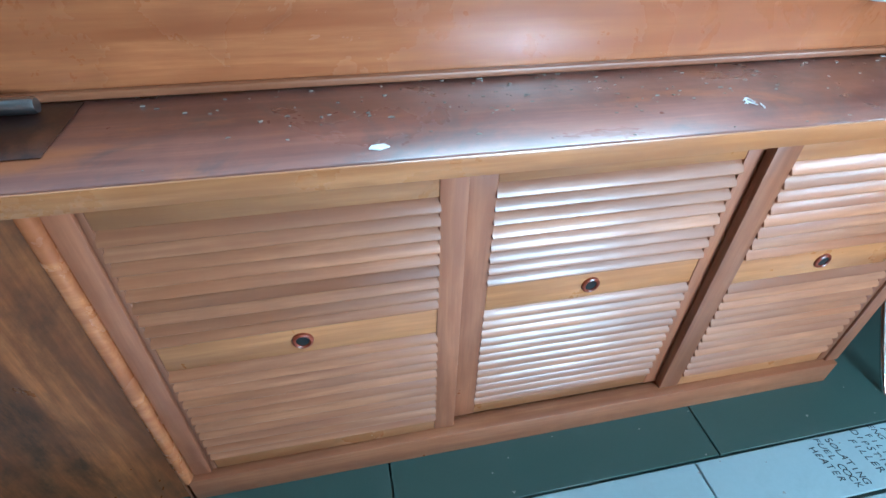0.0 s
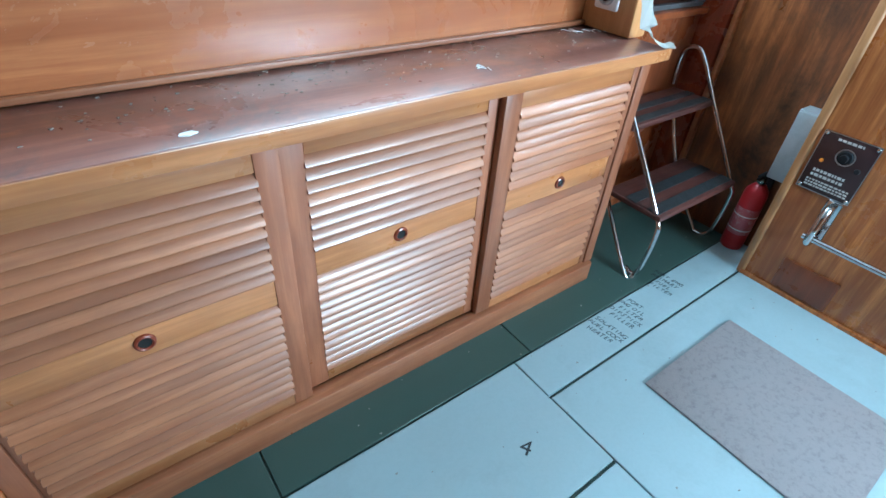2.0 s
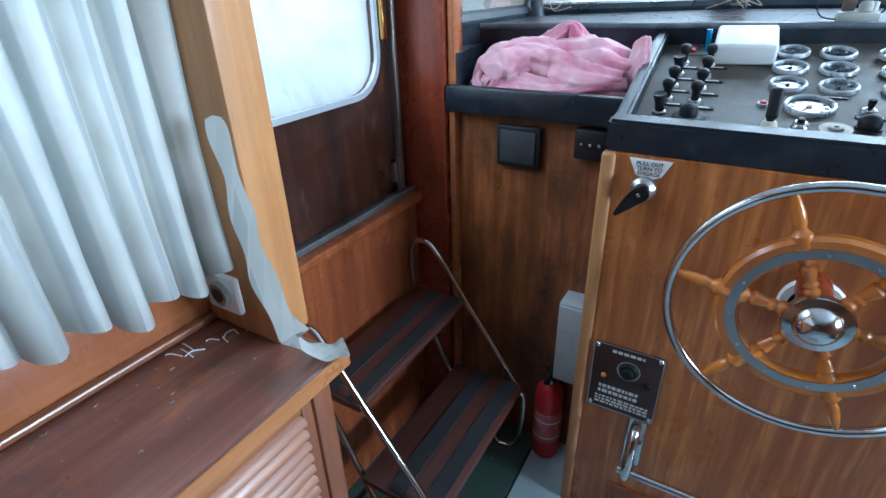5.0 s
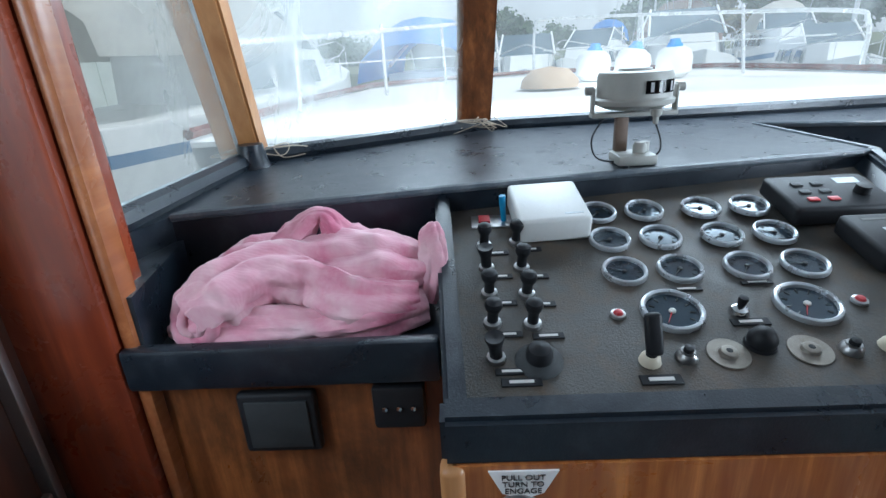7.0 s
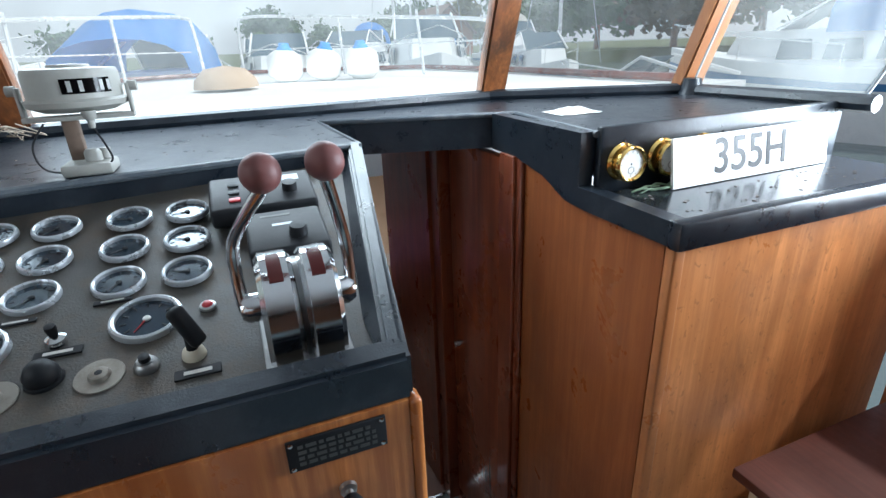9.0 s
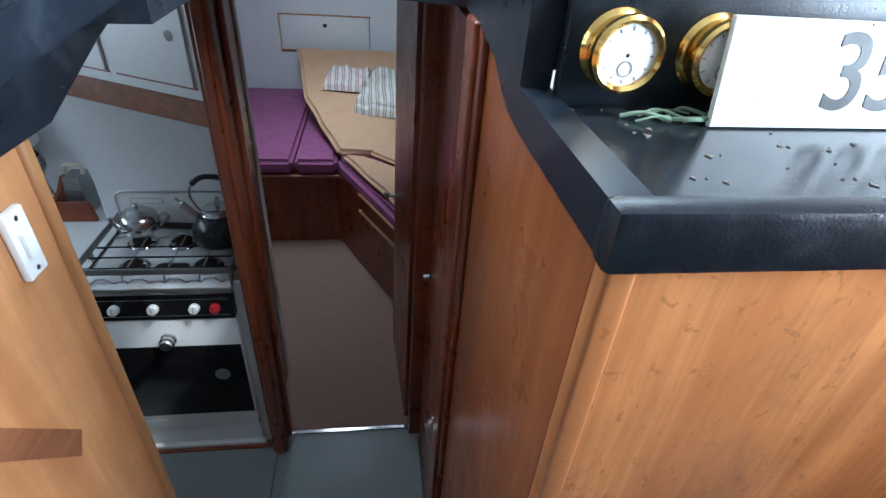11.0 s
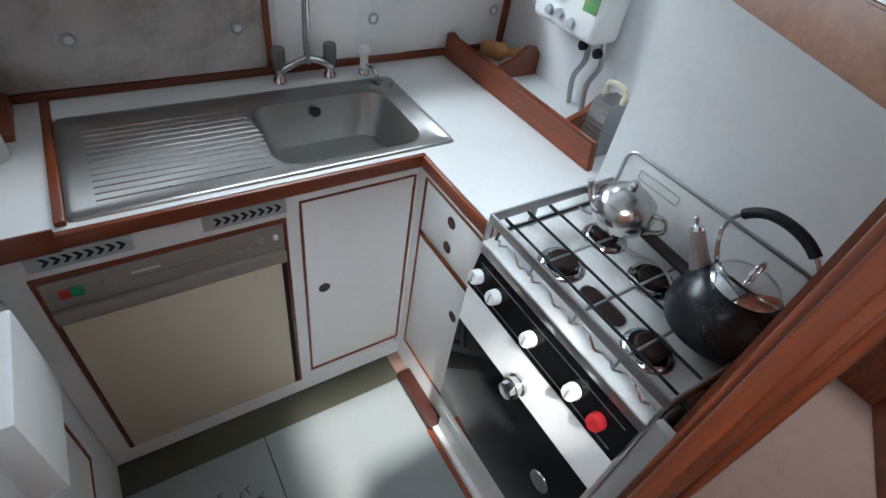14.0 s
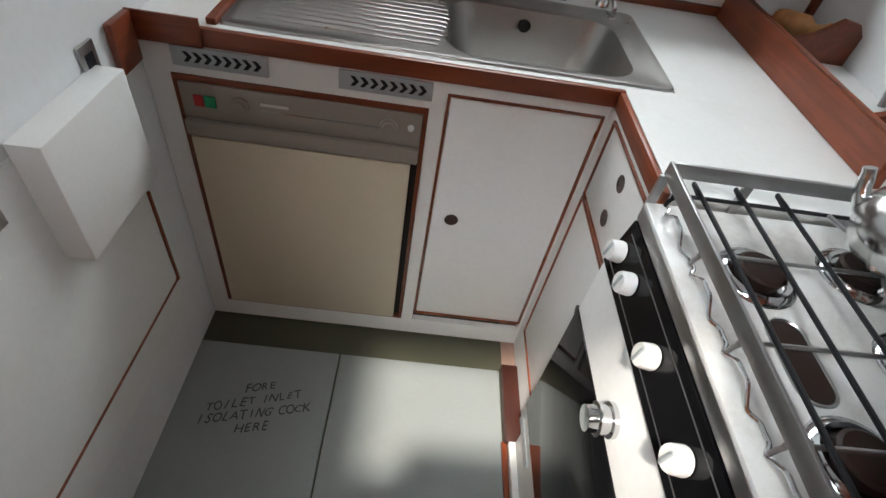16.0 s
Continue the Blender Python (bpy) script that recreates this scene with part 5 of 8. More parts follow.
for s, end in ((1, (0.055, -0.005, 0.165)), (-1, (0.07, -0.092, 0.175))):
    y = s * 0.056
    part("pivot", lathe(bmesh.new(), [(0.0001, 0), (0.018, 0.0005), (0.018, 0.014), (0.013, 0.022), (0.0001, 0.023)], TH @ pose(-0.012, s * 0.046, 0.05, -90 * s), 16), chrome, thr)
    top = Vector(end)
    if s > 0:
        top = Vector((-0.005, 0.022, 0.203))
    else:
        top = Vector((0.0, -0.045, 0.206))
    pts = smooth_curve([(-0.012, y + 0.008 * s, 0.05), (0.006, y + 0.010 * s, 0.09), (0.012, y + 0.004 * s, 0.135), top], 6)
    part("lever", tube(bmesh.new(), [TH @ p for p in pts], 0.0075, 10), chrome, thr)
    c = TH @ (top + Vector((-0.006, 0, 0.02)))
    part("knob", lathe(bmesh.new(), [(0.0001, -0.0215)] + [(0.0215 * math.sin(math.pi * k / 12), -0.0215 * math.cos(math.pi * k / 12)) for k in range(1, 12)] + [(0.0001, 0.0215)], Matrix.Translation(c), 20), ball_m, thr, "dull red ball knob")

# compass on its bracket
grey_m = paint("grey_compass_enamel", (0.34, 0.34, 0.31), 0.45, 0.4, (0.25, 0.24, 0.2))
cmp_t = thing("compass", (3.19, 0.30, 1.2), "grey magnetic compass on a bracket on the dashboard platform", "compass")
part("foot", one((3.15, 0.262, 1.2), (3.225, 0.342, 1.222), 0.006), grey_m, cmp_t)
bm = bmesh.new()
lathe(bm, [(0.0001, 0), (0.014, 0.001), (0.014, 0.016), (0.010, 0.022), (0.0001, 0.023)], pose(3.178, 0.292, 1.222), 14)
lathe(bm, [(0.0001, 0), (0.010, 0.001), (0.010, 0.02), (0.0001, 0.021)], pose(3.196, 0.276, 1.222), 12)
part("adjusters", bm, grey_m, cmp_t)
part("column", one((3.205, 0.308, 1.215), (3.225, 0.334, 1.30), 0.004), paint("rusty_column", (0.16, 0.11, 0.08), 0.6, 0.8, (0.05, 0.04, 0.035), 0.2, 20), cmp_t)
part("yoke", boxes(((3.195, 0.213, 1.293), (3.225, 0.387, 1.302)), ((3.2, 0.213, 1.302), (3.22, 0.219, 1.352)), ((3.2, 0.381, 1.302), (3.22, 0.387, 1.352)), bevel=0.002), grey_m, cmp_t)
CM = pose(3.215, 0.30, 1.312) @ Matrix.Diagonal((1.12, 1.12, 1.1, 1))
part("bowl", lathe(bmesh.new(), [(0.0001, -0.004), (0.05, -0.003), (0.070, 0.006), (0.072, 0.014), (0.066, 0.018), (0.066, 0.055), (0.063, 0.062), (0.03, 0.064), (0.028, 0.068), (0.0001, 0.069)], CM, 36), grey_m, cmp_t)
for y in (0.208, 0.392):
    part("pivot_knob", lathe(bmesh.new(), [(0.0001, 0), (0.009, 0.001), (0.009, 0.016), (0.0001, 0.017)], pose(3.21, y - (0.008 if y < 0.3 else 0.009), 1.347, -90), 14), grey_m, cmp_t)
arc = [math.radians(180 + a) for a in range(-2, 61, 6)]
bm = ring_faces(bmesh.new(), [[CM @ Vector((0.0672 * math.cos(a), 0.0672 * math.sin(a), z)) for a in arc] for z in (0.026, 0.048)], closed=False, caps=False)
bmesh.ops.solidify(bm, geom=bm.faces[:], thickness=0.001)
win_p = part("card_window", bm, black_gloss, cmp_t, "dark reading window")
for a in (185, 198, 222, 232):
    a0, a1 = math.radians(a), math.radians(a + 5)
    bm = ring_faces(bmesh.new(), [[CM @ Vector((0.0684 * math.cos(k), 0.0684 * math.sin(k), z)) for k in (a0, a1)] for z in (0.029, 0.045)], closed=False, caps=False)
    bmesh.ops.solidify(bm, geom=bm.faces[:], thickness=0.0006)
    part("card_mark", bm, white_plastic, win_p)
part("drain", lathe(bmesh.new(), [(0.0001, -0.03), (0.005, -0.029), (0.006, -0.016), (0.010, -0.012), (0.012, 0.0), (0.0001, 0.001)], pose(3.15, 0.275, 1.312), 12), grey_m, cmp_t)
part("cable", tube(bmesh.new(), smooth_curve([(3.15, 0.275, 1.285), (3.15, 0.262, 1.25), (3.16, 0.262, 1.222), (3.17, 0.30, 1.208), (3.19, 0.37, 1.21), (3.2, 0.385, 1.25), (3.21, 0.36, 1.29)]), 0.0018, 6), black, cmp_t)

# pink cloth in the tray
pink_m, n, l, b = node_mat("faded_pink_corduroy")
v = coords(n, l, (1, 1, 1))
c = ramp(n, l, noise_tex(n, l, v, 9, 5, 0.6, 0.3), [(0.34, (0.47, 0.12, 0.20)), (0.50, (0.56, 0.27, 0.33)), (0.7, (0.64, 0.43, 0.46))])
l.new(c, b.inputs["Base Color"])
b.inputs["Roughness"].default_value = 0.95
b.inputs["Sheen Weight"].default_value = 0.3
wv = n.new("ShaderNodeTexWave")
wv.inputs["Scale"].default_value, wv.inputs["Distortion"].default_value = 70, 4.0
l.new(v, wv.inputs["Vector"])
bumped(n, l, b, wv.outputs["Fac"], 0.15, 0.001)


def cloth_roll(pts, radii, seed, squash=0.9, n=64, open_end=False):
    """A rolled length of cloth along points, with creases that run along it; it never sinks under the tray floor."""
    line = smooth_curve(pts, 18)
    rings, up = [], None
    for i, p in enumerate(line):
        u = i / (len(line) - 1)
        k = u * (len(radii) - 1)
        r = radii[int(k)] + (radii[min(int(k) + 1, len(radii) - 1)] - radii[int(k)]) * (k - int(k))
        d = (line[min(i + 1, len(line) - 1)] - line[max(i - 1, 0)]).normalized()
        up = Vector((0, 0, 1)) if up is None else up
        up = (up - d * up.dot(d)).normalized()
        side = d.cross(up)
        ring = []
        for q in range(n):
            a = 2 * math.pi * q / n
            ca, sa = math.cos(a), math.sin(a)
            twist = a + 1.3 * u + seed
            crease = 0.18 * abs(math.sin(2.5 * twist + 1.2 * noise.noise((u * 3, seed, 1)))) + 0.09 * abs(math.sin(4.5 * twist - 3.0 * u + 1.5 * noise.noise((u * 4, seed, 7))))
            soft = 0.16 * noise.noise((u * 3 + seed, ca * 1.5, sa * 1.5)) + 0.07 * noise.noise((u * 7, ca * 4 + seed, sa * 4))
            pucker = 0.05 * math.sin(34 * u + 3 * noise.noise((ca * 2, sa * 2, seed))) * max(0, noise.noise((u * 4 + 9, ca, seed)))
            fold = abs(noise.noise((u * 11 + seed, ca * 2.6 + 0.6 * noise.noise((u * 5, sa, seed)), sa * 2.6)))
            fine = abs(noise.noise((u * 22, ca * 6 + seed, sa * 6)))
            rr = r * (0.84 + crease + soft + 1.6 * pucker + 0.17 * fold + 0.02 * fine)
            v = p + up * (rr * ca * squash) + side * (rr * sa)
            v.z = max(v.z, 1.0572 + 0.0003 * (q % 3))
            v.x = max(v.x, 2.729)
            ring.append(v)
        rings.append(ring)
    if open_end:
        mid = sum(rings[0], Vector()) / n
        rings = [[mid + (v - mid) * 0.45 + (line[2] - line[0]) * 1.6 for v in rings[0]], [mid + (v - mid) * 0.62 for v in rings[0]]] + rings
    return ring_faces(bmesh.new(), rings)


gm = thing("pink_garment", (2.82, 0.9, 1.057), "crumpled faded pink garment rolled up in the dashboard tray", "garment")
part("body", cloth_roll([(2.86, 1.085, 1.09), (2.865, 1.0, 1.115), (2.86, 0.9, 1.12), (2.865, 0.8, 1.118), (2.88, 0.712, 1.10)], [0.025, 0.068, 0.062, 0.066, 0.038], 1.0), pink_m, gm)
part("sleeve", cloth_roll([(2.757, 1.055, 1.100), (2.785, 1.015, 1.118), (2.82, 0.96, 1.135), (2.825, 0.89, 1.12), (2.795, 0.82, 1.098), (2.81, 0.735, 1.09)], [0.036, 0.054, 0.046, 0.042, 0.046, 0.03], 3.0, 0.95, 72, True), pink_m, gm, "rolled sleeve with an open cuff")
part("sleeve", cloth_roll([(2.775, 1.098, 1.075), (2.772, 1.04, 1.08), (2.775, 0.95, 1.078), (2.775, 0.88, 1.074), (2.785, 0.80, 1.08), (2.81, 0.725, 1.08)], [0.012, 0.034, 0.036, 0.026, 0.040, 0.028], 6.0, 0.85), pink_m, gm)
part("collar", cloth_roll([(2.87, 0.985, 1.14), (2.89, 0.93, 1.175), (2.895, 0.885, 1.205), (2.885, 0.85, 1.165), (2.86, 0.79, 1.15)], [0.02, 0.034, 0.014, 0.034, 0.028], 9.0, 0.7), pink_m, gm, "turned-up collar corner")
part("hem", cloth_roll([(2.82, 0.725, 1.08), (2.85, 0.712, 1.14), (2.885, 0.715, 1.175), (2.92, 0.725, 1.13)], [0.018, 0.024, 0.017, 0.014], 12.0, 0.6), pink_m, gm)
# the cuff: cloth rolled back on itself round the open end, in two turns
CUFF = pose(2.752, 1.045, 1.104, 0, -74, -14)
for k, (ra, rb, th, dz) in enumerate(((0.036, 0.031, 0.0125, 0.0), (0.022, 0.019, 0.0085, 0.004))):
    ring = []
    for q in range(40):
        a = 2 * math.pi * q / 40
        w = 1 + 0.10 * noise.noise((math.cos(a) * 1.5, math.sin(a) * 1.5, k + 2))
        ring.append(CUFF @ Vector((ra * w * math.cos(a), rb * w * math.sin(a), dz + 0.004 * math.sin(3 * a + k))))
    for p in ring:
        p.z, p.x = max(p.z, 1.0572 + th * 0.95), max(p.x, 2.727 + th)
    part("cuff", tube(bmesh.new(), ring, [th * (0.85 + 0.3 * abs(noise.noise((q * 0.35, k, 3)))) for q in range(40)], 12, True), pink_m, gm, "cuff rolled back on itself")
tg = one((-0.001, -0.008, -0.006), (0.001, 0.008, 0.006), 0.0005)
tg.transform(pose(2.756, 1.02, 1.10, 0, 0, 20))
part("label", tg, white_plastic, gm, "small white label")

# barometer, clock, number board and scraps on the starboard shelf
dial_m = paint("white_dial", (0.78, 0.78, 0.75), 0.3, 0.1)
for y in (-0.762, -0.878, -1.0):
    ck = thing("brass_clock", (3.0, y, 1.13), "round brass-cased ship's clock with a white dial", "clock", "brass ship's instruments")
    m = pose(3.008, y, 1.133, 0, -90, 0) @ Matrix.Diagonal((0.8, 0.8, 0.95, 1))
    part("case", lathe(bmesh.new(), [(0.0001, 0), (0.052, 0.0005), (0.054, 0.006), (0.050, 0.010), (0.047, 0.012), (0.048, 0.030), (0.052, 0.034), (0.051, 0.040), (0.046, 0.044), (0.041, 0.041), (0.040, 0.036), (0.0001, 0.035)], m, 36), brass, ck, "polished brass case")
    dial = part("dial", lathe(bmesh.new(), [(0.0001, 0.0365), (0.0405, 0.0365), (0.0405, 0.037), (0.0001, 0.0372)], m, 28), dial_m, ck)
    bm = bmesh.new()
    for k in range(12):
        a = 2 * math.pi * k / 12
        tube(bm, [m @ Vector((0.032 * math.cos(a), 0.032 * math.sin(a), 0.0378)), m @ Vector((0.037 * math.cos(a), 0.037 * math.sin(a), 0.0378))], 0.00045, 4)
    part("hour_mark", bm, ink_b, dial)
    part("small_dial", lathe(bmesh.new(), [(0.0095, 0.0374), (0.0095, 0.038), (0.0105, 0.038), (0.0105, 0.0374), (0.0095, 0.0374)], m @ pose(-0.018, 0, 0), 18), ink_b, dial)
    part("centre_pin", lathe(bmesh.new(), [(0.0001, 0.037), (0.003, 0.0375), (0.0001, 0.0395)], m, 8), ink_b, dial)
sign = thing("number_board", (2.95, -1.14, 1.066), "white rectangular board with black registration number", "sign")
SM = pose(2.955, -1.14, 1.065, 0, 9, 1.5)
bm = box(bmesh.new(), (-0.004, -0.275, 0), (0.004, 0.275, 0.116), 0.001, 1)
bm.transform(SM)
part("board", bm, white_plastic, sign)
lettering("355H", 0.118, SM @ pose(-0.0045, 0.018, 0.058, 90, 0, -90), ink_b, sign, bold=0.001)
stain_m = paint("pale_blue_stain", (0.62, 0.72, 0.70), 0.5, 0.4, (0.7, 0.72, 0.7))
part("ring_stain", lathe(bmesh.new(), [(0.030, 0), (0.030, 0.0003), (0.038, 0.0003), (0.038, 0), (0.030, 0)], SM @ pose(-0.004, 0.205, 0.06, 0, -90, 0), 32), stain_m, sign, "faded pale green ring mark")
for y in (0.11, -0.24):
    part("screw_hole", lathe(bmesh.new(), [(0.0001, 0), (0.002, 0.0002), (0.0001, 0.0005)], SM @ pose(-0.004, y, 0.112, 0, -90, 0), 8), ink_b, sign)
green_m = paint("green_rope", (0.20, 0.30, 0.20), 0.8, 0.6, (0.4, 0.45, 0.4), 0.2, 60)
bm = bmesh.new()
rnd = random.Random(9)
for k in range(9):
    p = Vector((2.975 + rnd.uniform(-0.02, 0.015), -0.77 - 0.012 * k, 1.067))
    tube(bm, smooth_curve([p, p + Vector((rnd.uniform(-0.02, 0.02), -0.025, 0.006)), p + Vector((rnd.uniform(-0.02, 0.01), -0.055, 0.001))]), rnd.uniform(0.0012, 0.0028), 5)
single("rope_scrap", bm, green_m, "frayed green and white rope scraps on the shelf", "rope")
bm = bmesh.new()
rnd = random.Random(12)
for k in range(60):
    cx, cy, r, a = rnd.uniform(2.78, 3.0), rnd.uniform(-1.45, -0.72), rnd.uniform(0.001, 0.005), rnd.uniform(0, 6)
    prism(bm, [(cx + r * math.cos(a + i * 2.1) * rnd.uniform(0.5, 2), cy + r * math.sin(a + i * 2.1)) for i in range(3)], 2, 1.0642, 1.0652)
tagged(new("shelf_dirt", mesh_of("shelf_dirt", bm, crumb_mat, False)), "flaking dirt on the glossy shelf", "dirt", "", "stuff")
bm = bmesh.new()
rows = []
for j in range(10):
    rows.append([(3.30 + 0.012 * j + 0.02 * noise.noise((i * 0.5, j * 0.5, 3)), -0.80 - 0.013 * i, 1.202 + 0.018 * max(0, math.sin(math.pi * j / 9) * math.sin(math.pi * i / 11)) * (0.7 + 0.6 * noise.noise((i * 0.7, j * 0.7, 1)))) for i in range(12)])
ring_faces(bm, rows, closed=False, caps=False)
single("paper_tissue", bm, white_plastic, "crumpled white tissue on the platform", "tissue")
for cx, cy, seed in ((3.76, 0.60, 1), (3.40, 1.16, 2)):
    rnd = random.Random(seed)
    bm = bmesh.new()
    for k in range(7):
        p = Vector((cx + rnd.uniform(-0.05, 0.0), cy + rnd.uniform(-0.08, 0.06), 1.202))
        pts = [p + Vector((rnd.uniform(-0.05, 0.04), rnd.uniform(-0.07, 0.07), rnd.uniform(0.002, 0.05))) for _ in range(4)]
        tube(bm, smooth_curve(pts, 5), 0.0015, 5)
    tagged(single("loose_wire", bm, paint("brown_thin_wire", (0.46, 0.38, 0.29), 0.6), "tangle of thin loose wires at the foot of a window post", "wire"), kind="stuff")
bm = bmesh.new()
rnd = random.Random(21)
for k in range(70):
    cx, cy = rnd.uniform(3.1, 3.75), rnd.uniform(-0.2, 1.05)
    if cx > 3.8 - 0.55 * max(0, cy - 0.5):
        continue
    r, a = rnd.uniform(0.001, 0.0035), rnd.uniform(0, 6)
    prism(bm, [(cx + r * math.cos(a + i * 2.1) * rnd.uniform(0.5, 2), cy + r * math.sin(a + i * 2.1)) for i in range(3)], 2, 1.2003, 1.2012)
tagged(new("platform_dirt", mesh_of("platform_dirt", bm, crumb_mat, False)), "dust and crumbs on the dashboard platform", "dirt", "", "stuff")
single("cable_boot", lathe(bmesh.new(), [(0.0001, 0), (0.045, 0.001), (0.036, 0.02), (0.03, 0.06), (0.0001, 0.062)], pose(3.36, 1.17, 1.195), 16), vinyl, "dark vinyl boot around the window post foot", "boot")
single("cable_boot", lathe(bmesh.new(), [(0.0001, 0), (0.045, 0.001), (0.036, 0.02), (0.03, 0.06), (0.0001, 0.062)], pose(3.52, -1.50, 1.195), 16), vinyl, "dark vinyl boot around the window post foot", "boot")

# locker by the starboard side, floor mat and floor writing
lock = thing("side_locker", (2.5, -1.25, 0), "low cream locker with a red-brown top", "locker")
part("body", one((2.3, STBD + 0.005, 0.0), (2.66, -0.93, 0.42), 0.006), cream, lock)
part("top", one((2.27, STBD + 0.003, 0.421), (2.69, -0.90, 0.45), 0.006), tread_m, lock, "red-brown board top")
single("floor_mat", one((1.807, 0.066, 0.0065), (2.262, 0.567, 0.014), 0.003), mat_carpet, "mauve-grey carpet mat on the floor", "mat")
ink_g = paint("marker_ink", (0.03, 0.04, 0.045), 0.7)


def handwriting(text, size, m, material, parent, seed):
    """Marker capitals written by hand: each letter leans, drifts and varies a little."""
    r = random.Random(seed)
    rows = text.split("\n")
    for k, row in enumerate(rows):
        x = -0.31 * size * len(row) + r.uniform(-0.4, 0.4) * size
        base = (len(rows) / 2 - k - 0.5) * size * 1.12
        drift = r.uniform(-0.05, 0.07)
        for ch in row:
            if ch != " ":
                q = pose(x, base + drift * x, 0, 0, 0, r.uniform(-9, 9)) @ Matrix(((r.uniform(0.78, 1.0), r.uniform(0.08, 0.35), 0, 0), (0, r.uniform(0.82, 1.12), 0, 0), (0, 0, 1, 0), (0, 0, 0, 1)))
                lettering(ch, size, m @ q, material, parent, "letter")
            x += size * (0.62 if ch != " " else 0.4)

scrawl = thing("floor_writing", (2.1, 0.77, 0.006), "hand-written black marker notes on the floor boards", "writing")
for text, x, y in (("PORT ENG\nPRIMARY\nFUEL\nFILTER", 2.243, 0.792), ("PORT\nENG OIL\nFILTER\nDIPSTICK\nFILLER", 2.012, 0.770), ("ISOLATING\nFUEL COCK\nHEATER", 1.878, 0.762)):
    handwriting(text, 0.0235, pose(x, y, 0.0062, 0, 0, -84), ink_g, scrawl, int(x * 1000))
lettering("4", 0.06, pose(1.39, 0.615, 0.0062, 0, 0, -60), ink_g, scrawl)

# specks on the floor: uncounted crumbs and chips
bm = bmesh.new()
rnd = random.Random(31)
for k in range(150):
    cx, cy = rnd.uniform(0.3, 2.6), rnd.uniform(-0.6, 0.96)
    r, a = rnd.uniform(0.0012, 0.0038), rnd.uniform(0, 6)
    prism(bm, [(cx + r * math.cos(a + i * 2.1) * rnd.uniform(0.5, 1.8), cy + r * math.sin(a + i * 2.1)) for i in range(3)], 2, 0.0055, 0.0072)
tagged(new("floor_specks", mesh_of("floor_specks", bm, paint("floor_dirt", (0.30, 0.29, 0.27), 0.8, 0.9, (0.06, 0.055, 0.05), 0.05, 60), False)), "small chips and crumbs on the painted floor", "dirt", "", "stuff")

# ---- galley ----
CT = 0.176
ctr = thing("worktop", (3.6, 1.0, CT), "white laminate L-shaped galley worktop with red timber edging", "worktop")
# sheets around the sink opening
for lo, hi in (((2.952, 0.79, CT - 0.03), (3.098, 1.308, CT)), ((3.098, 1.195, CT - 0.03), (3.965, 1.308, CT)), ((3.098, 0.79, CT - 0.03), (3.965, 0.806, CT)), ((3.965, 0.79, CT - 0.03), (4.469, 1.308, CT)), ((3.86, 0.47, CT - 0.03), (4.469, 0.79, CT))):
    part("sheet", one(lo, hi), white_lam, ctr)
part("front_edging", one((2.952, 0.776, CT - 0.034), (3.862, 0.7895, CT + 0.001), 0.003), wood_red_x, ctr, "red timber edging")
part("side_edging", one((3.848, 0.475, CT - 0.034), (3.8595, 0.775, CT + 0.001), 0.003), wood_red_y, ctr, "red timber edging")
part("divider", one((3.078, 0.80, CT - 0.005), (3.097, 1.30, CT + 0.012), 0.003), wood_red_y, ctr, "red timber strip beside the sink")
part("raised_edging", one((2.952, 0.770, CT - 0.034), (3.078, 0.7755, CT + 0.02), 0.002), wood_red_x, ctr)
part("end_edging", one((2.952, 0.70, CT - 0.07), (2.966, 0.769, CT + 0.02), 0.004), wood_red_y, ctr)
part("back_bead", one((2.952, 1.292, CT + 0.0005), (4.468, 1.3095, CT + 0.022), 0.003), wood_red_x, ctr, "red timber bead along the wall")

# white fronts
GY, GX = 0.785, 3.85
fr = thing("galley_cabinet", (3.5, 0.8, LOW), "white galley base unit with a cupboard door", "cabinet")
for lo, hi in (((2.952, GY, 0.08), (3.85, GY + 0.018, 0.141)), ((2.952, GY, LOW + 0.004), (3.0, GY + 0.018, 0.08)), ((3.0, GY, LOW + 0.004), (3.85, GY + 0.018, -0.612)), ((3.497, GY, -0.612), (3.528, GY + 0.018, 0.08)), ((3.842, GY, -0.612), (3.85, GY + 0.018, 0.08))):
    part("face", one(lo, hi), white_lam, fr)


def inset(parent, name, axis, plane, a0, a1, z0, z1, hole, face_sign):
    """A white inset door or drawer front with a dark red bead round it and a finger hole."""
    def bx(u0, u1, v0, v1, d0, d1, bev=0.0):
        lo, hi = ((u0, d0, v0), (u1, d1, v1)) if axis == 0 else ((d0, u0, v0), (d1, u1, v1))
        return one([min(p, q) for p, q in zip(lo, hi)], [max(p, q) for p, q in zip(lo, hi)], bev)
    s = face_sign
    leaf = part(name, bx(a0 + 0.007, a1 - 0.007, z0 + 0.007, z1 - 0.007, plane - s * 0.001, plane + 0.016, 0.0015), white_lam, parent)
    t = 0.0055
    for k, (u0, u1, v0, v1) in enumerate(((a0, a1, z1 - t, z1), (a0, a1, z0, z0 + t), (a0, a0 + t, z0 + t, z1 - t), (a1 - t, a1, z0 + t, z1 - t))):
        part("bead", bx(u0, u1, v0, v1, plane - 0.004, plane + 0.012, 0.001), wood_red_z, leaf, "dark red bead")
    for hu, hz in hole:
        m = pose(hu, plane - 0.0012, hz, 90) if axis == 0 else pose(plane - 0.0012, hu, hz, 0, -90, 0)
        # flat dark disc paints the shade inside the hole
        part("finger_hole", lathe(bmesh.new(), [(0.0001, 0.0), (0.0165, 0.0002), (0.0165, 0.0012), (0.0001, 0.0006)], m, 20), wood_door, leaf, "dark round finger hole")
    return leaf


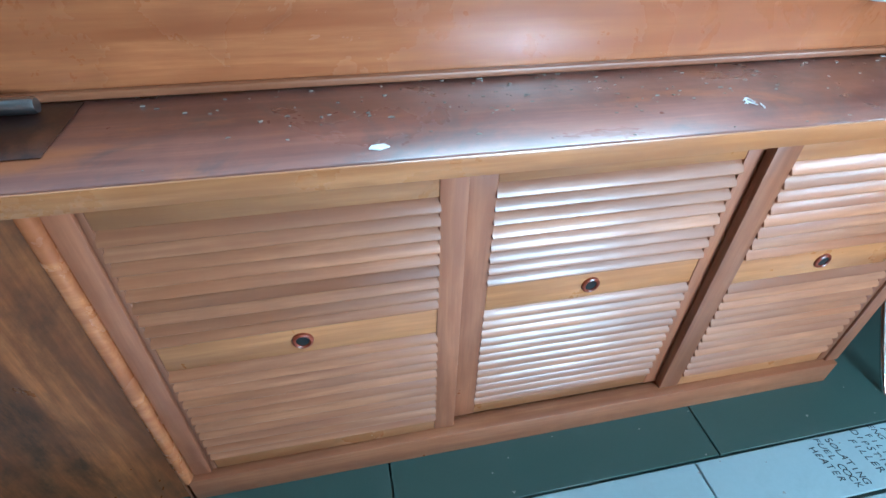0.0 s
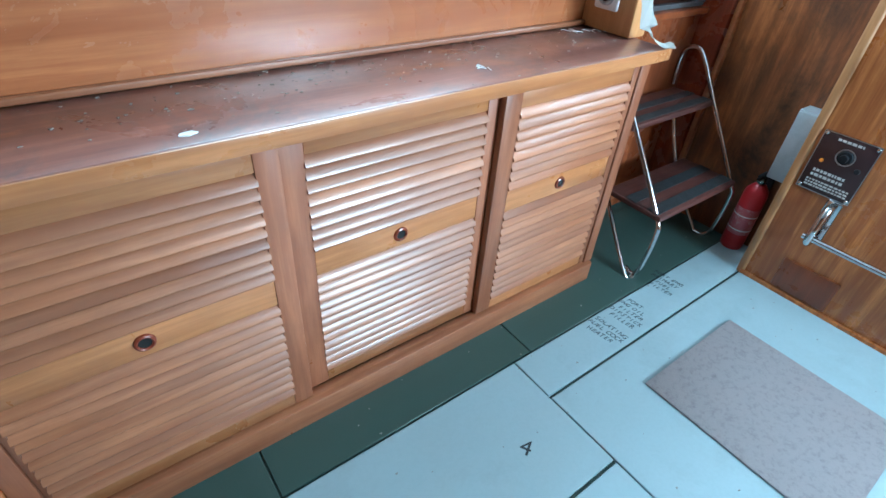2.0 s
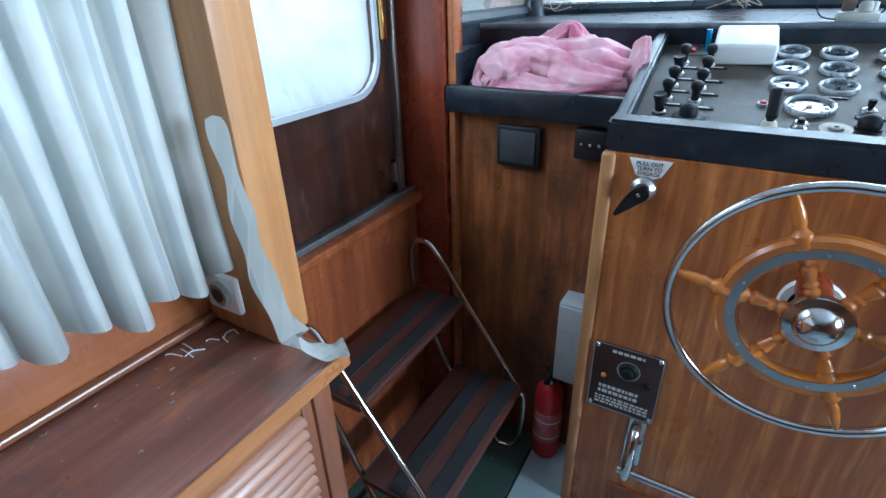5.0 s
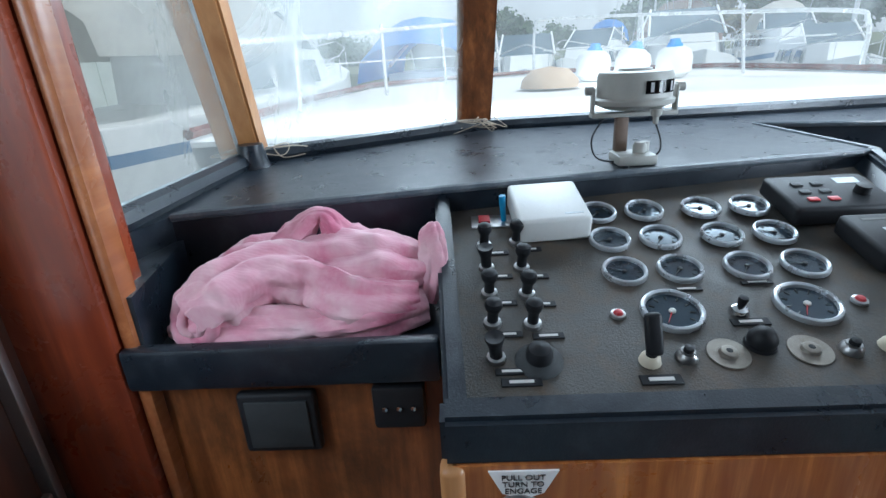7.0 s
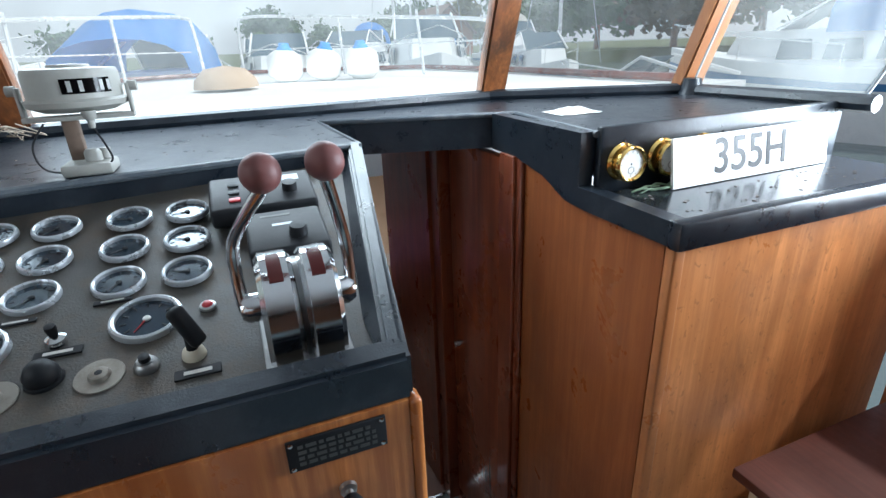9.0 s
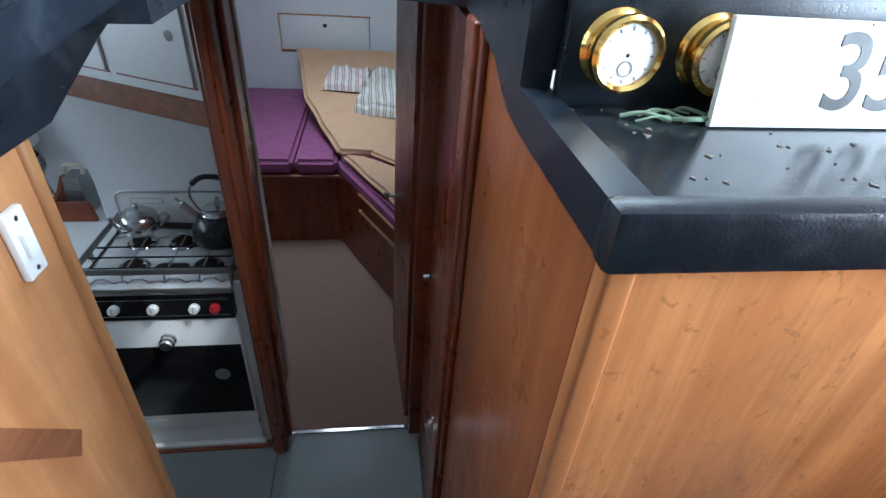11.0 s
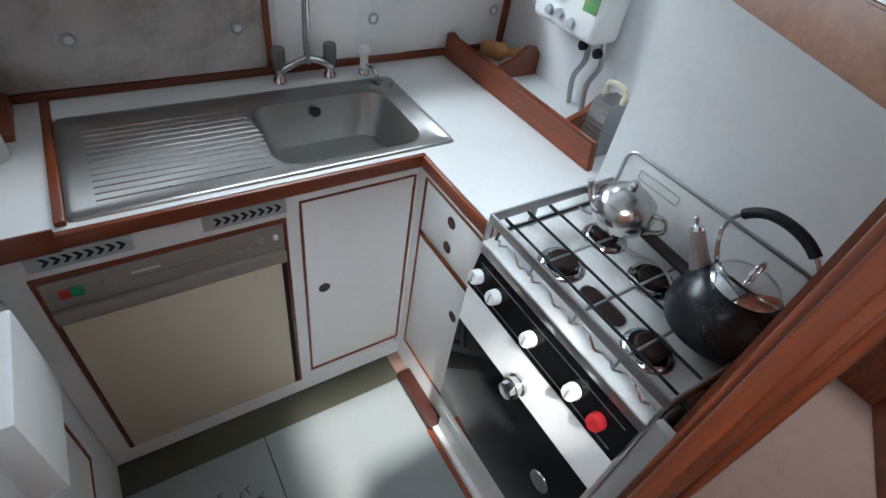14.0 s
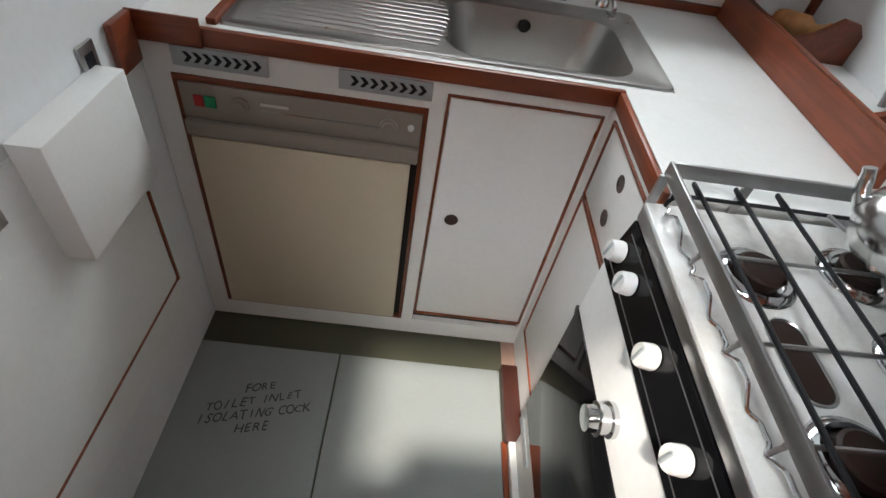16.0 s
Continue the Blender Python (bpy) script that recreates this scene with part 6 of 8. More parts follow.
inset(fr, "door", 0, GY, 3.529, 3.842, -0.575, 0.118, [(3.583, -0.203)], 1)
dr = thing("drawer_unit", (3.86, 0.62, LOW), "white drawer and cupboard front beside the cooker", "cabinet")
for lo, hi in (((GX, 0.748, LOW + 0.004), (GX + 0.018, 0.786, 0.141)), ((GX, 0.47, LOW + 0.004), (GX + 0.018, 0.748, -0.56)), ((GX, 0.47, 0.134), (GX + 0.018, 0.748, 0.141))):
    part("face", one(lo, hi), white_lam, dr)
inset(dr, "drawer", 1, GX, 0.472, 0.747, -0.048, 0.133, [(0.612, 0.085), (0.612, 0.003)], 1)
inset(dr, "door", 1, GX, 0.472, 0.747, -0.555, -0.052, [(0.532, -0.188)], 1)
part("kick_board", one((3.802, 0.46, LOW), (3.848, 0.69, LOW + 0.03), 0.003), wood_kick, dr, "dark red kick board")

# vents
for x0, x1 in ((3.010, 3.187), (3.319, 3.499)):
    v = thing("vent_grille", ((x0 + x1) / 2, GY, 0.116), "grey metal vent grille above the refrigerator", "vent", "vent grilles")
    part("plate", one((x0, GY - 0.0035, 0.097), (x1, GY - 0.0005, 0.136), 0.001), alu, v)
    for k in range(8):
        cx = x0 + 0.028 + k * (x1 - x0 - 0.05) / 7
        bm = prism(bmesh.new(), [(cx - 0.006, 0.127), (cx + 0.002, 0.117), (cx - 0.006, 0.107), (cx + 0.002, 0.107), (cx + 0.011, 0.117), (cx + 0.002, 0.127)], 1, GY - 0.0043, GY - 0.0032)
        part("slot", bm, black, v, smooth=False)

# refrigerator
steel_brown = paint("brown_grey_fascia", (0.26, 0.23, 0.20), 0.4, 0.3, (0.15, 0.13, 0.11), 0.03)
fg = thing("refrigerator", (3.25, GY, -0.27), "built-in cream refrigerator with a brown-grey control fascia", "refrigerator")
part("body", one((3.001, GY + 0.008, -0.611), (3.496, GY + 0.25, 0.079)), gap_shade, fg)
part("trim_frame", boxes(((3.0, GY - 0.002, 0.066), (3.496, GY + 0.008, 0.079)), ((3.0, GY - 0.002, -0.60), (3.009, GY + 0.008, 0.066)), ((3.487, GY - 0.002, -0.611), (3.496, GY + 0.008, 0.066)), ((3.0, GY - 0.002, -0.611), (3.487, GY + 0.008, -0.60)), bevel=0.001), wood_red_x, fg)
fas = part("fascia", boxes(((3.010, GY - 0.006, -0.012), (3.486, GY + 0.008, 0.065)), bevel=0.002), steel_brown, fg)
part("handle_ledge", one((3.010, GY - 0.016, -0.050), (3.486, GY + 0.008, -0.014), 0.004), steel_brown, fg)
part("door_panel", one((3.014, GY - 0.012, -0.597), (3.472, GY + 0.006, -0.053), 0.003), cream, fg, "cream door panel")
part("switch", one((3.036, GY - 0.010, 0.018), (3.054, GY - 0.006, 0.042), 0.001), red, fas, "red rocker switch")
part("indicator", one((3.057, GY - 0.010, 0.018), (3.078, GY - 0.006, 0.042), 0.001), paint("green_lens", (0.02, 0.28, 0.12), 0.2), fas, "green indicator")
for x in (3.125, 3.42):
    part("knob", lathe(bmesh.new(), [(0.0001, 0), (0.018, 0.0005), (0.017, 0.006), (0.012, 0.007), (0.011, 0.012), (0.0001, 0.013)], pose(x, GY - 0.006, 0.032, 90), 18), steel_brown, fas)
part("bulb", lathe(bmesh.new(), [(0.0001, 0), (0.007, 0.001), (0.006, 0.007), (0.0001, 0.008)], pose(3.465, GY - 0.006, 0.035, 90), 12), white_plastic, fas)
part("name_bar", one((3.165, GY - 0.0066, 0.036), (3.22, GY - 0.0058, 0.042)), ink_w, fas)
part("trim_line", one((3.165, GY - 0.0066, 0.024), (3.40, GY - 0.0058, 0.0265)), chrome, fas)

# sink
sk = thing("kitchen_sink", (3.53, 1.0, CT), "stainless steel sink with a ribbed drainer", "sink")
SX0, SX1, SY0, SY1 = 3.096, 3.967, 0.804, 1.197
bx0, bx1, by0, by1 = 3.515, 3.905, 0.845, 1.135


def rr(x0, x1, y0, y1, r, z, n=6):
    return [(x, y, z) for x, y in rounded((x0 + x1) / 2, (y0 + y1) / 2, x1 - x0, y1 - y0, r, n)]


bm = bmesh.new()
loops = [rr(SX0, SX1, SY0, SY1, 0.02, CT + 0.0005), rr(SX0 + 0.003, SX1 - 0.003, SY0 + 0.003, SY1 - 0.003, 0.02, CT + 0.005), rr(SX0 + 0.014, SX1 - 0.014, SY0 + 0.014, SY1 - 0.014, 0.018, CT + 0.006), rr(SX0 + 0.020, SX1 - 0.020, SY0 + 0.02, SY1 - 0.02, 0.016, CT + 0.002), rr(bx0 - 0.012, bx1 + 0.012, by0 - 0.012, by1 + 0.012, 0.07, CT + 0.001), rr(bx0, bx1, by0, by1, 0.065, CT - 0.004), rr(bx0 + 0.012, bx1 - 0.012, by0 + 0.012, by1 - 0.012, 0.06, CT - 0.06), rr(bx0 + 0.03, bx1 - 0.03, by0 + 0.03, by1 - 0.03, 0.06, CT - 0.125), rr(bx0 + 0.07, bx1 - 0.07, by0 + 0.07, by1 - 0.07, 0.05, CT - 0.137)]
ring_faces(bm, loops, caps=False)
bm.faces.new([v for v in bm.verts][-28:])
sink_m = paint("worn_sink_steel", (0.40, 0.395, 0.38), 0.33, 0.35, (0.30, 0.285, 0.265), 0.02, 5, metal=1.0)
part("basin", bm, sink_m, sk)
for k in range(13):
    y = 0.855 + k * 0.0225
    x1 = 3.505 - 0.02 * abs(k - 6) / 6
    part("drainer_rib", tube(bmesh.new(), [(3.15, y, CT + 0.0012), (3.165, y, CT + 0.0016), (x1, y, CT + 0.0016), (x1 + 0.012, y, CT + 0.0006)], 0.0027, 8), sink_m, sk)
part("overflow", lathe(bmesh.new(), [(0.0001, 0), (0.015, 0.0005), (0.014, 0.003), (0.0001, 0.002)], pose(3.70, by1 - 0.0185, CT - 0.035, 90), 16), gap_shade, sk, "dark overflow hole")
part("plug_hole", lathe(bmesh.new(), [(0.0001, 0), (0.028, 0.0005), (0.024, 0.003), (0.0001, 0.001)], pose(3.70, 0.99, CT - 0.137), 20), chrome, sk)
tap = thing("mixer_tap", (3.70, 1.24, CT), "chrome swan-neck mixer tap with two smoked handles", "tap")
for s, x in ((-1, 3.645), (1, 3.795)):
    part("pillar", lathe(bmesh.new(), [(0.0001, 0), (0.020, 0.001), (0.018, 0.01), (0.013, 0.02), (0.012, 0.04), (0.0001, 0.041)], pose(x, 1.245, CT), 16), chrome, tap)
    part("handle", lathe(bmesh.new(), [(0.0001, 0.04), (0.017, 0.041), (0.019, 0.05), (0.019, 0.095), (0.016, 0.1), (0.0001, 0.101)], pose(x, 1.245, CT), 12), paint("smoked_handle", (0.12, 0.12, 0.12), 0.15), tap, "smoked plastic handle")
    part("arm", tube(bmesh.new(), smooth_curve([(x, 1.24, CT + 0.035), (x - s * 0.035, 1.225, CT + 0.06), (3.72, 1.222, CT + 0.075)]), 0.010, 10), chrome, tap)
part("spout", tube(bmesh.new(), smooth_curve([(3.72, 1.222, CT + 0.06), (3.72, 1.222, CT + 0.18), (3.725, 1.215, CT + 0.28), (3.74, 1.17, CT + 0.335), (3.76, 1.11, CT + 0.34), (3.77, 1.075, CT + 0.31), (3.77, 1.065, CT + 0.29)], 8), 0.0105, 12), chrome, tap)
sp = thing("soap_pump", (3.90, 1.235, CT), "small clear and chrome soap pump behind the sink", "soap dispenser")
part("base", lathe(bmesh.new(), [(0.0001, 0), (0.018, 0.001), (0.016, 0.012), (0.010, 0.02), (0.0001, 0.021)], pose(3.90, 1.235, CT), 14), chrome, sp)
part("plunger", lathe(bmesh.new(), [(0.0001, 0.02), (0.012, 0.022), (0.012, 0.06), (0.016, 0.064), (0.015, 0.085), (0.0001, 0.086)], pose(3.90, 1.235, CT), 14), white_plastic, sp)
part("nozzle", tube(bmesh.new(), smooth_curve([(3.90, 1.235, CT + 0.03), (3.91, 1.205, CT + 0.035), (3.915, 1.18, CT + 0.02), (3.915, 1.175, CT + 0.005)]), 0.006, 8), chrome, sp)

# wall behind the sink: sliding panels, rings, plate rack shelf
bs = thing("sliding_locker", (3.7, 1.30, 0.3), "row of white sliding locker panels behind the sink", "locker")
# first panel is greyer, with random brown blotches
stained = paint("brown_blotched_white", (0.56, 0.55, 0.53), 0.4, 0.9, (0.2, 0.16, 0.12), 0.03, 4, spread=0.42)
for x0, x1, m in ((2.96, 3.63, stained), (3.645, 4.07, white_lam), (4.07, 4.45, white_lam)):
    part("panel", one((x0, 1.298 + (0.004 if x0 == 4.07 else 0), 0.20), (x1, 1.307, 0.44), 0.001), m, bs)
part("card", one((3.66, 1.2945, 0.205), (3.90, 1.297, 0.40), 0.0005), white_plastic, bs, "white card leaning behind the tap")
part("upright", one((3.628, 1.290, 0.20), (3.645, 1.3085, 0.445), 0.003), wood_red_z, bs)
part("corner_upright", one((4.452, 1.285, 0.20), (4.469, 1.3085, 0.445), 0.003), wood_red_z, bs)
for x in (3.18, 3.56, 3.957, 4.41):
    part("finger_ring", lathe(bmesh.new(), [(0.010, 0), (0.010, 0.003), (0.013, 0.005), (0.017, 0.003), (0.018, 0), (0.010, 0)], pose(x, 1.298, 0.314, 90), 20), alu, bs)
    part("ring_hole", lathe(bmesh.new(), [(0.0001, 0), (0.010, 0.0002), (0.010, 0.0012), (0.0001, 0.0008)], pose(x, 1.298, 0.314, 90), 16), white_plastic, bs)
up = thing("crockery_shelf", (3.7, 1.25, 0.47), "red timber fiddle shelf holding mugs", "shelf")
part("shelf_board", one((2.96, 1.19, 0.446), (4.46, 1.309, 0.458)), wood_red_x, up)
part("fiddle_rail", one((2.96, 1.178, 0.446), (4.46, 1.19, 0.498), 0.003), wood_red_x, up)
mug_m = paint("blue_white_china", (0.66, 0.70, 0.74), 0.2, 0.5, (0.25, 0.35, 0.5), 0.0, 40)
for x, h, r in ((3.68, 0.085, 0.04), (3.80, 0.095, 0.042), (3.90, 0.06, 0.055), (4.06, 0.09, 0.042), (4.18, 0.085, 0.04)):
    mg = thing("mug", (x, 1.245, 0.459), "pale blue and white china mug on the shelf", "mug", "mugs on the shelf")
    part("body", lathe(bmesh.new(), [(0.0001, 0), (r * 0.85, 0.001), (r, 0.012), (r, h), (r * 0.9, h), (r * 0.88, 0.01), (0.0001, 0.008)], pose(x, 1.245, 0.459), 20), mug_m, mg)
    part("handle", tube(bmesh.new(), smooth_curve([(x + r * 0.98, 1.245, 0.459 + h * 0.8), (x + r + 0.022, 1.24, 0.459 + h * 0.7), (x + r + 0.02, 1.24, 0.459 + h * 0.3), (x + r * 0.98, 1.245, 0.459 + h * 0.2)]), 0.0045, 8), mug_m, mg)

# fiddle rail on the worktop with its brackets, rolling pin, grater, water heater
fd = thing("worktop_fiddle", (4.23, 0.93, CT), "red timber fiddle rail with curved brackets on the worktop", "rail")
bm = prism(bmesh.new(), [(0.562, CT), (0.575, CT + 0.078), (1.24, CT + 0.078), (1.262, CT + 0.09), (1.285, CT + 0.082), (1.29, CT)], 0, 4.222, 4.242)
bmesh.ops.bevel(bm, geom=bm.edges[:], offset=0.003, segments=2, affect="EDGES")
part("board", bm, wood_red_y, fd)
for y in (1.09, 0.745):
    bm = prism(bmesh.new(), [(4.242, CT + 0.001), (4.242, CT + 0.035), (4.30, CT + 0.04), (4.36, CT + 0.06), (4.41, CT + 0.10), (4.445, CT + 0.095), (4.466, CT + 0.07), (4.466, CT + 0.001)], 1, y - 0.008, y + 0.008)
    part("bracket", bm, wood_red_y, fd)
rp = thing("wooden_pestle", (4.34, 1.2, CT), "pale turned wooden pestle lying behind the rail", "pestle")
part("body", lathe(bmesh.new(), [(0.0001, 0), (0.024, 0.003), (0.028, 0.02), (0.028, 0.08), (0.014, 0.10), (0.016, 0.12), (0.024, 0.135), (0.016, 0.15), (0.0001, 0.153)], pose(4.36, 1.26, CT + 0.03, 82, 0, 28), 18), wood_light_z, rp)
gr = thing("box_grater", (4.33, 0.63, CT), "metal box grater with a cream handle", "grater")
bm = bmesh.new()
ring_faces(bm, [[(4.33 + sx * w, 0.645 + sy * w * 0.7, CT + z) for sx, sy in ((-1, -1), (1, -1), (1, 1), (-1, 1))] for w, z in ((0.052, 0.001), (0.040, 0.15))])
part("body", bm, steel, gr, smooth=False)
dots = bmesh.new()
for r in range(9):
    for k in range(7):
        z = 0.015 + r * 0.0145
        w = 0.052 - 0.012 * z / 0.15
        lathe(dots, [(0.003, 0), (0.0001, 0.003)], pose(4.33 - w, 0.645 + (k - 3) * 0.0085, CT + z, 0, -90, 0), 5)
tagged(part("teeth", dots, chrome, gr), kind="stuff")
part("handle", tube(bmesh.new(), smooth_curve([(4.33, 0.615, CT + 0.15), (4.33, 0.615, CT + 0.18), (4.33, 0.645, CT + 0.187), (4.33, 0.675, CT + 0.18), (4.33, 0.675, CT + 0.15)]), 0.008, 8), cream, gr)
wh = thing("water_heater", (4.42, 0.93, 0.6), "white gas water heater with round controls on the bulkhead", "water heater")
part("case", one((4.36, 0.80, 0.392), (4.4695, 1.062, 0.78), 0.02, 3), white_plastic, wh)
part("window", one((4.357, 0.92, 0.55), (4.361, 0.985, 0.59), 0.001), paint("grey_lcd", (0.25, 0.27, 0.26), 0.2), wh)
part("sticker", one((4.357, 0.815, 0.47), (4.361, 0.865, 0.62), 0.0005), paint("green_sticker", (0.12, 0.32, 0.12), 0.5, 0.8, (0.45, 0.25, 0.1), 0.0, 30), wh, "green and orange sticker")
for y, z, r in ((0.985, 0.43, 0.014), (0.94, 0.435, 0.014), (0.89, 0.425, 0.014), (0.955, 0.49, 0.024)):
    part("control", lathe(bmesh.new(), [(0.0001, 0), (r, 0.001), (r * 0.9, 0.012), (0.0001, 0.013)], pose(4.361, y, z, 0, -90, 0), 18), alu, wh)
for y in (0.80, 0.86):
    part("pipe", tube(bmesh.new(), smooth_curve([(4.43, y + 0.02, 0.40), (4.43, y, 0.33), (4.435, y + 0.03, 0.26), (4.44, y + 0.02, 0.18)]), 0.008, 8), steel, wh)
    part("tap_head", lathe(bmesh.new(), [(0.0001, 0), (0.014, 0.001), (0.014, 0.02), (0.0001, 0.021)], pose(4.43, y + 0.015, 0.365, 0, -90, 0), 12), black, wh)

# cooker
ck = thing("gas_cooker", (4.02, 0.22, LOW), "white and black gas cooker with a wire pan rack", "cooker")
CX, CY0, CY1, HT = 3.822, -0.012, 0.462, 0.168
part("body", one((CX + 0.014, CY0, LOW + 0.03), (4.205, CY1, HT - 0.012), 0.003), white_lam, ck)
part("stile", one((CX + 0.012, CY0 - 0.042, LOW), (CX + 0.03, CY0 - 0.002, HT), 0.002), white_lam, ck, "white filler stile")
part("hob", one((CX - 0.004, CY0, HT - 0.012), (4.203, CY1, HT), 0.005), paint("worn_hob_enamel", (0.62, 0.63, 0.62), 0.22, 0.8, (0.35, 0.3, 0.26), 0.02, 10, coat=0.3), ck)
part("front_roll", one((CX - 0.004, CY0, HT - 0.034), (CX + 0.012, CY1, HT - 0.001), 0.006, 3), steel, ck, "rolled steel front edge")
# the control panel leans back from the oven door up to the rolled edge
SLOPE = [(CX - 0.020, 0.044), (CX - 0.004, HT - 0.036), (CX + 0.013, HT - 0.036), (CX + 0.013, 0.044)]
bm = ring_faces(bmesh.new(), [[(x, y, z) for x, z in SLOPE] for y in (CY0 + 0.004, CY1 - 0.004)])
ctl = part("control_panel", bm, black_gloss, ck, "black control panel", smooth=False)
LEAN = math.degrees(math.atan2(0.016, HT - 0.08))


def on_panel(y, u):
    """Pose on the leaning panel: z leaves it; u is the share of its height."""
    return pose(CX - 0.0205 + 0.016 * u, y, 0.044 + (HT - 0.08) * u, 0, -90 + LEAN, 0)


for k, y in enumerate((0.432, 0.367, 0.246, 0.116, 0.050)):
    m = on_panel(y, 0.5)
    kb = part("knob", lathe(bmesh.new(), [(0.0001, 0), (0.0165, 0.001), (0.0175, 0.004), (0.0165, 0.018), (0.015, 0.022), (0.0001, 0.0225)], m, 22), red if k == 4 else white_plastic, ctl, "red ignition knob" if k == 4 else "white knob")
    bm = box(bmesh.new(), (-0.013, -0.002, 0.022), (0.013, 0.002, 0.0255), 0.001)
    bm.transform(m)
    part("grip", bm, red if k == 4 else alu, kb)
for u in (0.16, 0.84):
    part("trim_line", tube(bmesh.new(), [on_panel(CY0 + 0.02, u).translation, on_panel(CY1 - 0.02, u).translation], 0.0009, 5), steel, ctl)
dr_o = part("oven_door", one((CX - 0.018, CY0 + 0.002, -0.52), (CX + 0.013, CY1 - 0.002, 0.040), 0.004), white_lam, ck)
part("oven_glass", one((CX - 0.0212, CY0 + 0.006, -0.445), (CX - 0.0182, CY1 - 0.006, -0.082), 0.001), black_gloss, dr_o, "black oven glass")
kb = part("oven_handle", lathe(bmesh.new(), [(0.0001, 0), (0.026, 0.001), (0.026, 0.008), (0.021, 0.010), (0.021, 0.018), (0.025, 0.020), (0.025, 0.026), (0.020, 0.028), (0.019, 0.042), (0.0001, 0.043)], pose(CX - 0.018, 0.226, -0.045, 0, -90, 0), 26), chrome, dr_o, "round chrome oven catch")
part("thermometer", lathe(bmesh.new(), [(0.0001, 0), (0.027, 0.0005), (0.026, 0.004), (0.022, 0.006), (0.0001, 0.005)], pose(CX - 0.0212, 0.078, -0.228, 0, -90, 0), 26), steel, dr_o, "round door thermometer")
part("name_bar", one((CX - 0.0187, 0.33, -0.492), (CX - 0.0178, 0.44, -0.482)), alu, dr_o)
part("bottom_drawer", one((CX + 0.004, CY0 + 0.004, LOW + 0.03), (CX + 0.013, CY1 - 0.004, -0.545), 0.002), white_lam, ck)
# black strip gives the gap over the drawer its shade
part("drawer_gap", one((CX + 0.004, CY0 + 0.004, -0.545), (CX + 0.012, CY1 - 0.004, -0.521)), gap_shade, ck)
part("plinth_bar", one((CX - 0.012, CY0 - 0.004, LOW + 0.001), (CX + 0.012, CY1 + 0.004, LOW + 0.028), 0.003), white_lam, ck)
part("floor_bead", one((CX - 0.028, CY0 - 0.03, LOW), (CX - 0.013, CY1 + 0.005, LOW + 0.012), 0.003), wood_red_y, ck)
cast = paint("black_cast_iron", (0.02, 0.014, 0.012), 0.6, 0.5, (0.09, 0.04, 0.02), 0.1, 30)
burnt = paint("burnt_enamel", (0.022, 0.014, 0.012), 0.42, 0.5, (0.06, 0.025, 0.015), 0.05, 40)
for x, y in ((3.932, 0.330), (4.082, 0.212), (3.934, 0.090), (4.085, 0.355)):
    bn = part("burner", lathe(bmesh.new(), [(0.0001, 0.001), (0.030, 0.001), (0.034, 0.003), (0.036, 0.008), (0.041, 0.010), (0.049, 0.006), (0.052, 0.0005), (0.0001, 0.0004)], pose(x, y, HT), 30), chrome, ck, "polished burner ring")
    part("burner_cap", lathe(bmesh.new(), [(0.0001, 0.001), (0.028, 0.002), (0.030, 0.013), (0.031, 0.017), (0.027, 0.020), (0.012, 0.0185), (0.0001, 0.019)], pose(x, y, HT), 26), burnt, bn, "dark burnt burner cap")
part("rating_slot", prism(bmesh.new(), rounded(3.932, 0.207, 0.042, 0.108, 0.019), 2, HT - 0.001, HT + 0.0012), burnt, ck, "dark slot between the burners")
part("slot_rim", tube(bmesh.new(), [(x, y, HT + 0.001) for x, y in rounded(3.932, 0.207, 0.046, 0.112, 0.021)], 0.0022, 6, True), steel, ck)
burnt.node_tree.nodes["Principled BSDF"].inputs["Specular IOR Level"].default_value = 0.12
RZ = 0.205
for x in (3.877, 3.940, 4.003):
    part("rack_wire", tube(bmesh.new(), smooth_curve([(x, CY0 - 0.002, RZ - 0.010), (x, CY0 + 0.006, RZ), (x, CY1 - 0.026, RZ), (x, CY1 - 0.018, RZ - 0.004)], 4), 0.0032, 8), black, ck)
pts = []
for k in range(25):
    y = CY0 + 0.01 + k * (CY1 - CY0 - 0.035) / 24
    pts.append((4.066 + 0.03 * (0.5 - 0.5 * math.cos(k * math.pi / 4)), y, RZ - 0.002))
part("rack_wire", tube(bmesh.new(), smooth_curve(pts, 3), 0.0032, 8), steel, ck, "waved wire at the back of the rack")
for y in (0.442, 0.329, 0.200, 0.090, -0.014):
    part("rack_bar", tube(bmesh.new(), smooth_curve([(3.838, y, HT + 0.010), (3.844, y, RZ - 0.012), (3.865, y, RZ - 0.0062), (4.09, y, RZ - 0.0062), (4.165, y, RZ - 0.006), (4.175, y, HT + 0.003)], 5), 0.003, 8), steel if y in (0.329, 0.2, 0.09) else black, ck)
pts = []
for k in range(41):
    y = CY0 + 0.012 + k * (CY1 - CY0 - 0.024) / 40
    pts.append((3.838 + (0.008 if k % 10 in (0, 1, 9) else 0.0), y, HT + 0.005 + (0.016 if k % 10 in (4, 5, 6) else 0.008 if k % 10 in (3, 7) else 0)))
part("clip_wire", tube(bmesh.new(), smooth_curve(pts, 3), 0.0026, 8), chrome, ck, "bent chrome wire along the front")
part("front_fiddle", one((CX + 0.004, CY0 - 0.005, 0.214), (CX + 0.009, CY1 + 0.004, 0.237), 0.001), steel, ck, "flat steel fiddle bar")
part("side_fiddle", one((CX + 0.009, CY1 - 0.002, 0.214), (4.19, CY1 + 0.004, 0.237), 0.001), steel, ck)
part("side_fiddle", one((CX + 0.009, CY0 - 0.005, 0.214), (4.19, CY0 + 0.001, 0.237), 0.001), steel, ck)
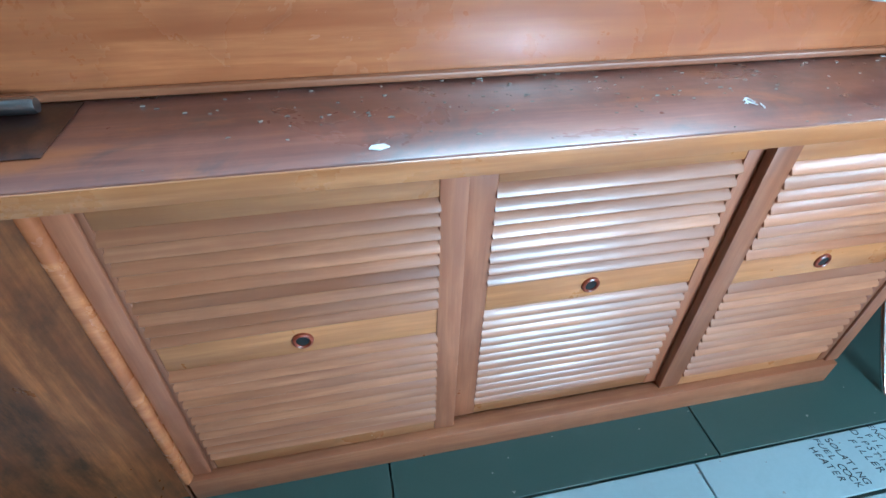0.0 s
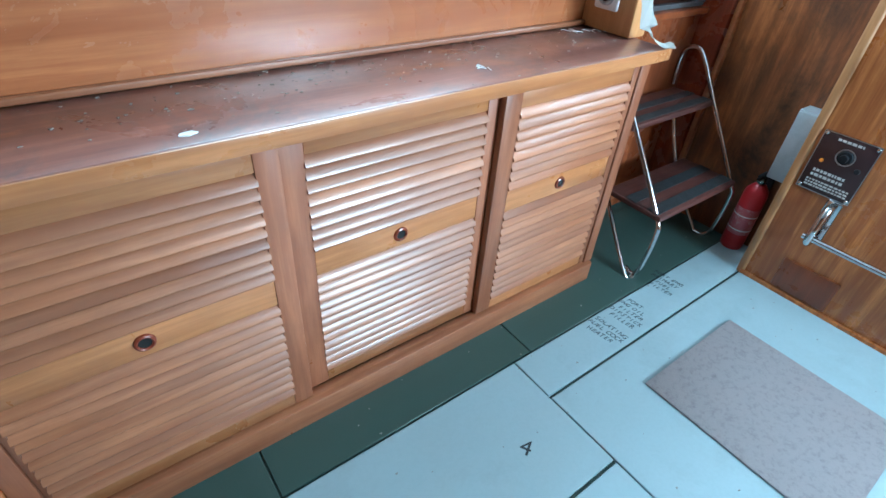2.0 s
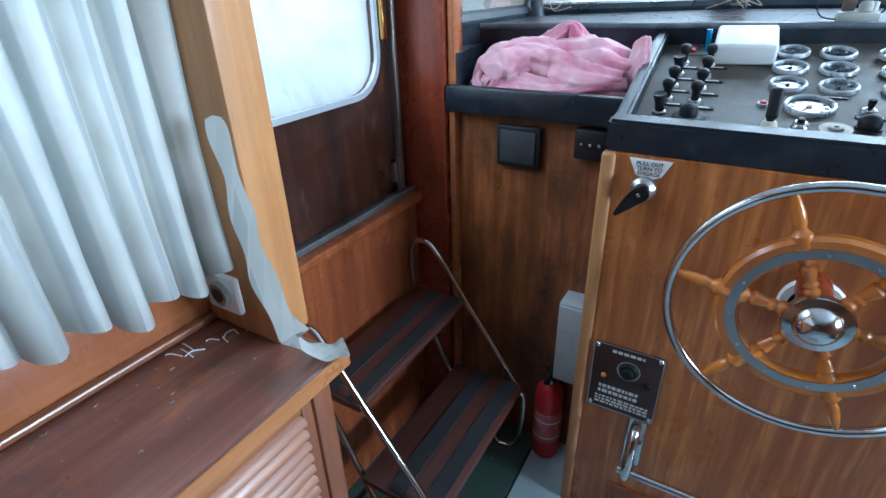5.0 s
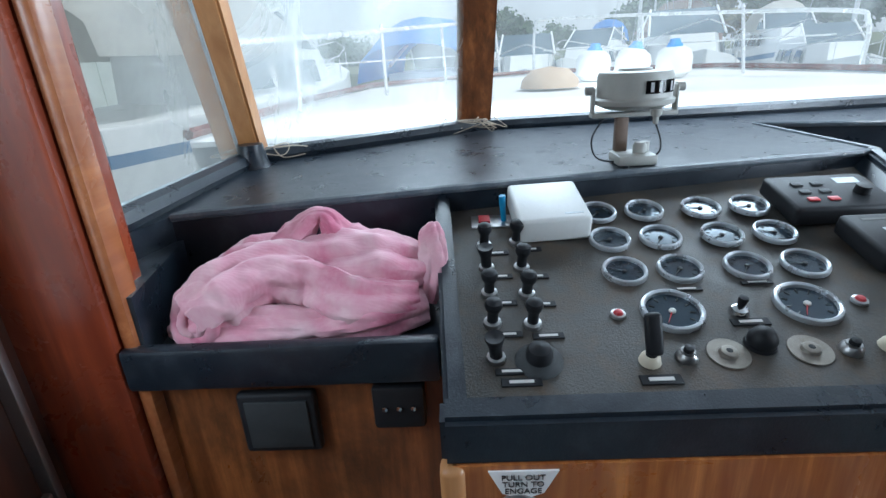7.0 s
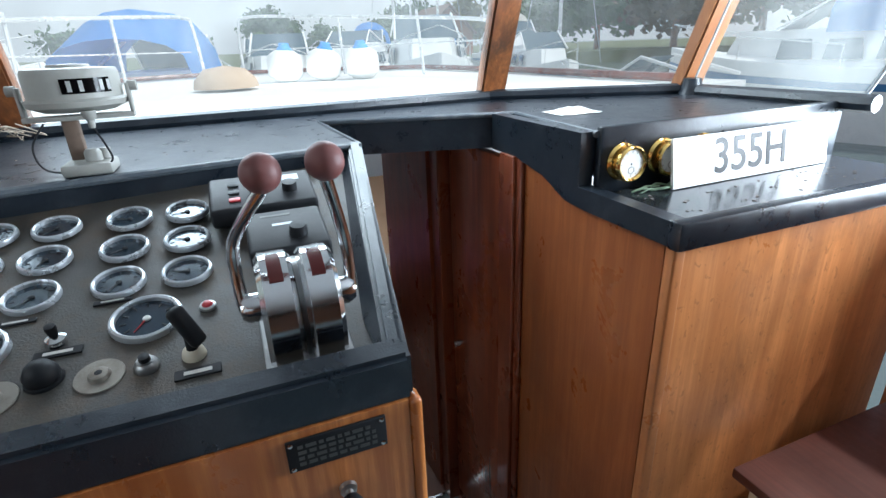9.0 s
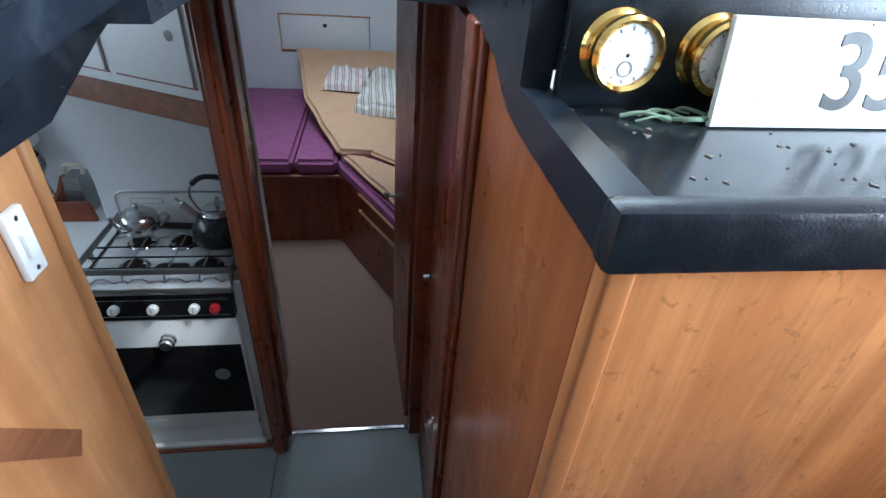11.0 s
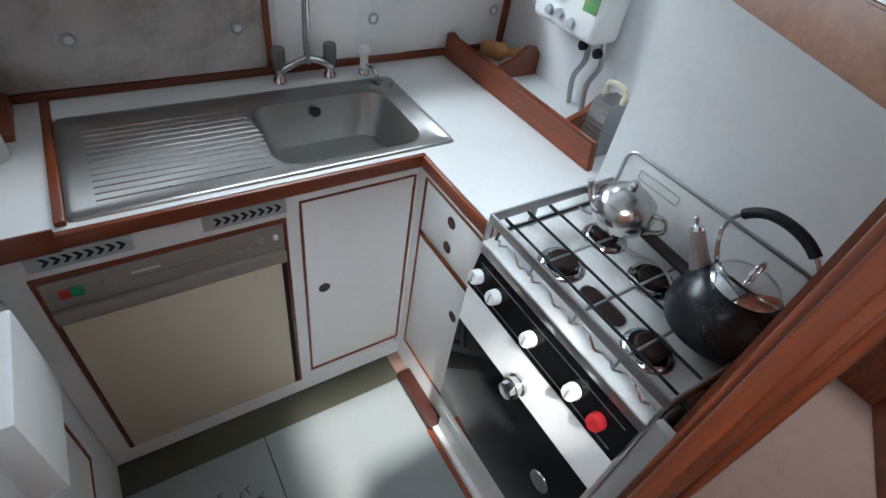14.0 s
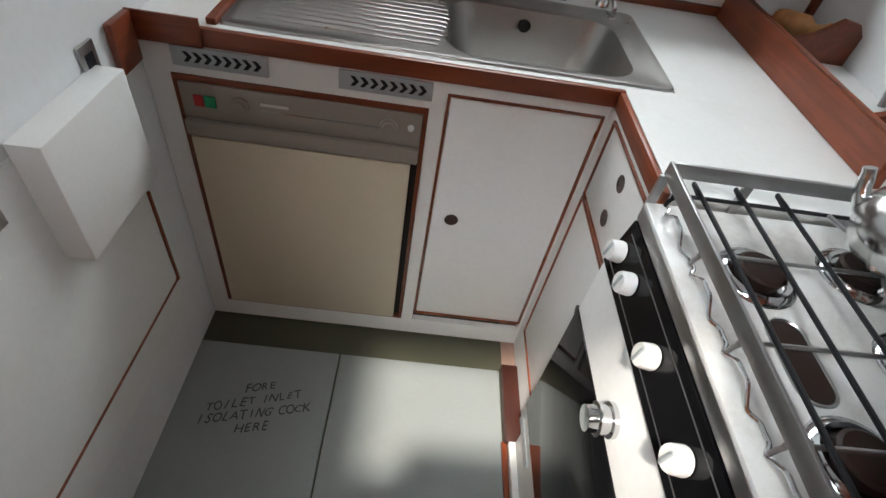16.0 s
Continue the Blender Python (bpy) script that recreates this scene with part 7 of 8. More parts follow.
for x, y in ((CX + 0.006, CY0), (CX + 0.006, CY1), (3.95, CY1), (4.15, CY1), (4.15, CY0)):
    part("fiddle_foot", one((x - 0.007, y - 0.003, HT - 0.005), (x + 0.007, y + 0.003, 0.215), 0.001), steel, ck)
spl = rounded(0.225, 0.238, 0.46, 0.17, 0.03)
part("splash_back", prism(bmesh.new(), spl, 0, 4.192, 4.196), white_lam, ck, "pale enamelled splash back")
part("splash_rim", tube(bmesh.new(), [(4.191, y, z) for y, z in spl], 0.0045, 6, True), steel, ck)
part("badge", tube(bmesh.new(), [(4.19, y, z) for y, z in rounded(0.35, 0.285, 0.11, 0.022, 0.004, 3)], 0.0015, 5, True), steel, ck)

tp = thing("teapot", (4.09, 0.35, RZ), "small round stainless steel teapot on the pan rack", "teapot")
TM = pose(4.095, 0.35, RZ + 0.003) @ Matrix.Diagonal((1.12, 1.12, 1.06, 1))
pot_m = paint("brushed_pot_steel", (0.56, 0.56, 0.55), 0.2, 0.5, (0.38, 0.37, 0.35), 0.02, 14, metal=1.0)
part("body", lathe(bmesh.new(), [(0.0001, 0), (0.042, 0.001), (0.054, 0.016), (0.062, 0.042), (0.056, 0.068), (0.040, 0.082), (0.034, 0.084), (0.030, 0.090), (0.012, 0.097), (0.0001, 0.098)], TM, 28), pot_m, tp)
part("lid_knob", lathe(bmesh.new(), [(0.0001, 0.096), (0.006, 0.097), (0.010, 0.106), (0.007, 0.112), (0.0001, 0.113)], TM, 12), pot_m, tp)
part("spout", tube(bmesh.new(), smooth_curve([(4.06, 0.385, RZ + 0.04), (4.052, 0.408, RZ + 0.058), (4.048, 0.418, RZ + 0.082), (4.046, 0.421, RZ + 0.09)]), [0.016, 0.015, 0.014, 0.013, 0.012, 0.011, 0.010, 0.010, 0.009, 0.009, 0.009, 0.009, 0.008, 0.008, 0.008, 0.008, 0.008, 0.008, 0.008][:19], 10), pot_m, tp)
part("handle", tube(bmesh.new(), smooth_curve([(4.112, 0.296, RZ + 0.068), (4.122, 0.272, RZ + 0.07), (4.124, 0.262, RZ + 0.045), (4.112, 0.296, RZ + 0.022)]), 0.006, 8), pot_m, tp)
kt = thing("kettle", (4.06, 0.09, RZ), "black enamel whistling kettle with a steel lid", "kettle")
KX, KY = 4.058, 0.060
KM = pose(KX, KY, RZ + 0.003)
part("body", lathe(bmesh.new(), [(0.0001, 0), (0.086, 0.001), (0.096, 0.008), (0.100, 0.022), (0.098, 0.045), (0.088, 0.074), (0.070, 0.098), (0.057, 0.108), (0.0001, 0.11)], KM, 40), paint("black_enamel", (0.006, 0.008, 0.012), 0.27, 0.2, (0.02, 0.02, 0.02), 0.01), kt, "gloss black enamel body")
part("lid", lathe(bmesh.new(), [(0.0001, 0.108), (0.058, 0.109), (0.060, 0.112), (0.052, 0.122), (0.025, 0.130), (0.0001, 0.131)], KM, 32), chrome, kt)
ring = [(KX + 0.017 * math.cos(a), KY, RZ + 0.150 + 0.017 * math.sin(a)) for a in [2 * math.pi * k / 16 for k in range(16)]]
part("lid_knob", tube(bmesh.new(), ring, 0.003, 8, True), chrome, kt, "wire loop on the lid")
part("spout", tube(bmesh.new(), [(KX, KY + 0.065, RZ + 0.070), (KX - 0.002, KY + 0.092, RZ + 0.105), (KX - 0.004, KY + 0.118, RZ + 0.145)], [0.022, 0.017, 0.013], 14), steel, kt)
part("whistle", lathe(bmesh.new(), [(0.0001, 0), (0.013, 0.001), (0.011, 0.010), (0.004, 0.013), (0.005, 0.020), (0.006, 0.026), (0.0001, 0.03)], pose(KX - 0.004, KY + 0.117, RZ + 0.143, -33, 0, 0), 12), chrome, kt)
hp_ = smooth_curve([(KX + 0.01, KY + 0.062, RZ + 0.105), (KX + 0.012, KY + 0.088, RZ + 0.16), (KX + 0.012, KY + 0.078, RZ + 0.205), (KX + 0.012, KY + 0.035, RZ + 0.238), (KX + 0.012, KY - 0.03, RZ + 0.232), (KX + 0.012, KY - 0.075, RZ + 0.185), (KX + 0.01, KY - 0.064, RZ + 0.105)], 6)
part("bail", tube(bmesh.new(), hp_, 0.004, 8), chrome, kt)
part("grip", tube(bmesh.new(), hp_[13:27], 0.0095, 10), black, kt, "black plastic grip")
cb = thing("spare_burner", (4.15, 0.22, RZ), "black slotted burner bar lying on the rack", "burner")
part("bar", tube(bmesh.new(), [(4.13, 0.31, RZ + 0.012), (4.12, 0.17, RZ + 0.012)], 0.013, 10), cast, cb)

# cupboard over the cooker, running on the slant from the post
Lc = Vector((4.215, 0.61, 0))
Rc = Vector((3.87, -0.05, 0))
dc = (Lc - Rc).normalized()
nc = Vector((-dc.y, dc.x, 0))
oc = thing("overhead_cupboard", (4.05, 0.3, 0.7), "white overhead cupboard with a timber lower strip", "cupboard")


def slant_box(u0, u1, d0, d1, z0, z1, bev=0.0):
    """A block along the slanted front: u from the post, d behind the front face."""
    q = [Rc + dc * u + Vector((dc.y, -dc.x, 0)) * d for u, d in ((u0, d0), (u1, d0), (u1, d1), (u0, d1))]
    bm = ring_faces(bmesh.new(), [[(p.x, p.y, z0) for p in q], [(p.x, p.y, z1) for p in q]])
    if bev:
        bmesh.ops.bevel(bm, geom=bm.edges[:], offset=bev, segments=2, affect="EDGES")
    return bm


LEN = (Lc - Rc).length
part("strip", slant_box(0.0, LEN - 0.02, -0.004, 0.02, 0.69, 0.765, 0.003), wood_cab_x, oc, "varnished timber strip")
part("face", slant_box(0.0, LEN - 0.02, 0.0, 0.018, 0.766, 1.07), white_lam, oc)
for u0, u1 in ((0.05, 0.33), (0.37, 0.66)):
    d = part("door", slant_box(u0, u1, -0.008, -0.001, 0.80, 1.05, 0.002), white_lam, oc)
    part("bead", slant_box(u0 - 0.006, u1 + 0.006, -0.003, -0.0005, 0.794, 0.7995), wood_red_y, d)
    p = Rc + dc * (u0 + 0.05) + Vector((-dc.y, dc.x, 0)) * 0.009
    # the hole's shade is a dark disc on the door
    part("finger_hole", lathe(bmesh.new(), [(0.0001, 0), (0.014, 0.0003), (0.014, 0.001), (0.0001, 0.0012)], pose(p.x, p.y, 0.93, 0, -90, math.degrees(math.atan2(dc.y, dc.x)) - 90), 18), wood_door, d, "dark round finger hole")

# white box and hinged panel on the aft bulkhead, light switch, cup and chopping board in the corner
wb = thing("cable_box", (3.0, 0.6, -0.1), "white box fixed to the galley bulkhead", "box")
part("case", one((2.951, 0.42, -0.061), (3.0, 0.647, 0.153), 0.003), white_plastic, wb)
part("hasp", one((2.951, 0.335, 0.065), (2.957, 0.365, 0.115), 0.002), steel, wb, "small metal hasp")
pn = thing("bulkhead_hatch", (2.955, 0.4, -0.2), "white bulkhead hatch outlined in dark timber", "hatch")
part("panel", one((2.9505, 0.05, -0.50), (2.953, 0.66, 0.13)), white_lam, pn)
part("bead_edge", one((2.9505, 0.666, -0.40), (2.956, 0.673, -0.13), 0.001), wood_red_z, pn)
for a, b in (((2.953, 0.67, -0.395), (2.953, 0.06, -0.385)),):
    part("bead_edge", tube(bmesh.new(), [a, b], 0.0035, 6), wood_red_z, pn)
so = thing("power_socket", (2.955, 0.64, 0.16), "small metal socket on the galley bulkhead", "socket")
part("plate", one((2.9505, 0.618, 0.135), (2.956, 0.66, 0.19), 0.001), steel, so)
part("hole", one((2.9555, 0.628, 0.15), (2.957, 0.65, 0.175), 0.0005), black, so)
sw = thing("light_switch", (2.96, -0.1, 0.9), "white rocker light switch on the plywood panel", "switch")
part("plate", one((2.944, -0.096, 0.862), (2.980, -0.0855, 0.948), 0.003), white_plastic, sw)
part("rocker", one((2.953, -0.102, 0.889), (2.971, -0.0955, 0.921), 0.002), white_plastic, sw)
for z in (0.872, 0.938):
    part("screw", lathe(bmesh.new(), [(0.0001, 0), (0.0035, 0.0003), (0.0001, 0.001)], pose(2.962, -0.096, z, 90), 10), steel, sw)
rk = thing("toast_rack", (2.98, 1.22, CT), "stacked red-brown timber rack in the counter corner", "rack")
for k in range(4):
    part("slat", one((2.955, 1.12 + 0.03 * k, CT + 0.001 + 0.055 * k), (3.03 - 0.01 * k, 1.27, CT + 0.045 + 0.055 * k), 0.006), wood_red_x, rk)
jar = thing("glass_jar", (2.985, 1.07, CT), "small cloudy glass jar on the worktop", "jar")
part("body", lathe(bmesh.new(), [(0.0001, 0), (0.028, 0.001), (0.03, 0.01), (0.03, 0.075), (0.024, 0.085), (0.0001, 0.086)], pose(2.99, 1.07, CT), 18), paint("cloudy_glass", (0.55, 0.52, 0.48), 0.15), jar)
pk = thing("food_packet", (2.97, 0.98, CT), "orange and white printed food packet", "packet")
bm = one((2.953, 0.94, CT + 0.001), (2.985, 1.02, CT + 0.12), 0.006)
part("pouch", bm, paint("orange_packet", (0.55, 0.22, 0.04), 0.4, 0.9, (0.7, 0.66, 0.6), 0.05, 18, spread=0.45), pk)
gw = thing("floor_writing", (3.18, 0.5, LOW), "hand-written black marker note on the galley floor", "writing")
handwriting("FORE\nTOILET INLET\nISOLATING COCK\nHERE", 0.033, pose(3.165, 0.505, LOW + 0.0006, 0, 0, 12), ink_g, gw, 5)

# ---- forward cabin ----
velvet = paint("purple_cushion_cloth", (0.34, 0.105, 0.24), 0.5, 0.5, (0.18, 0.03, 0.12), 0.2, 10)
sheet_m = paint("tan_blanket", (0.64, 0.40, 0.24), 0.9, 0.6, (0.46, 0.27, 0.15), 0.25, 7)
BZ = -0.10
br = thing("berth", (5.8, -0.2, LOW), "dark mahogany V-berth with purple cushions", "bed")
front_line = [(5.38, 1.3), (5.40, -0.25), (4.58, -0.66), (4.45, -0.72), (4.45, -1.5)]
bm = prism(bmesh.new(), front_line + [(6.88, -1.5), (6.88, 1.3)], 2, LOW + 0.001, BZ - 0.09)
part("base", bm, wood_red_z, br, smooth=False)
part("front_rail", tube(bmesh.new(), [(5.372, 1.2, BZ - 0.10), (5.392, -0.262, BZ - 0.10)], 0.014, 8), wood_red_x, br)
for z in (-0.05, -0.16):
    part("side_rail", tube(bmesh.new(), [(5.10, -0.392, BZ + z - 0.02), (4.60, -0.642, BZ + z - 0.02)], 0.010, 8), wood_light_z, br)
for poly in ([(5.36, 1.3), (5.385, 0.02), (6.85, 0.02), (6.85, 1.3)], [(5.385, 0.01), (5.385, -0.25), (6.85, -0.25), (6.85, 0.01)], [(5.385, -0.258), (4.57, -0.655), (4.57, -1.5), (6.85, -1.5), (6.85, -0.258)]):
    bm = prism(bmesh.new(), poly, 2, BZ - 0.088, BZ + 0.01)
    bmesh.ops.bevel(bm, geom=bm.edges[:], offset=0.025, segments=3, affect="EDGES")
    part("cushion", bm, velvet, br, "purple upholstered cushion")


def soft_pad(poly, z, rise, thick, seed):
    """A flat soft pad with rounded rim over a floor-plan outline; rise: slope towards the bow."""
    bm = prism(bmesh.new(), poly, 2, 0.0, thick)
    bmesh.ops.bevel(bm, geom=bm.edges[:], offset=thick * 0.42, segments=3, affect="EDGES")
    bmesh.ops.triangulate(bm, faces=[f for f in bm.faces if len(f.verts) > 4])
    for _ in range(3):
        long = [e for e in bm.edges if e.calc_length() > 0.12]
        if long:
            bmesh.ops.subdivide_edges(bm, edges=long, cuts=1, use_grid_fill=False)
            bmesh.ops.triangulate(bm, faces=[f for f in bm.faces if len(f.verts) > 4])
    for v in bm.verts:
        x, y = v.co.x, v.co.y
        v.co.z += z + rise * max(0, x - 5.45) + 0.014 * noise.noise((x * 4, y * 4, seed)) + 0.006 * noise.noise((x * 11, y * 11, seed + 2)) + 0.010
        v.co.x += 0.012 * noise.noise((x * 5, y * 5, seed + 5))
        v.co.y += 0.012 * noise.noise((x * 5, y * 5, seed + 8))
    return bm


single("mattress_pad", soft_pad([(5.43, -0.26), (6.05, 0.0), (6.78, 0.12), (6.78, -1.35), (5.6, -1.35), (5.36, -0.80), (5.42, -0.44)], BZ + 0.005, 0.22, 0.055, 1.0), sheet_m, "soft tan mattress pad sloping up over the purple cushions", "mattress pad", "tan pads")
single("mattress_pad", soft_pad([(5.40, -0.275), (5.36, -0.42), (5.10, -0.70), (5.0, -1.0), (4.66, -1.0), (4.64, -0.66)], BZ + 0.008, 0.0, 0.045, 4.0), sheet_m, "soft tan pad along the edge of the berth", "mattress pad", "tan pads")
single("mattress_pad", soft_pad([(5.34, -0.45), (5.52, -0.62), (5.50, -0.95), (5.16, -0.98), (5.10, -0.72)], BZ + 0.052, 0.22, 0.035, 7.0), sheet_m, "small tan pad lying across two larger ones", "mattress pad", "tan pads")
pp = bmesh.new()
bmesh.ops.create_grid(pp, x_segments=8, y_segments=8, size=0.5)
for v in pp.verts:
    u, w = v.co.x, v.co.y
    v.co = Vector((u * 0.16, w * 0.22, 0.006 * noise.noise((u * 4, w * 4, 3)) + 0.004 * abs(u)))
pp.transform(pose(5.28, -0.80, BZ + 0.112, 0, -4, 25))
bmesh.ops.solidify(pp, geom=pp.faces[:], thickness=0.004)
single("folded_cloth", pp, paint("pale_cloth", (0.58, 0.46, 0.36), 0.9, 0.4, (0.5, 0.38, 0.3), 0.2, 14), "small folded pale cloth on the tan pads", "cloth")
stripe_m, n, l, b = node_mat("striped_towel")
wv = n.new("ShaderNodeTexWave")
wv.inputs["Scale"].default_value, wv.inputs["Distortion"].default_value = 6.5, 1.6
wv.bands_direction = "Y"
l.new(coords(n, l, (1, 1, 1), False), wv.inputs["Vector"])
c = ramp(n, l, wv.outputs["Fac"], [(0.2, (0.72, 0.69, 0.62)), (0.5, (0.64, 0.61, 0.53)), (0.66, (0.22, 0.23, 0.18)), (0.82, (0.26, 0.26, 0.21)), (0.95, (0.62, 0.55, 0.52))])
l.new(c, b.inputs["Base Color"])
b.inputs["Roughness"].default_value = 0.95
stripe_p = stripe_m.copy()
stripe_p.name = "pink_striped_towel"
for node in stripe_p.node_tree.nodes:
    if node.type == "VALTORGB":
        for e in node.color_ramp.elements[2:4]:
            e.color = (0.42, 0.20, 0.26, 1)
st = thing("folded_towel", (6.0, -0.5, BZ + 0.15), "folded striped cotton towels lying on the blanket", "towel")
for k, (x, y, z, w, d, a) in enumerate(((5.93, -0.56, 0.010, 0.40, 0.30, -18), (6.20, -0.62, 0.012, 0.42, 0.34, -30), (6.25, -0.30, 0.010, 0.32, 0.30, -10), (5.95, -0.55, 0.045, 0.34, 0.26, -22))):
    bm = bmesh.new()
    bmesh.ops.create_grid(bm, x_segments=22, y_segments=20, size=0.5)
    for v in bm.verts:
        u, w2 = v.co.x, v.co.y
        edge = max(0, 1 - (2 * abs(u)) ** 18) * max(0, 1 - (2 * abs(w2)) ** 18)
        ripple = 0.005 * math.sin(w2 * 26 + 2 * math.sin(u * 5 + k)) + 0.030 * noise.noise((u * 4, w2 * 4, k)) + 0.010 * noise.noise((u * 9, w2 * 9, k + 4))
        v.co = Vector((u * d * (1 + 0.08 * noise.noise((w2 * 3, k, 0))), w2 * w * (1 + 0.08 * noise.noise((u * 3, k, 5))), 0.050 * edge + ripple * edge))
    bm.transform(pose(x, y, BZ + 0.07 + 0.22 * (x - 5.45) + z, 0, -12.4, a))
    part("fold", bm, stripe_m if k != 2 else stripe_p, st)
fl = thing("bulkhead_locker", (6.88, -0.1, 0.5), "white bulkhead locker door with a timber bead", "locker")
part("door", one((6.87, -0.45, 0.22), (6.899, 0.25, 0.48), 0.002), white_lam, fl)
for lo, hi in (((6.866, -0.46, 0.48), (6.898, 0.26, 0.487)), ((6.866, -0.46, 0.213), (6.898, 0.26, 0.22)), ((6.866, 0.25, 0.22), (6.898, 0.257, 0.48))):
    part("bead", one(lo, hi), wood_light_z, fl)
# dark disc drawn for a shaded hole
part("finger_hole", lathe(bmesh.new(), [(0.0001, 0), (0.016, 0.0005), (0.0001, 0.001)], pose(6.87, -0.1, 0.41, 0, -90, 0), 14), wood_door, fl)

# ---- own foredeck, marina and shore outside the windows ----
gel = paint("white_gelcoat", (0.80, 0.81, 0.80), 0.3, 0.3, (0.45, 0.47, 0.48), 0.02, 2)
deck_m = paint("worn_deck_paint", (0.76, 0.76, 0.74), 0.6, 0.5, (0.62, 0.60, 0.56), 0.1, 3)
blue_canvas = paint("blue_canvas", (0.04, 0.28, 0.72), 0.8, 0.4, (0.05, 0.22, 0.5), 0.1, 4)
grey_canvas = paint("pale_canvas", (0.72, 0.71, 0.66), 0.85, 0.4, (0.45, 0.45, 0.43), 0.1, 4)
tint_glass = paint("tinted_boat_glass", (0.05, 0.09, 0.12), 0.08, 0.2, (0.1, 0.13, 0.15), 0.0)
stripe_blue = paint("blue_stripe", (0.04, 0.16, 0.34), 0.35)
WATER = -0.78
water_m, n, l, b = node_mat("harbour_water")
b.inputs["Base Color"].default_value, b.inputs["Roughness"].default_value = (0.10, 0.14, 0.14, 1), 0.12
bumped(n, l, b, noise_tex(n, l, coords(n, l, (1, 1, 1)), 3, 4), 0.25, 0.05)
bm = bmesh.new()
bmesh.ops.create_grid(bm, x_segments=1, y_segments=1, size=2500)
bm.transform(Matrix.Translation((0, 0, WATER)))
structure("water", bm, water_m, "grey-green harbour water", "water")
land_m = paint("shore_grass", (0.10, 0.12, 0.05), 0.9, 0.6, (0.16, 0.13, 0.07), 0.3, 0.2)
structure("ground", boxes(((46, -240, WATER), (2000, 300, 0.4)), ((-40, -260, WATER), (46, -46, 0.4))), land_m, "low grassy shore behind the marina", "ground")

# the boat's own hull and deck forward of the windscreen
deck_line = [(3.97, 1.64), (5.5, 1.62), (6.96, 1.42), (7.5, 0.75), (7.85, -0.15), (7.5, -1.05), (6.96, -1.72), (5.5, -1.92), (3.97, -1.94)]
hull = thing("boat_hull", (5.0, -0.15, WATER), "white painted deck and topsides of the boat itself", "hull", "", "structure")
part("foredeck", ring_faces(bmesh.new(), [[(x, y, 1.165) for x, y in deck_line], [(x, y, 1.185) for x, y in deck_line]]), deck_m, hull, smooth=False)
for s in (0, 1):
    line = deck_line[:5] if s == 0 else deck_line[4:]
    part("topside", ring_faces(bmesh.new(), [[(x, y, 1.19) for x, y in line], [(x - 0.06 * (x - 3.3) / 4, -0.15 + (y + 0.15) * 0.97, WATER - 0.1) for x, y in line]], closed=False, caps=False), gel, hull)
part("side_deck", boxes(((-1.2, 1.36, 0.78), (3.3, 1.64, 0.82)), ((-1.2, -1.94, 0.78), (3.3, -1.64, 0.82))), deck_m, hull)
part("toe_rail", tube(bmesh.new(), [(x, y, 1.215) for x, y in deck_line], 0.022, 6), wood_post, hull)
fender_m = paint("weathered_fender", (0.78, 0.78, 0.76), 0.5, 0.4, (0.6, 0.6, 0.58), 0.05, 8)
rail_m = paint("white_rail_tube", (0.72, 0.73, 0.73), 0.25, 0.3, (0.5, 0.5, 0.5), 0.0, metal=0.4)
for s, pts in ((1, [(7.45, -0.12, 1.25), (7.55, -0.14, 1.62), (7.5, -0.22, 1.70), (7.1, -0.62, 1.68), (6.3, -1.22, 1.62), (5.45, -1.62, 1.55), (5.3, -1.68, 1.48), (5.28, -1.68, 1.25)]), (-1, [(7.45, 0.22, 1.25), (7.55, 0.25, 1.62), (7.5, 0.30, 1.70), (7.1, 0.52, 1.69), (6.3, 0.98, 1.64), (5.2, 1.40, 1.57), (4.2, 1.55, 1.52)])):
    pul = thing("deck_rail", (6.4, -0.15 - 0.9 * s, 1.2), "white tubular deck rail on the bow", "rail", "bow rails")
    part("top_rail", tube(bmesh.new(), smooth_curve(pts, 6), 0.014, 8), rail_m, pul)
    for x, y in (((6.75, -0.90), (6.05, -1.36)) if s == 1 else ((6.75, 0.74), (5.9, 1.14), (4.9, 1.46))):
        part("stanchion", tube(bmesh.new(), [(x - 0.12, y, 1.2), (x + 0.05, y - 0.02 * s, 1.655)], 0.012, 8), rail_m, pul)
    part("lower_wire", tube(bmesh.new(), [(p[0], p[1], 1.42) for p in pts[2:6]], 0.005, 6), rail_m, pul)
for x, y in ((6.15, -0.36), (6.1, -0.62), (6.05, -0.92)):
    fe = thing("fender", (x, y, 1.2), "white boat fender with a blue top lying on the foredeck", "fender", "fenders")
    m = pose(x, y, 1.187, random.uniform(-12, 12), random.uniform(-14, 6), 0) @ Matrix.Diagonal((1.1, 1.1, 0.72, 1))
    part("body", lathe(bmesh.new(), [(0.0001, 0.0), (0.07, 0.012), (0.11, 0.06), (0.115, 0.20), (0.10, 0.26), (0.06, 0.30), (0.0001, 0.305)], m, 18), fender_m, fe)
    part("cap", lathe(bmesh.new(), [(0.0001, 0.302), (0.055, 0.298), (0.035, 0.34), (0.03, 0.37), (0.0001, 0.372)], m, 14), blue_canvas, fe, "blue end cap")
single("coachroof_vent", lathe(bmesh.new(), [(0.0001, 0), (0.19, 0.001), (0.18, 0.05), (0.12, 0.11), (0.0001, 0.13)], pose(5.6, 0.05, 1.2), 24), paint("tan_cover", (0.5, 0.36, 0.24), 0.7), "domed tan vent cover on the foredeck", "vent")


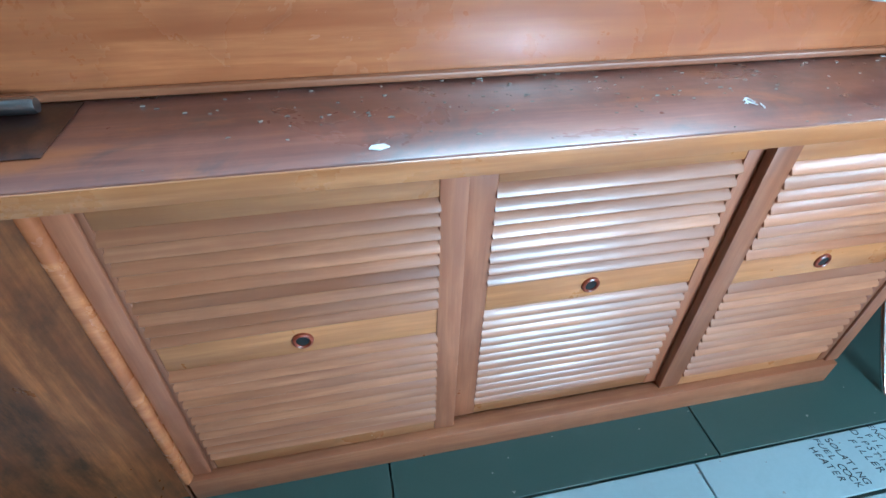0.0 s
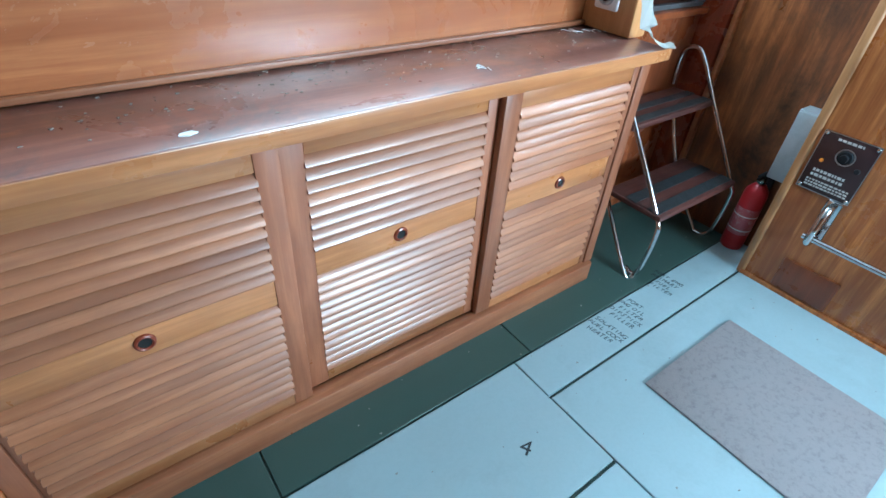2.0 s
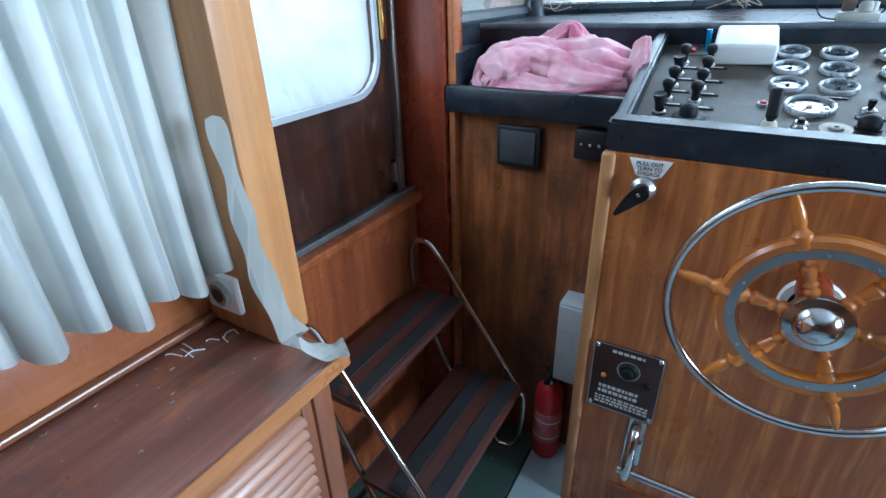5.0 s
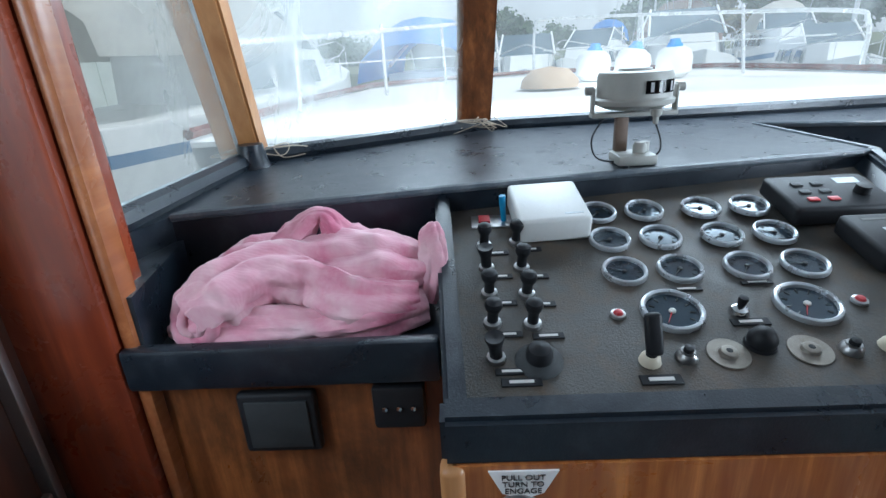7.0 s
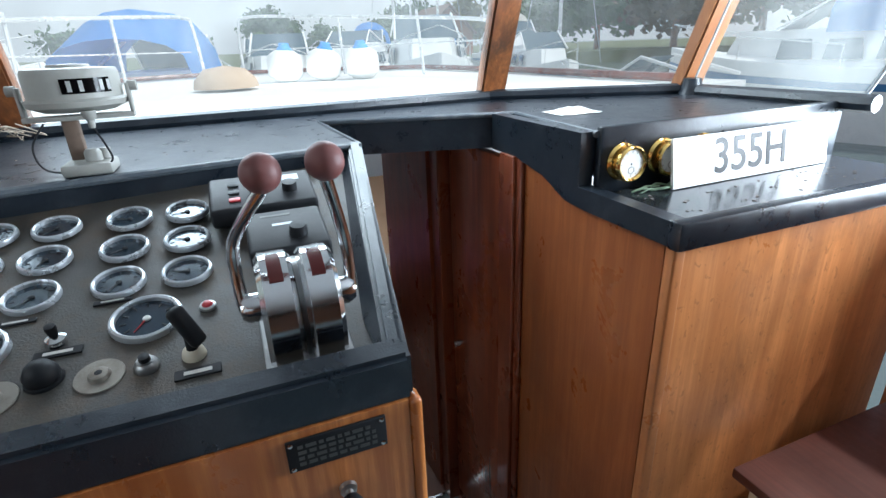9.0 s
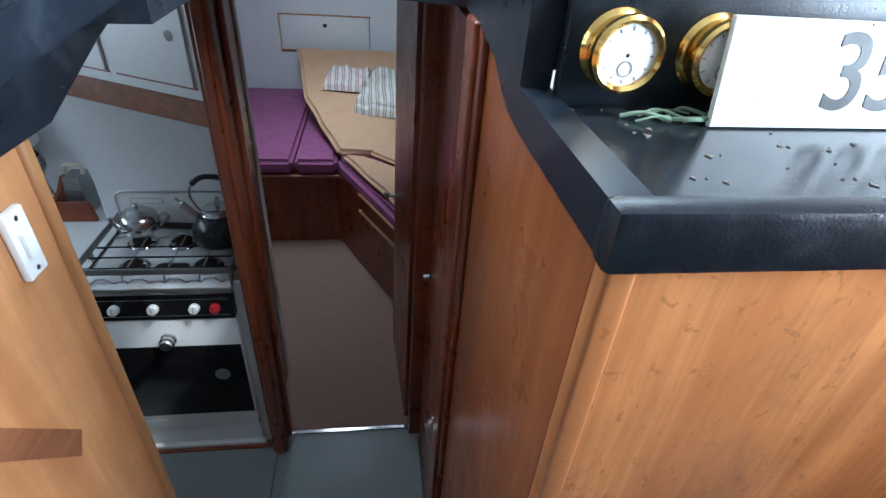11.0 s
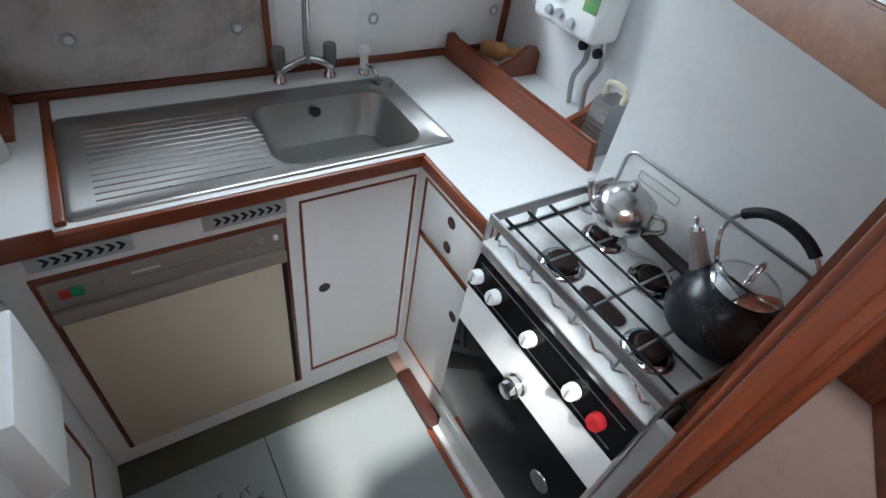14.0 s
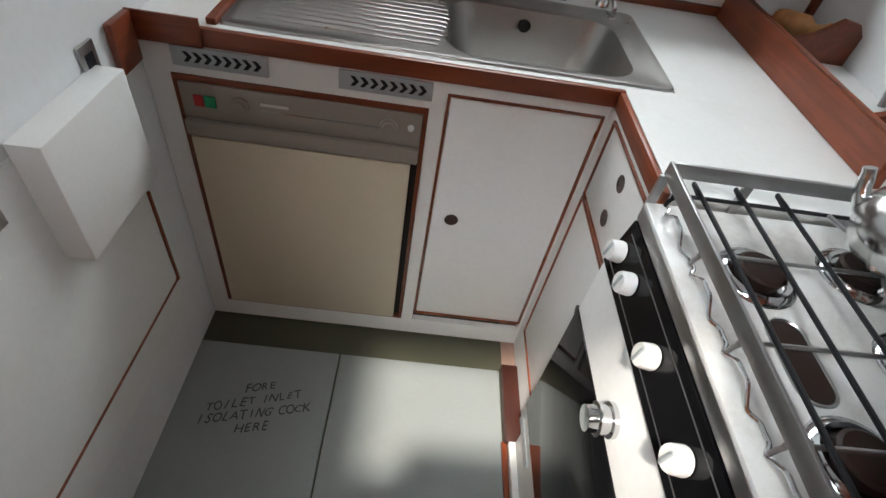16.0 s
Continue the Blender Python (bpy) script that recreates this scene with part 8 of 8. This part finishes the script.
def motor_boat(x, y, heading, length, canopy, label, seed):
    """A moored motor cruiser: hull, deck, cabin, windscreen, windows, rail, canopy."""
    m = pose(x, y, WATER, 0, 0, heading)
    bt = thing("motor_boat", (x, y, WATER), label, "boat", "moored boats")
    L, B, H = length, length * 0.31, length * 0.18
    st = [(-0.5, 0.86, 1.0), (-0.3, 0.98, 0.98), (0.0, 1.0, 1.02), (0.25, 0.86, 1.12), (0.4, 0.52, 1.22), (0.5, 0.02, 1.32)]

    def sect(f, w, h, k):
        return [m @ Vector((f * L, s * w * B / 2 * k[0], h * H * k[1])) for s in (-1, 1)]
    for name, a, bb, mat in (("hull", (0.82, -0.15), (1.0, 0.72), gel), ("stripe", (1.0, 0.72), (1.015, 0.82), stripe_blue), ("topside", (1.015, 0.82), (1.0, 1.0), gel)):
        rings = []
        for f, w, h in st:
            lo, hi = sect(f, w, h, a), sect(f, w, h, bb)
            rings.append([lo[0], hi[0], hi[1], lo[1]])
        part(name, ring_faces(bmesh.new(), rings), mat, bt)
    part("deck", ring_faces(bmesh.new(), [[p + Vector((0, 0, d)) for f, w, h in st for p in (sect(f, w, h, (0.97, 1.0))[0],)] + [p + Vector((0, 0, d)) for f, w, h in st[::-1] for p in (sect(f, w, h, (0.97, 1.0))[1],)] for d in (-0.02, 0.02)]), gel, bt, smooth=False)
    hh = H * 0.55
    quad = [(-0.22, 0.78), (0.12, 0.74), (0.32, 0.42)]
    lo = [Vector((f * L, s * w * B / 2, H)) for s in (-1, 1) for f, w in (quad if s == -1 else quad[::-1])]
    hi = [Vector((f * L * 0.93 - 0.02 * L, s * w * B / 2 * 0.86, H + hh)) for s in (-1, 1) for f, w in (quad if s == -1 else quad[::-1])]
    part("cabin", ring_faces(bmesh.new(), [[m @ p for p in lo], [m @ p for p in hi]]), gel, bt, smooth=False)
    for s in (-1, 1):
        for k in range(3):
            f = -0.15 + 0.11 * k
            w0 = B / 2 * (0.775 if k < 2 else 0.72)
            q = [Vector((f * L, s * (w0 + 0.01), H + hh * 0.25)), Vector(((f + 0.085) * L, s * (w0 + 0.006), H + hh * 0.25)), Vector(((f + 0.08) * L, s * (w0 * 0.94), H + hh * 0.75)), Vector(((f + 0.01) * L, s * (w0 * 0.94), H + hh * 0.75))]
            part("window", ring_faces(bmesh.new(), [[m @ (p + Vector((0, s * d, 0))) for p in q] for d in (0.0, 0.02)]), tint_glass, bt)
    q = [Vector((0.16 * L, -0.33 * B, H + hh * 0.98)), Vector((0.16 * L, 0.33 * B, H + hh * 0.98)), Vector((0.04 * L, 0.30 * B, H + hh * 1.75)), Vector((0.04 * L, -0.30 * B, H + hh * 1.75))]
    part("windscreen", ring_faces(bmesh.new(), [[m @ p for p in q], [m @ (p + Vector((-0.02, 0, 0.02))) for p in q]]), tint_glass, bt)
    for s in (-1, 1):
        part("screen_frame", tube(bmesh.new(), [m @ Vector((0.17 * L, s * 0.34 * B, H + hh)), m @ Vector((0.04 * L, s * 0.31 * B, H + hh * 1.8)), m @ Vector((-0.2 * L, s * 0.34 * B, H + hh * 1.2))], 0.03, 6), gel, bt)
        rl = [m @ Vector((f * L, s * w * B / 2 * 0.93, h * H + 0.45 + 0.03 * L * max(0, f))) for f, w, h in st[2:]]
        part("guard_rail", tube(bmesh.new(), rl, 0.014, 6), rail_m, bt)
        for f, w, h in st[2:5]:
            part("stanchion", tube(bmesh.new(), [m @ Vector((f * L, s * w * B / 2 * 0.93, h * H)), m @ Vector((f * L, s * w * B / 2 * 0.93, h * H + 0.45))], 0.010, 6), rail_m, bt)
    if canopy:
        arc = [math.pi * k / 8 for k in range(9)]
        rings = [[m @ Vector((f * L, 0.39 * B * math.cos(a), H + hh * (0.9 + t * math.sin(a) ** 0.6))) for a in arc] for f, t in ((-0.46, 0.75), (-0.30, 1.35), (-0.08, 1.45), (0.05, 0.95))]
        bm = ring_faces(bmesh.new(), rings, closed=False, caps=False)
        bmesh.ops.solidify(bm, geom=bm.faces[:], thickness=0.02)
        part("canopy", bm, canopy, bt, "stretched canvas canopy")
    return bt


for x, y, hd, ln, cv, lab in (
        (17.5, -5.6, 165, 8.5, None, "white motor cruiser with a dark windscreen and blue stripe"),
        (24.0, -5.0, 150, 8.0, None, "small white motor cruiser moored among others"),
        (26.0, -9.0, 170, 8.5, None, "white motor cruiser moored on a pontoon"),
        (27.0, -14.0, 160, 9.0, grey_canvas, "white cabin cruiser under a pale canvas cover"),
        (33.0, -2.0, 175, 8.0, None, "white motor cruiser far along the pontoon"),
        (35.0, -8.5, 160, 9.0, blue_canvas, "white cruiser with a blue canvas canopy"),
        (36.0, -18.0, 165, 8.5, None, "white cruiser moored near the shore"),
        (13.2, 0.95, -6, 7.0, blue_canvas, "white sports cruiser with a bright blue canopy"),
        (12.6, 4.9, -13, 9.0, grey_canvas, "large white cruiser with a pale canopy moored alongside to port"),
        (19.0, -1.6, 172, 7.5, None, "white sports boat with a raked screen across the fairway"),
        (22.5, -8.0, 158, 7.0, blue_canvas, "white cruiser with a blue cockpit cover"),
        (30.0, -11.5, 150, 8.0, None, "white flybridge cruiser among the moored boats"),
        (19.0, -10.5, 164, 7.0, None, "white cabin cruiser with dark side windows"),
        (9.6, -7.4, 12, 5.2, None, "low white day boat moored on the starboard bow"),
        (9.5, -12.5, 20, 8.0, blue_canvas, "white cruiser with blue canvas beyond the pontoon")):
    motor_boat(x, y, hd, ln, cv, lab, 1)
# pontoon, masts, shed, house
pont = thing("pontoon", (20, -3, WATER), "grey timber pontoon between the moored boats", "pontoon")
part("deck", boxes(((12, -11.2, WATER + 0.1), (44, -10.0, WATER + 0.45))), alu, pont)
part("finger", boxes(((29.5, -10, WATER + 0.1), (30.3, 2, WATER + 0.4))), alu, pont)
for x, y, h in ((28, -8.0, 11), (31, -11.5, 12), (40, -13, 13), (22, -13.5, 10)):
    mast = thing("mast", (x, y, WATER), "tall pale sailing boat mast with stays", "mast", "masts")
    part("pole", tube(bmesh.new(), [(x, y, WATER + 0.2), (x, y, h)], [0.09, 0.05], 8), rail_m, mast)
    for s in (-1, 1):
        part("stay", tube(bmesh.new(), [(x + s * 1.6, y + s, 0.5), (x, y, h - 0.3)], 0.012, 5), alu, mast)
house = thing("boat_house", (58, -22.5, 0.4), "brick house with a steep brown roof on the shore", "house")
brick_m = paint("far_brick", (0.30, 0.14, 0.09), 0.85, 0.4, (0.2, 0.1, 0.07), 0.1, 2)
roof_m = paint("brown_tiles", (0.20, 0.12, 0.08), 0.85, 0.4, (0.12, 0.08, 0.06), 0.1, 2)
part("wall", prism(bmesh.new(), [(-25.5, 0.4), (-20, 0.4), (-20, 2.6), (-22.75, 5.2), (-25.5, 2.6)], 0, 56, 64), brick_m, house, smooth=False)
for s in (-1, 1):
    bm = ring_faces(bmesh.new(), [[(x, -22.75 + s * yy, z + d) for x, yy, z in ((55.6, 0, 5.3), (64.4, 0, 5.3), (64.4, 3.1, 2.4), (55.6, 3.1, 2.4))] for d in (0.0, 0.15)])
    part("roof", bm, roof_m, house, smooth=False)
for y in (-24.2, -21.3):
    part("window", one((55.93, y - 0.5, 1.2), (56.02, y + 0.5, 2.2)), tint_glass, house)
shed = thing("boat_shed", (18, 14, 0), "long pale green corrugated boat shed to port", "shed")
shed_m = paint("pale_green_sheeting", (0.66, 0.71, 0.66), 0.6, 0.5, (0.52, 0.57, 0.52), 0.05, 1.5)
for k in range(56):
    part("sheet", one((-10 + k, 14.0 + 0.06 * (k % 2), WATER), (-9 + k, 14.2 + 0.06 * (k % 2), 6.8)), shed_m, shed)
part("roof", one((-10.5, 13.6, 6.8), (46.5, 22, 7.1)), alu, shed)
jetty = thing("jetty", (0, 7.2, WATER), "pale concrete jetty with a chain rail beside the boat", "jetty")
part("deck", boxes(((-9, 5.2, 0.02), (5.2, 7.6, 0.22))), deck_m, jetty)
for k in range(7):
    x = -8 + 2.1 * k
    part("pile", tube(bmesh.new(), [(x, 5.15, WATER - 0.3), (x, 5.15, 0.3)], 0.11, 10), alu, jetty)
    part("post", tube(bmesh.new(), [(x, 7.3, 0.22), (x, 7.3, 1.2)], 0.035, 10), rail_m, jetty)
    if k < 6:
        for z in (1.15, 0.75):
            part("chain", tube(bmesh.new(), [(x + 2.1 * q / 10, 7.3, z - 0.22 * math.sin(math.pi * q / 10)) for q in range(11)], 0.022, 6), rail_m, jetty)


def tree(x, y, h, w, mat, seed, dense=2800):
    """A tapered trunk with limbs and a crown of many small leaf clumps."""
    r = random.Random(seed)
    t = thing("tree", (x, y, 0.3), "leafy broad tree on the far shore", "tree", "shore trees")
    bm = tube(bmesh.new(), [(x, y, 0.2), (x + 0.1, y, h * 0.3), (x, y + 0.1, h * 0.75)], [0.045 * h, 0.03 * h, 0.008 * h], 8)
    limbs = []
    for k in range(7):
        a, z = r.uniform(0, 6.28), h * r.uniform(0.28, 0.65)
        e = Vector((x + math.cos(a) * w * 0.36, y + math.sin(a) * w * 0.36, z + h * r.uniform(0.08, 0.22)))
        tube(bm, [(x, y, z), e], [0.012 * h, 0.004 * h], 5)
        limbs.append(e)
    limbs += [Vector((x, y, h * 0.85)), Vector((x, y, h * 0.7)), Vector((x, y, h * 0.5))]
    part("trunk", bm, wood_dark_z, t)
    verts, faces = [], []
    for k in range(dense):
        c = r.choice(limbs)
        d = Vector((r.gauss(0, 1), r.gauss(0, 1), r.gauss(0, 0.8)))
        p = c + d * w * 0.105
        p.z = max(p.z, h * 0.16)
        s = w * r.uniform(0.028, 0.058)
        u = Vector((r.uniform(-1, 1), r.uniform(-1, 1), r.uniform(-1, 1))).normalized()
        v = u.orthogonal().normalized()
        i = len(verts)
        verts += [p + u * s, p + v * s * 0.8, p - u * s, p - v * s * 0.7]
        faces.append((i, i + 1, i + 2, i + 3))
    me = bpy.data.meshes.new("crown")
    me.from_pydata(verts, [], faces)
    me.materials.append(mat)
    cr = new("crown", me)
    cr.parent, cr.matrix_parent_inverse = t, base_of(t).inverted()
    tagged(cr, kind="stuff")


leaf_d = paint("dark_leaves", (0.055, 0.11, 0.035), 0.7, 0.6, (0.10, 0.13, 0.045), 0.0, 0.6)
leaf_y = paint("yellowing_leaves", (0.16, 0.15, 0.04), 0.7, 0.6, (0.10, 0.12, 0.04), 0.0, 0.6)
leaf_r = paint("autumn_leaves", (0.11, 0.07, 0.035), 0.7, 0.6, (0.06, 0.08, 0.03), 0.0, 0.6)
for k, (x, y, h, w, mt) in enumerate(((72, -6.0, 6.4, 6.0, leaf_d), (76, -22, 5.5, 6, leaf_d), (78, -27, 7.0, 8, leaf_d), (70, -31, 7.0, 8, leaf_y), (64, -36, 8.0, 9, leaf_d), (84, -14, 4.6, 6, leaf_d), (90, -8, 3.6, 6, leaf_r), (56, -42, 9, 10, leaf_d), (48, -46, 9.5, 10, leaf_r), (40, -49, 10, 11, leaf_d), (31, -50, 10, 11, leaf_r), (22, -51, 10, 11, leaf_d), (12, -50, 9.5, 10, leaf_r), (95, 6, 4.0, 8, leaf_d), (98, 20, 4.5, 9, leaf_d))):
    tree(x, y, h, w, mt, k + 1)
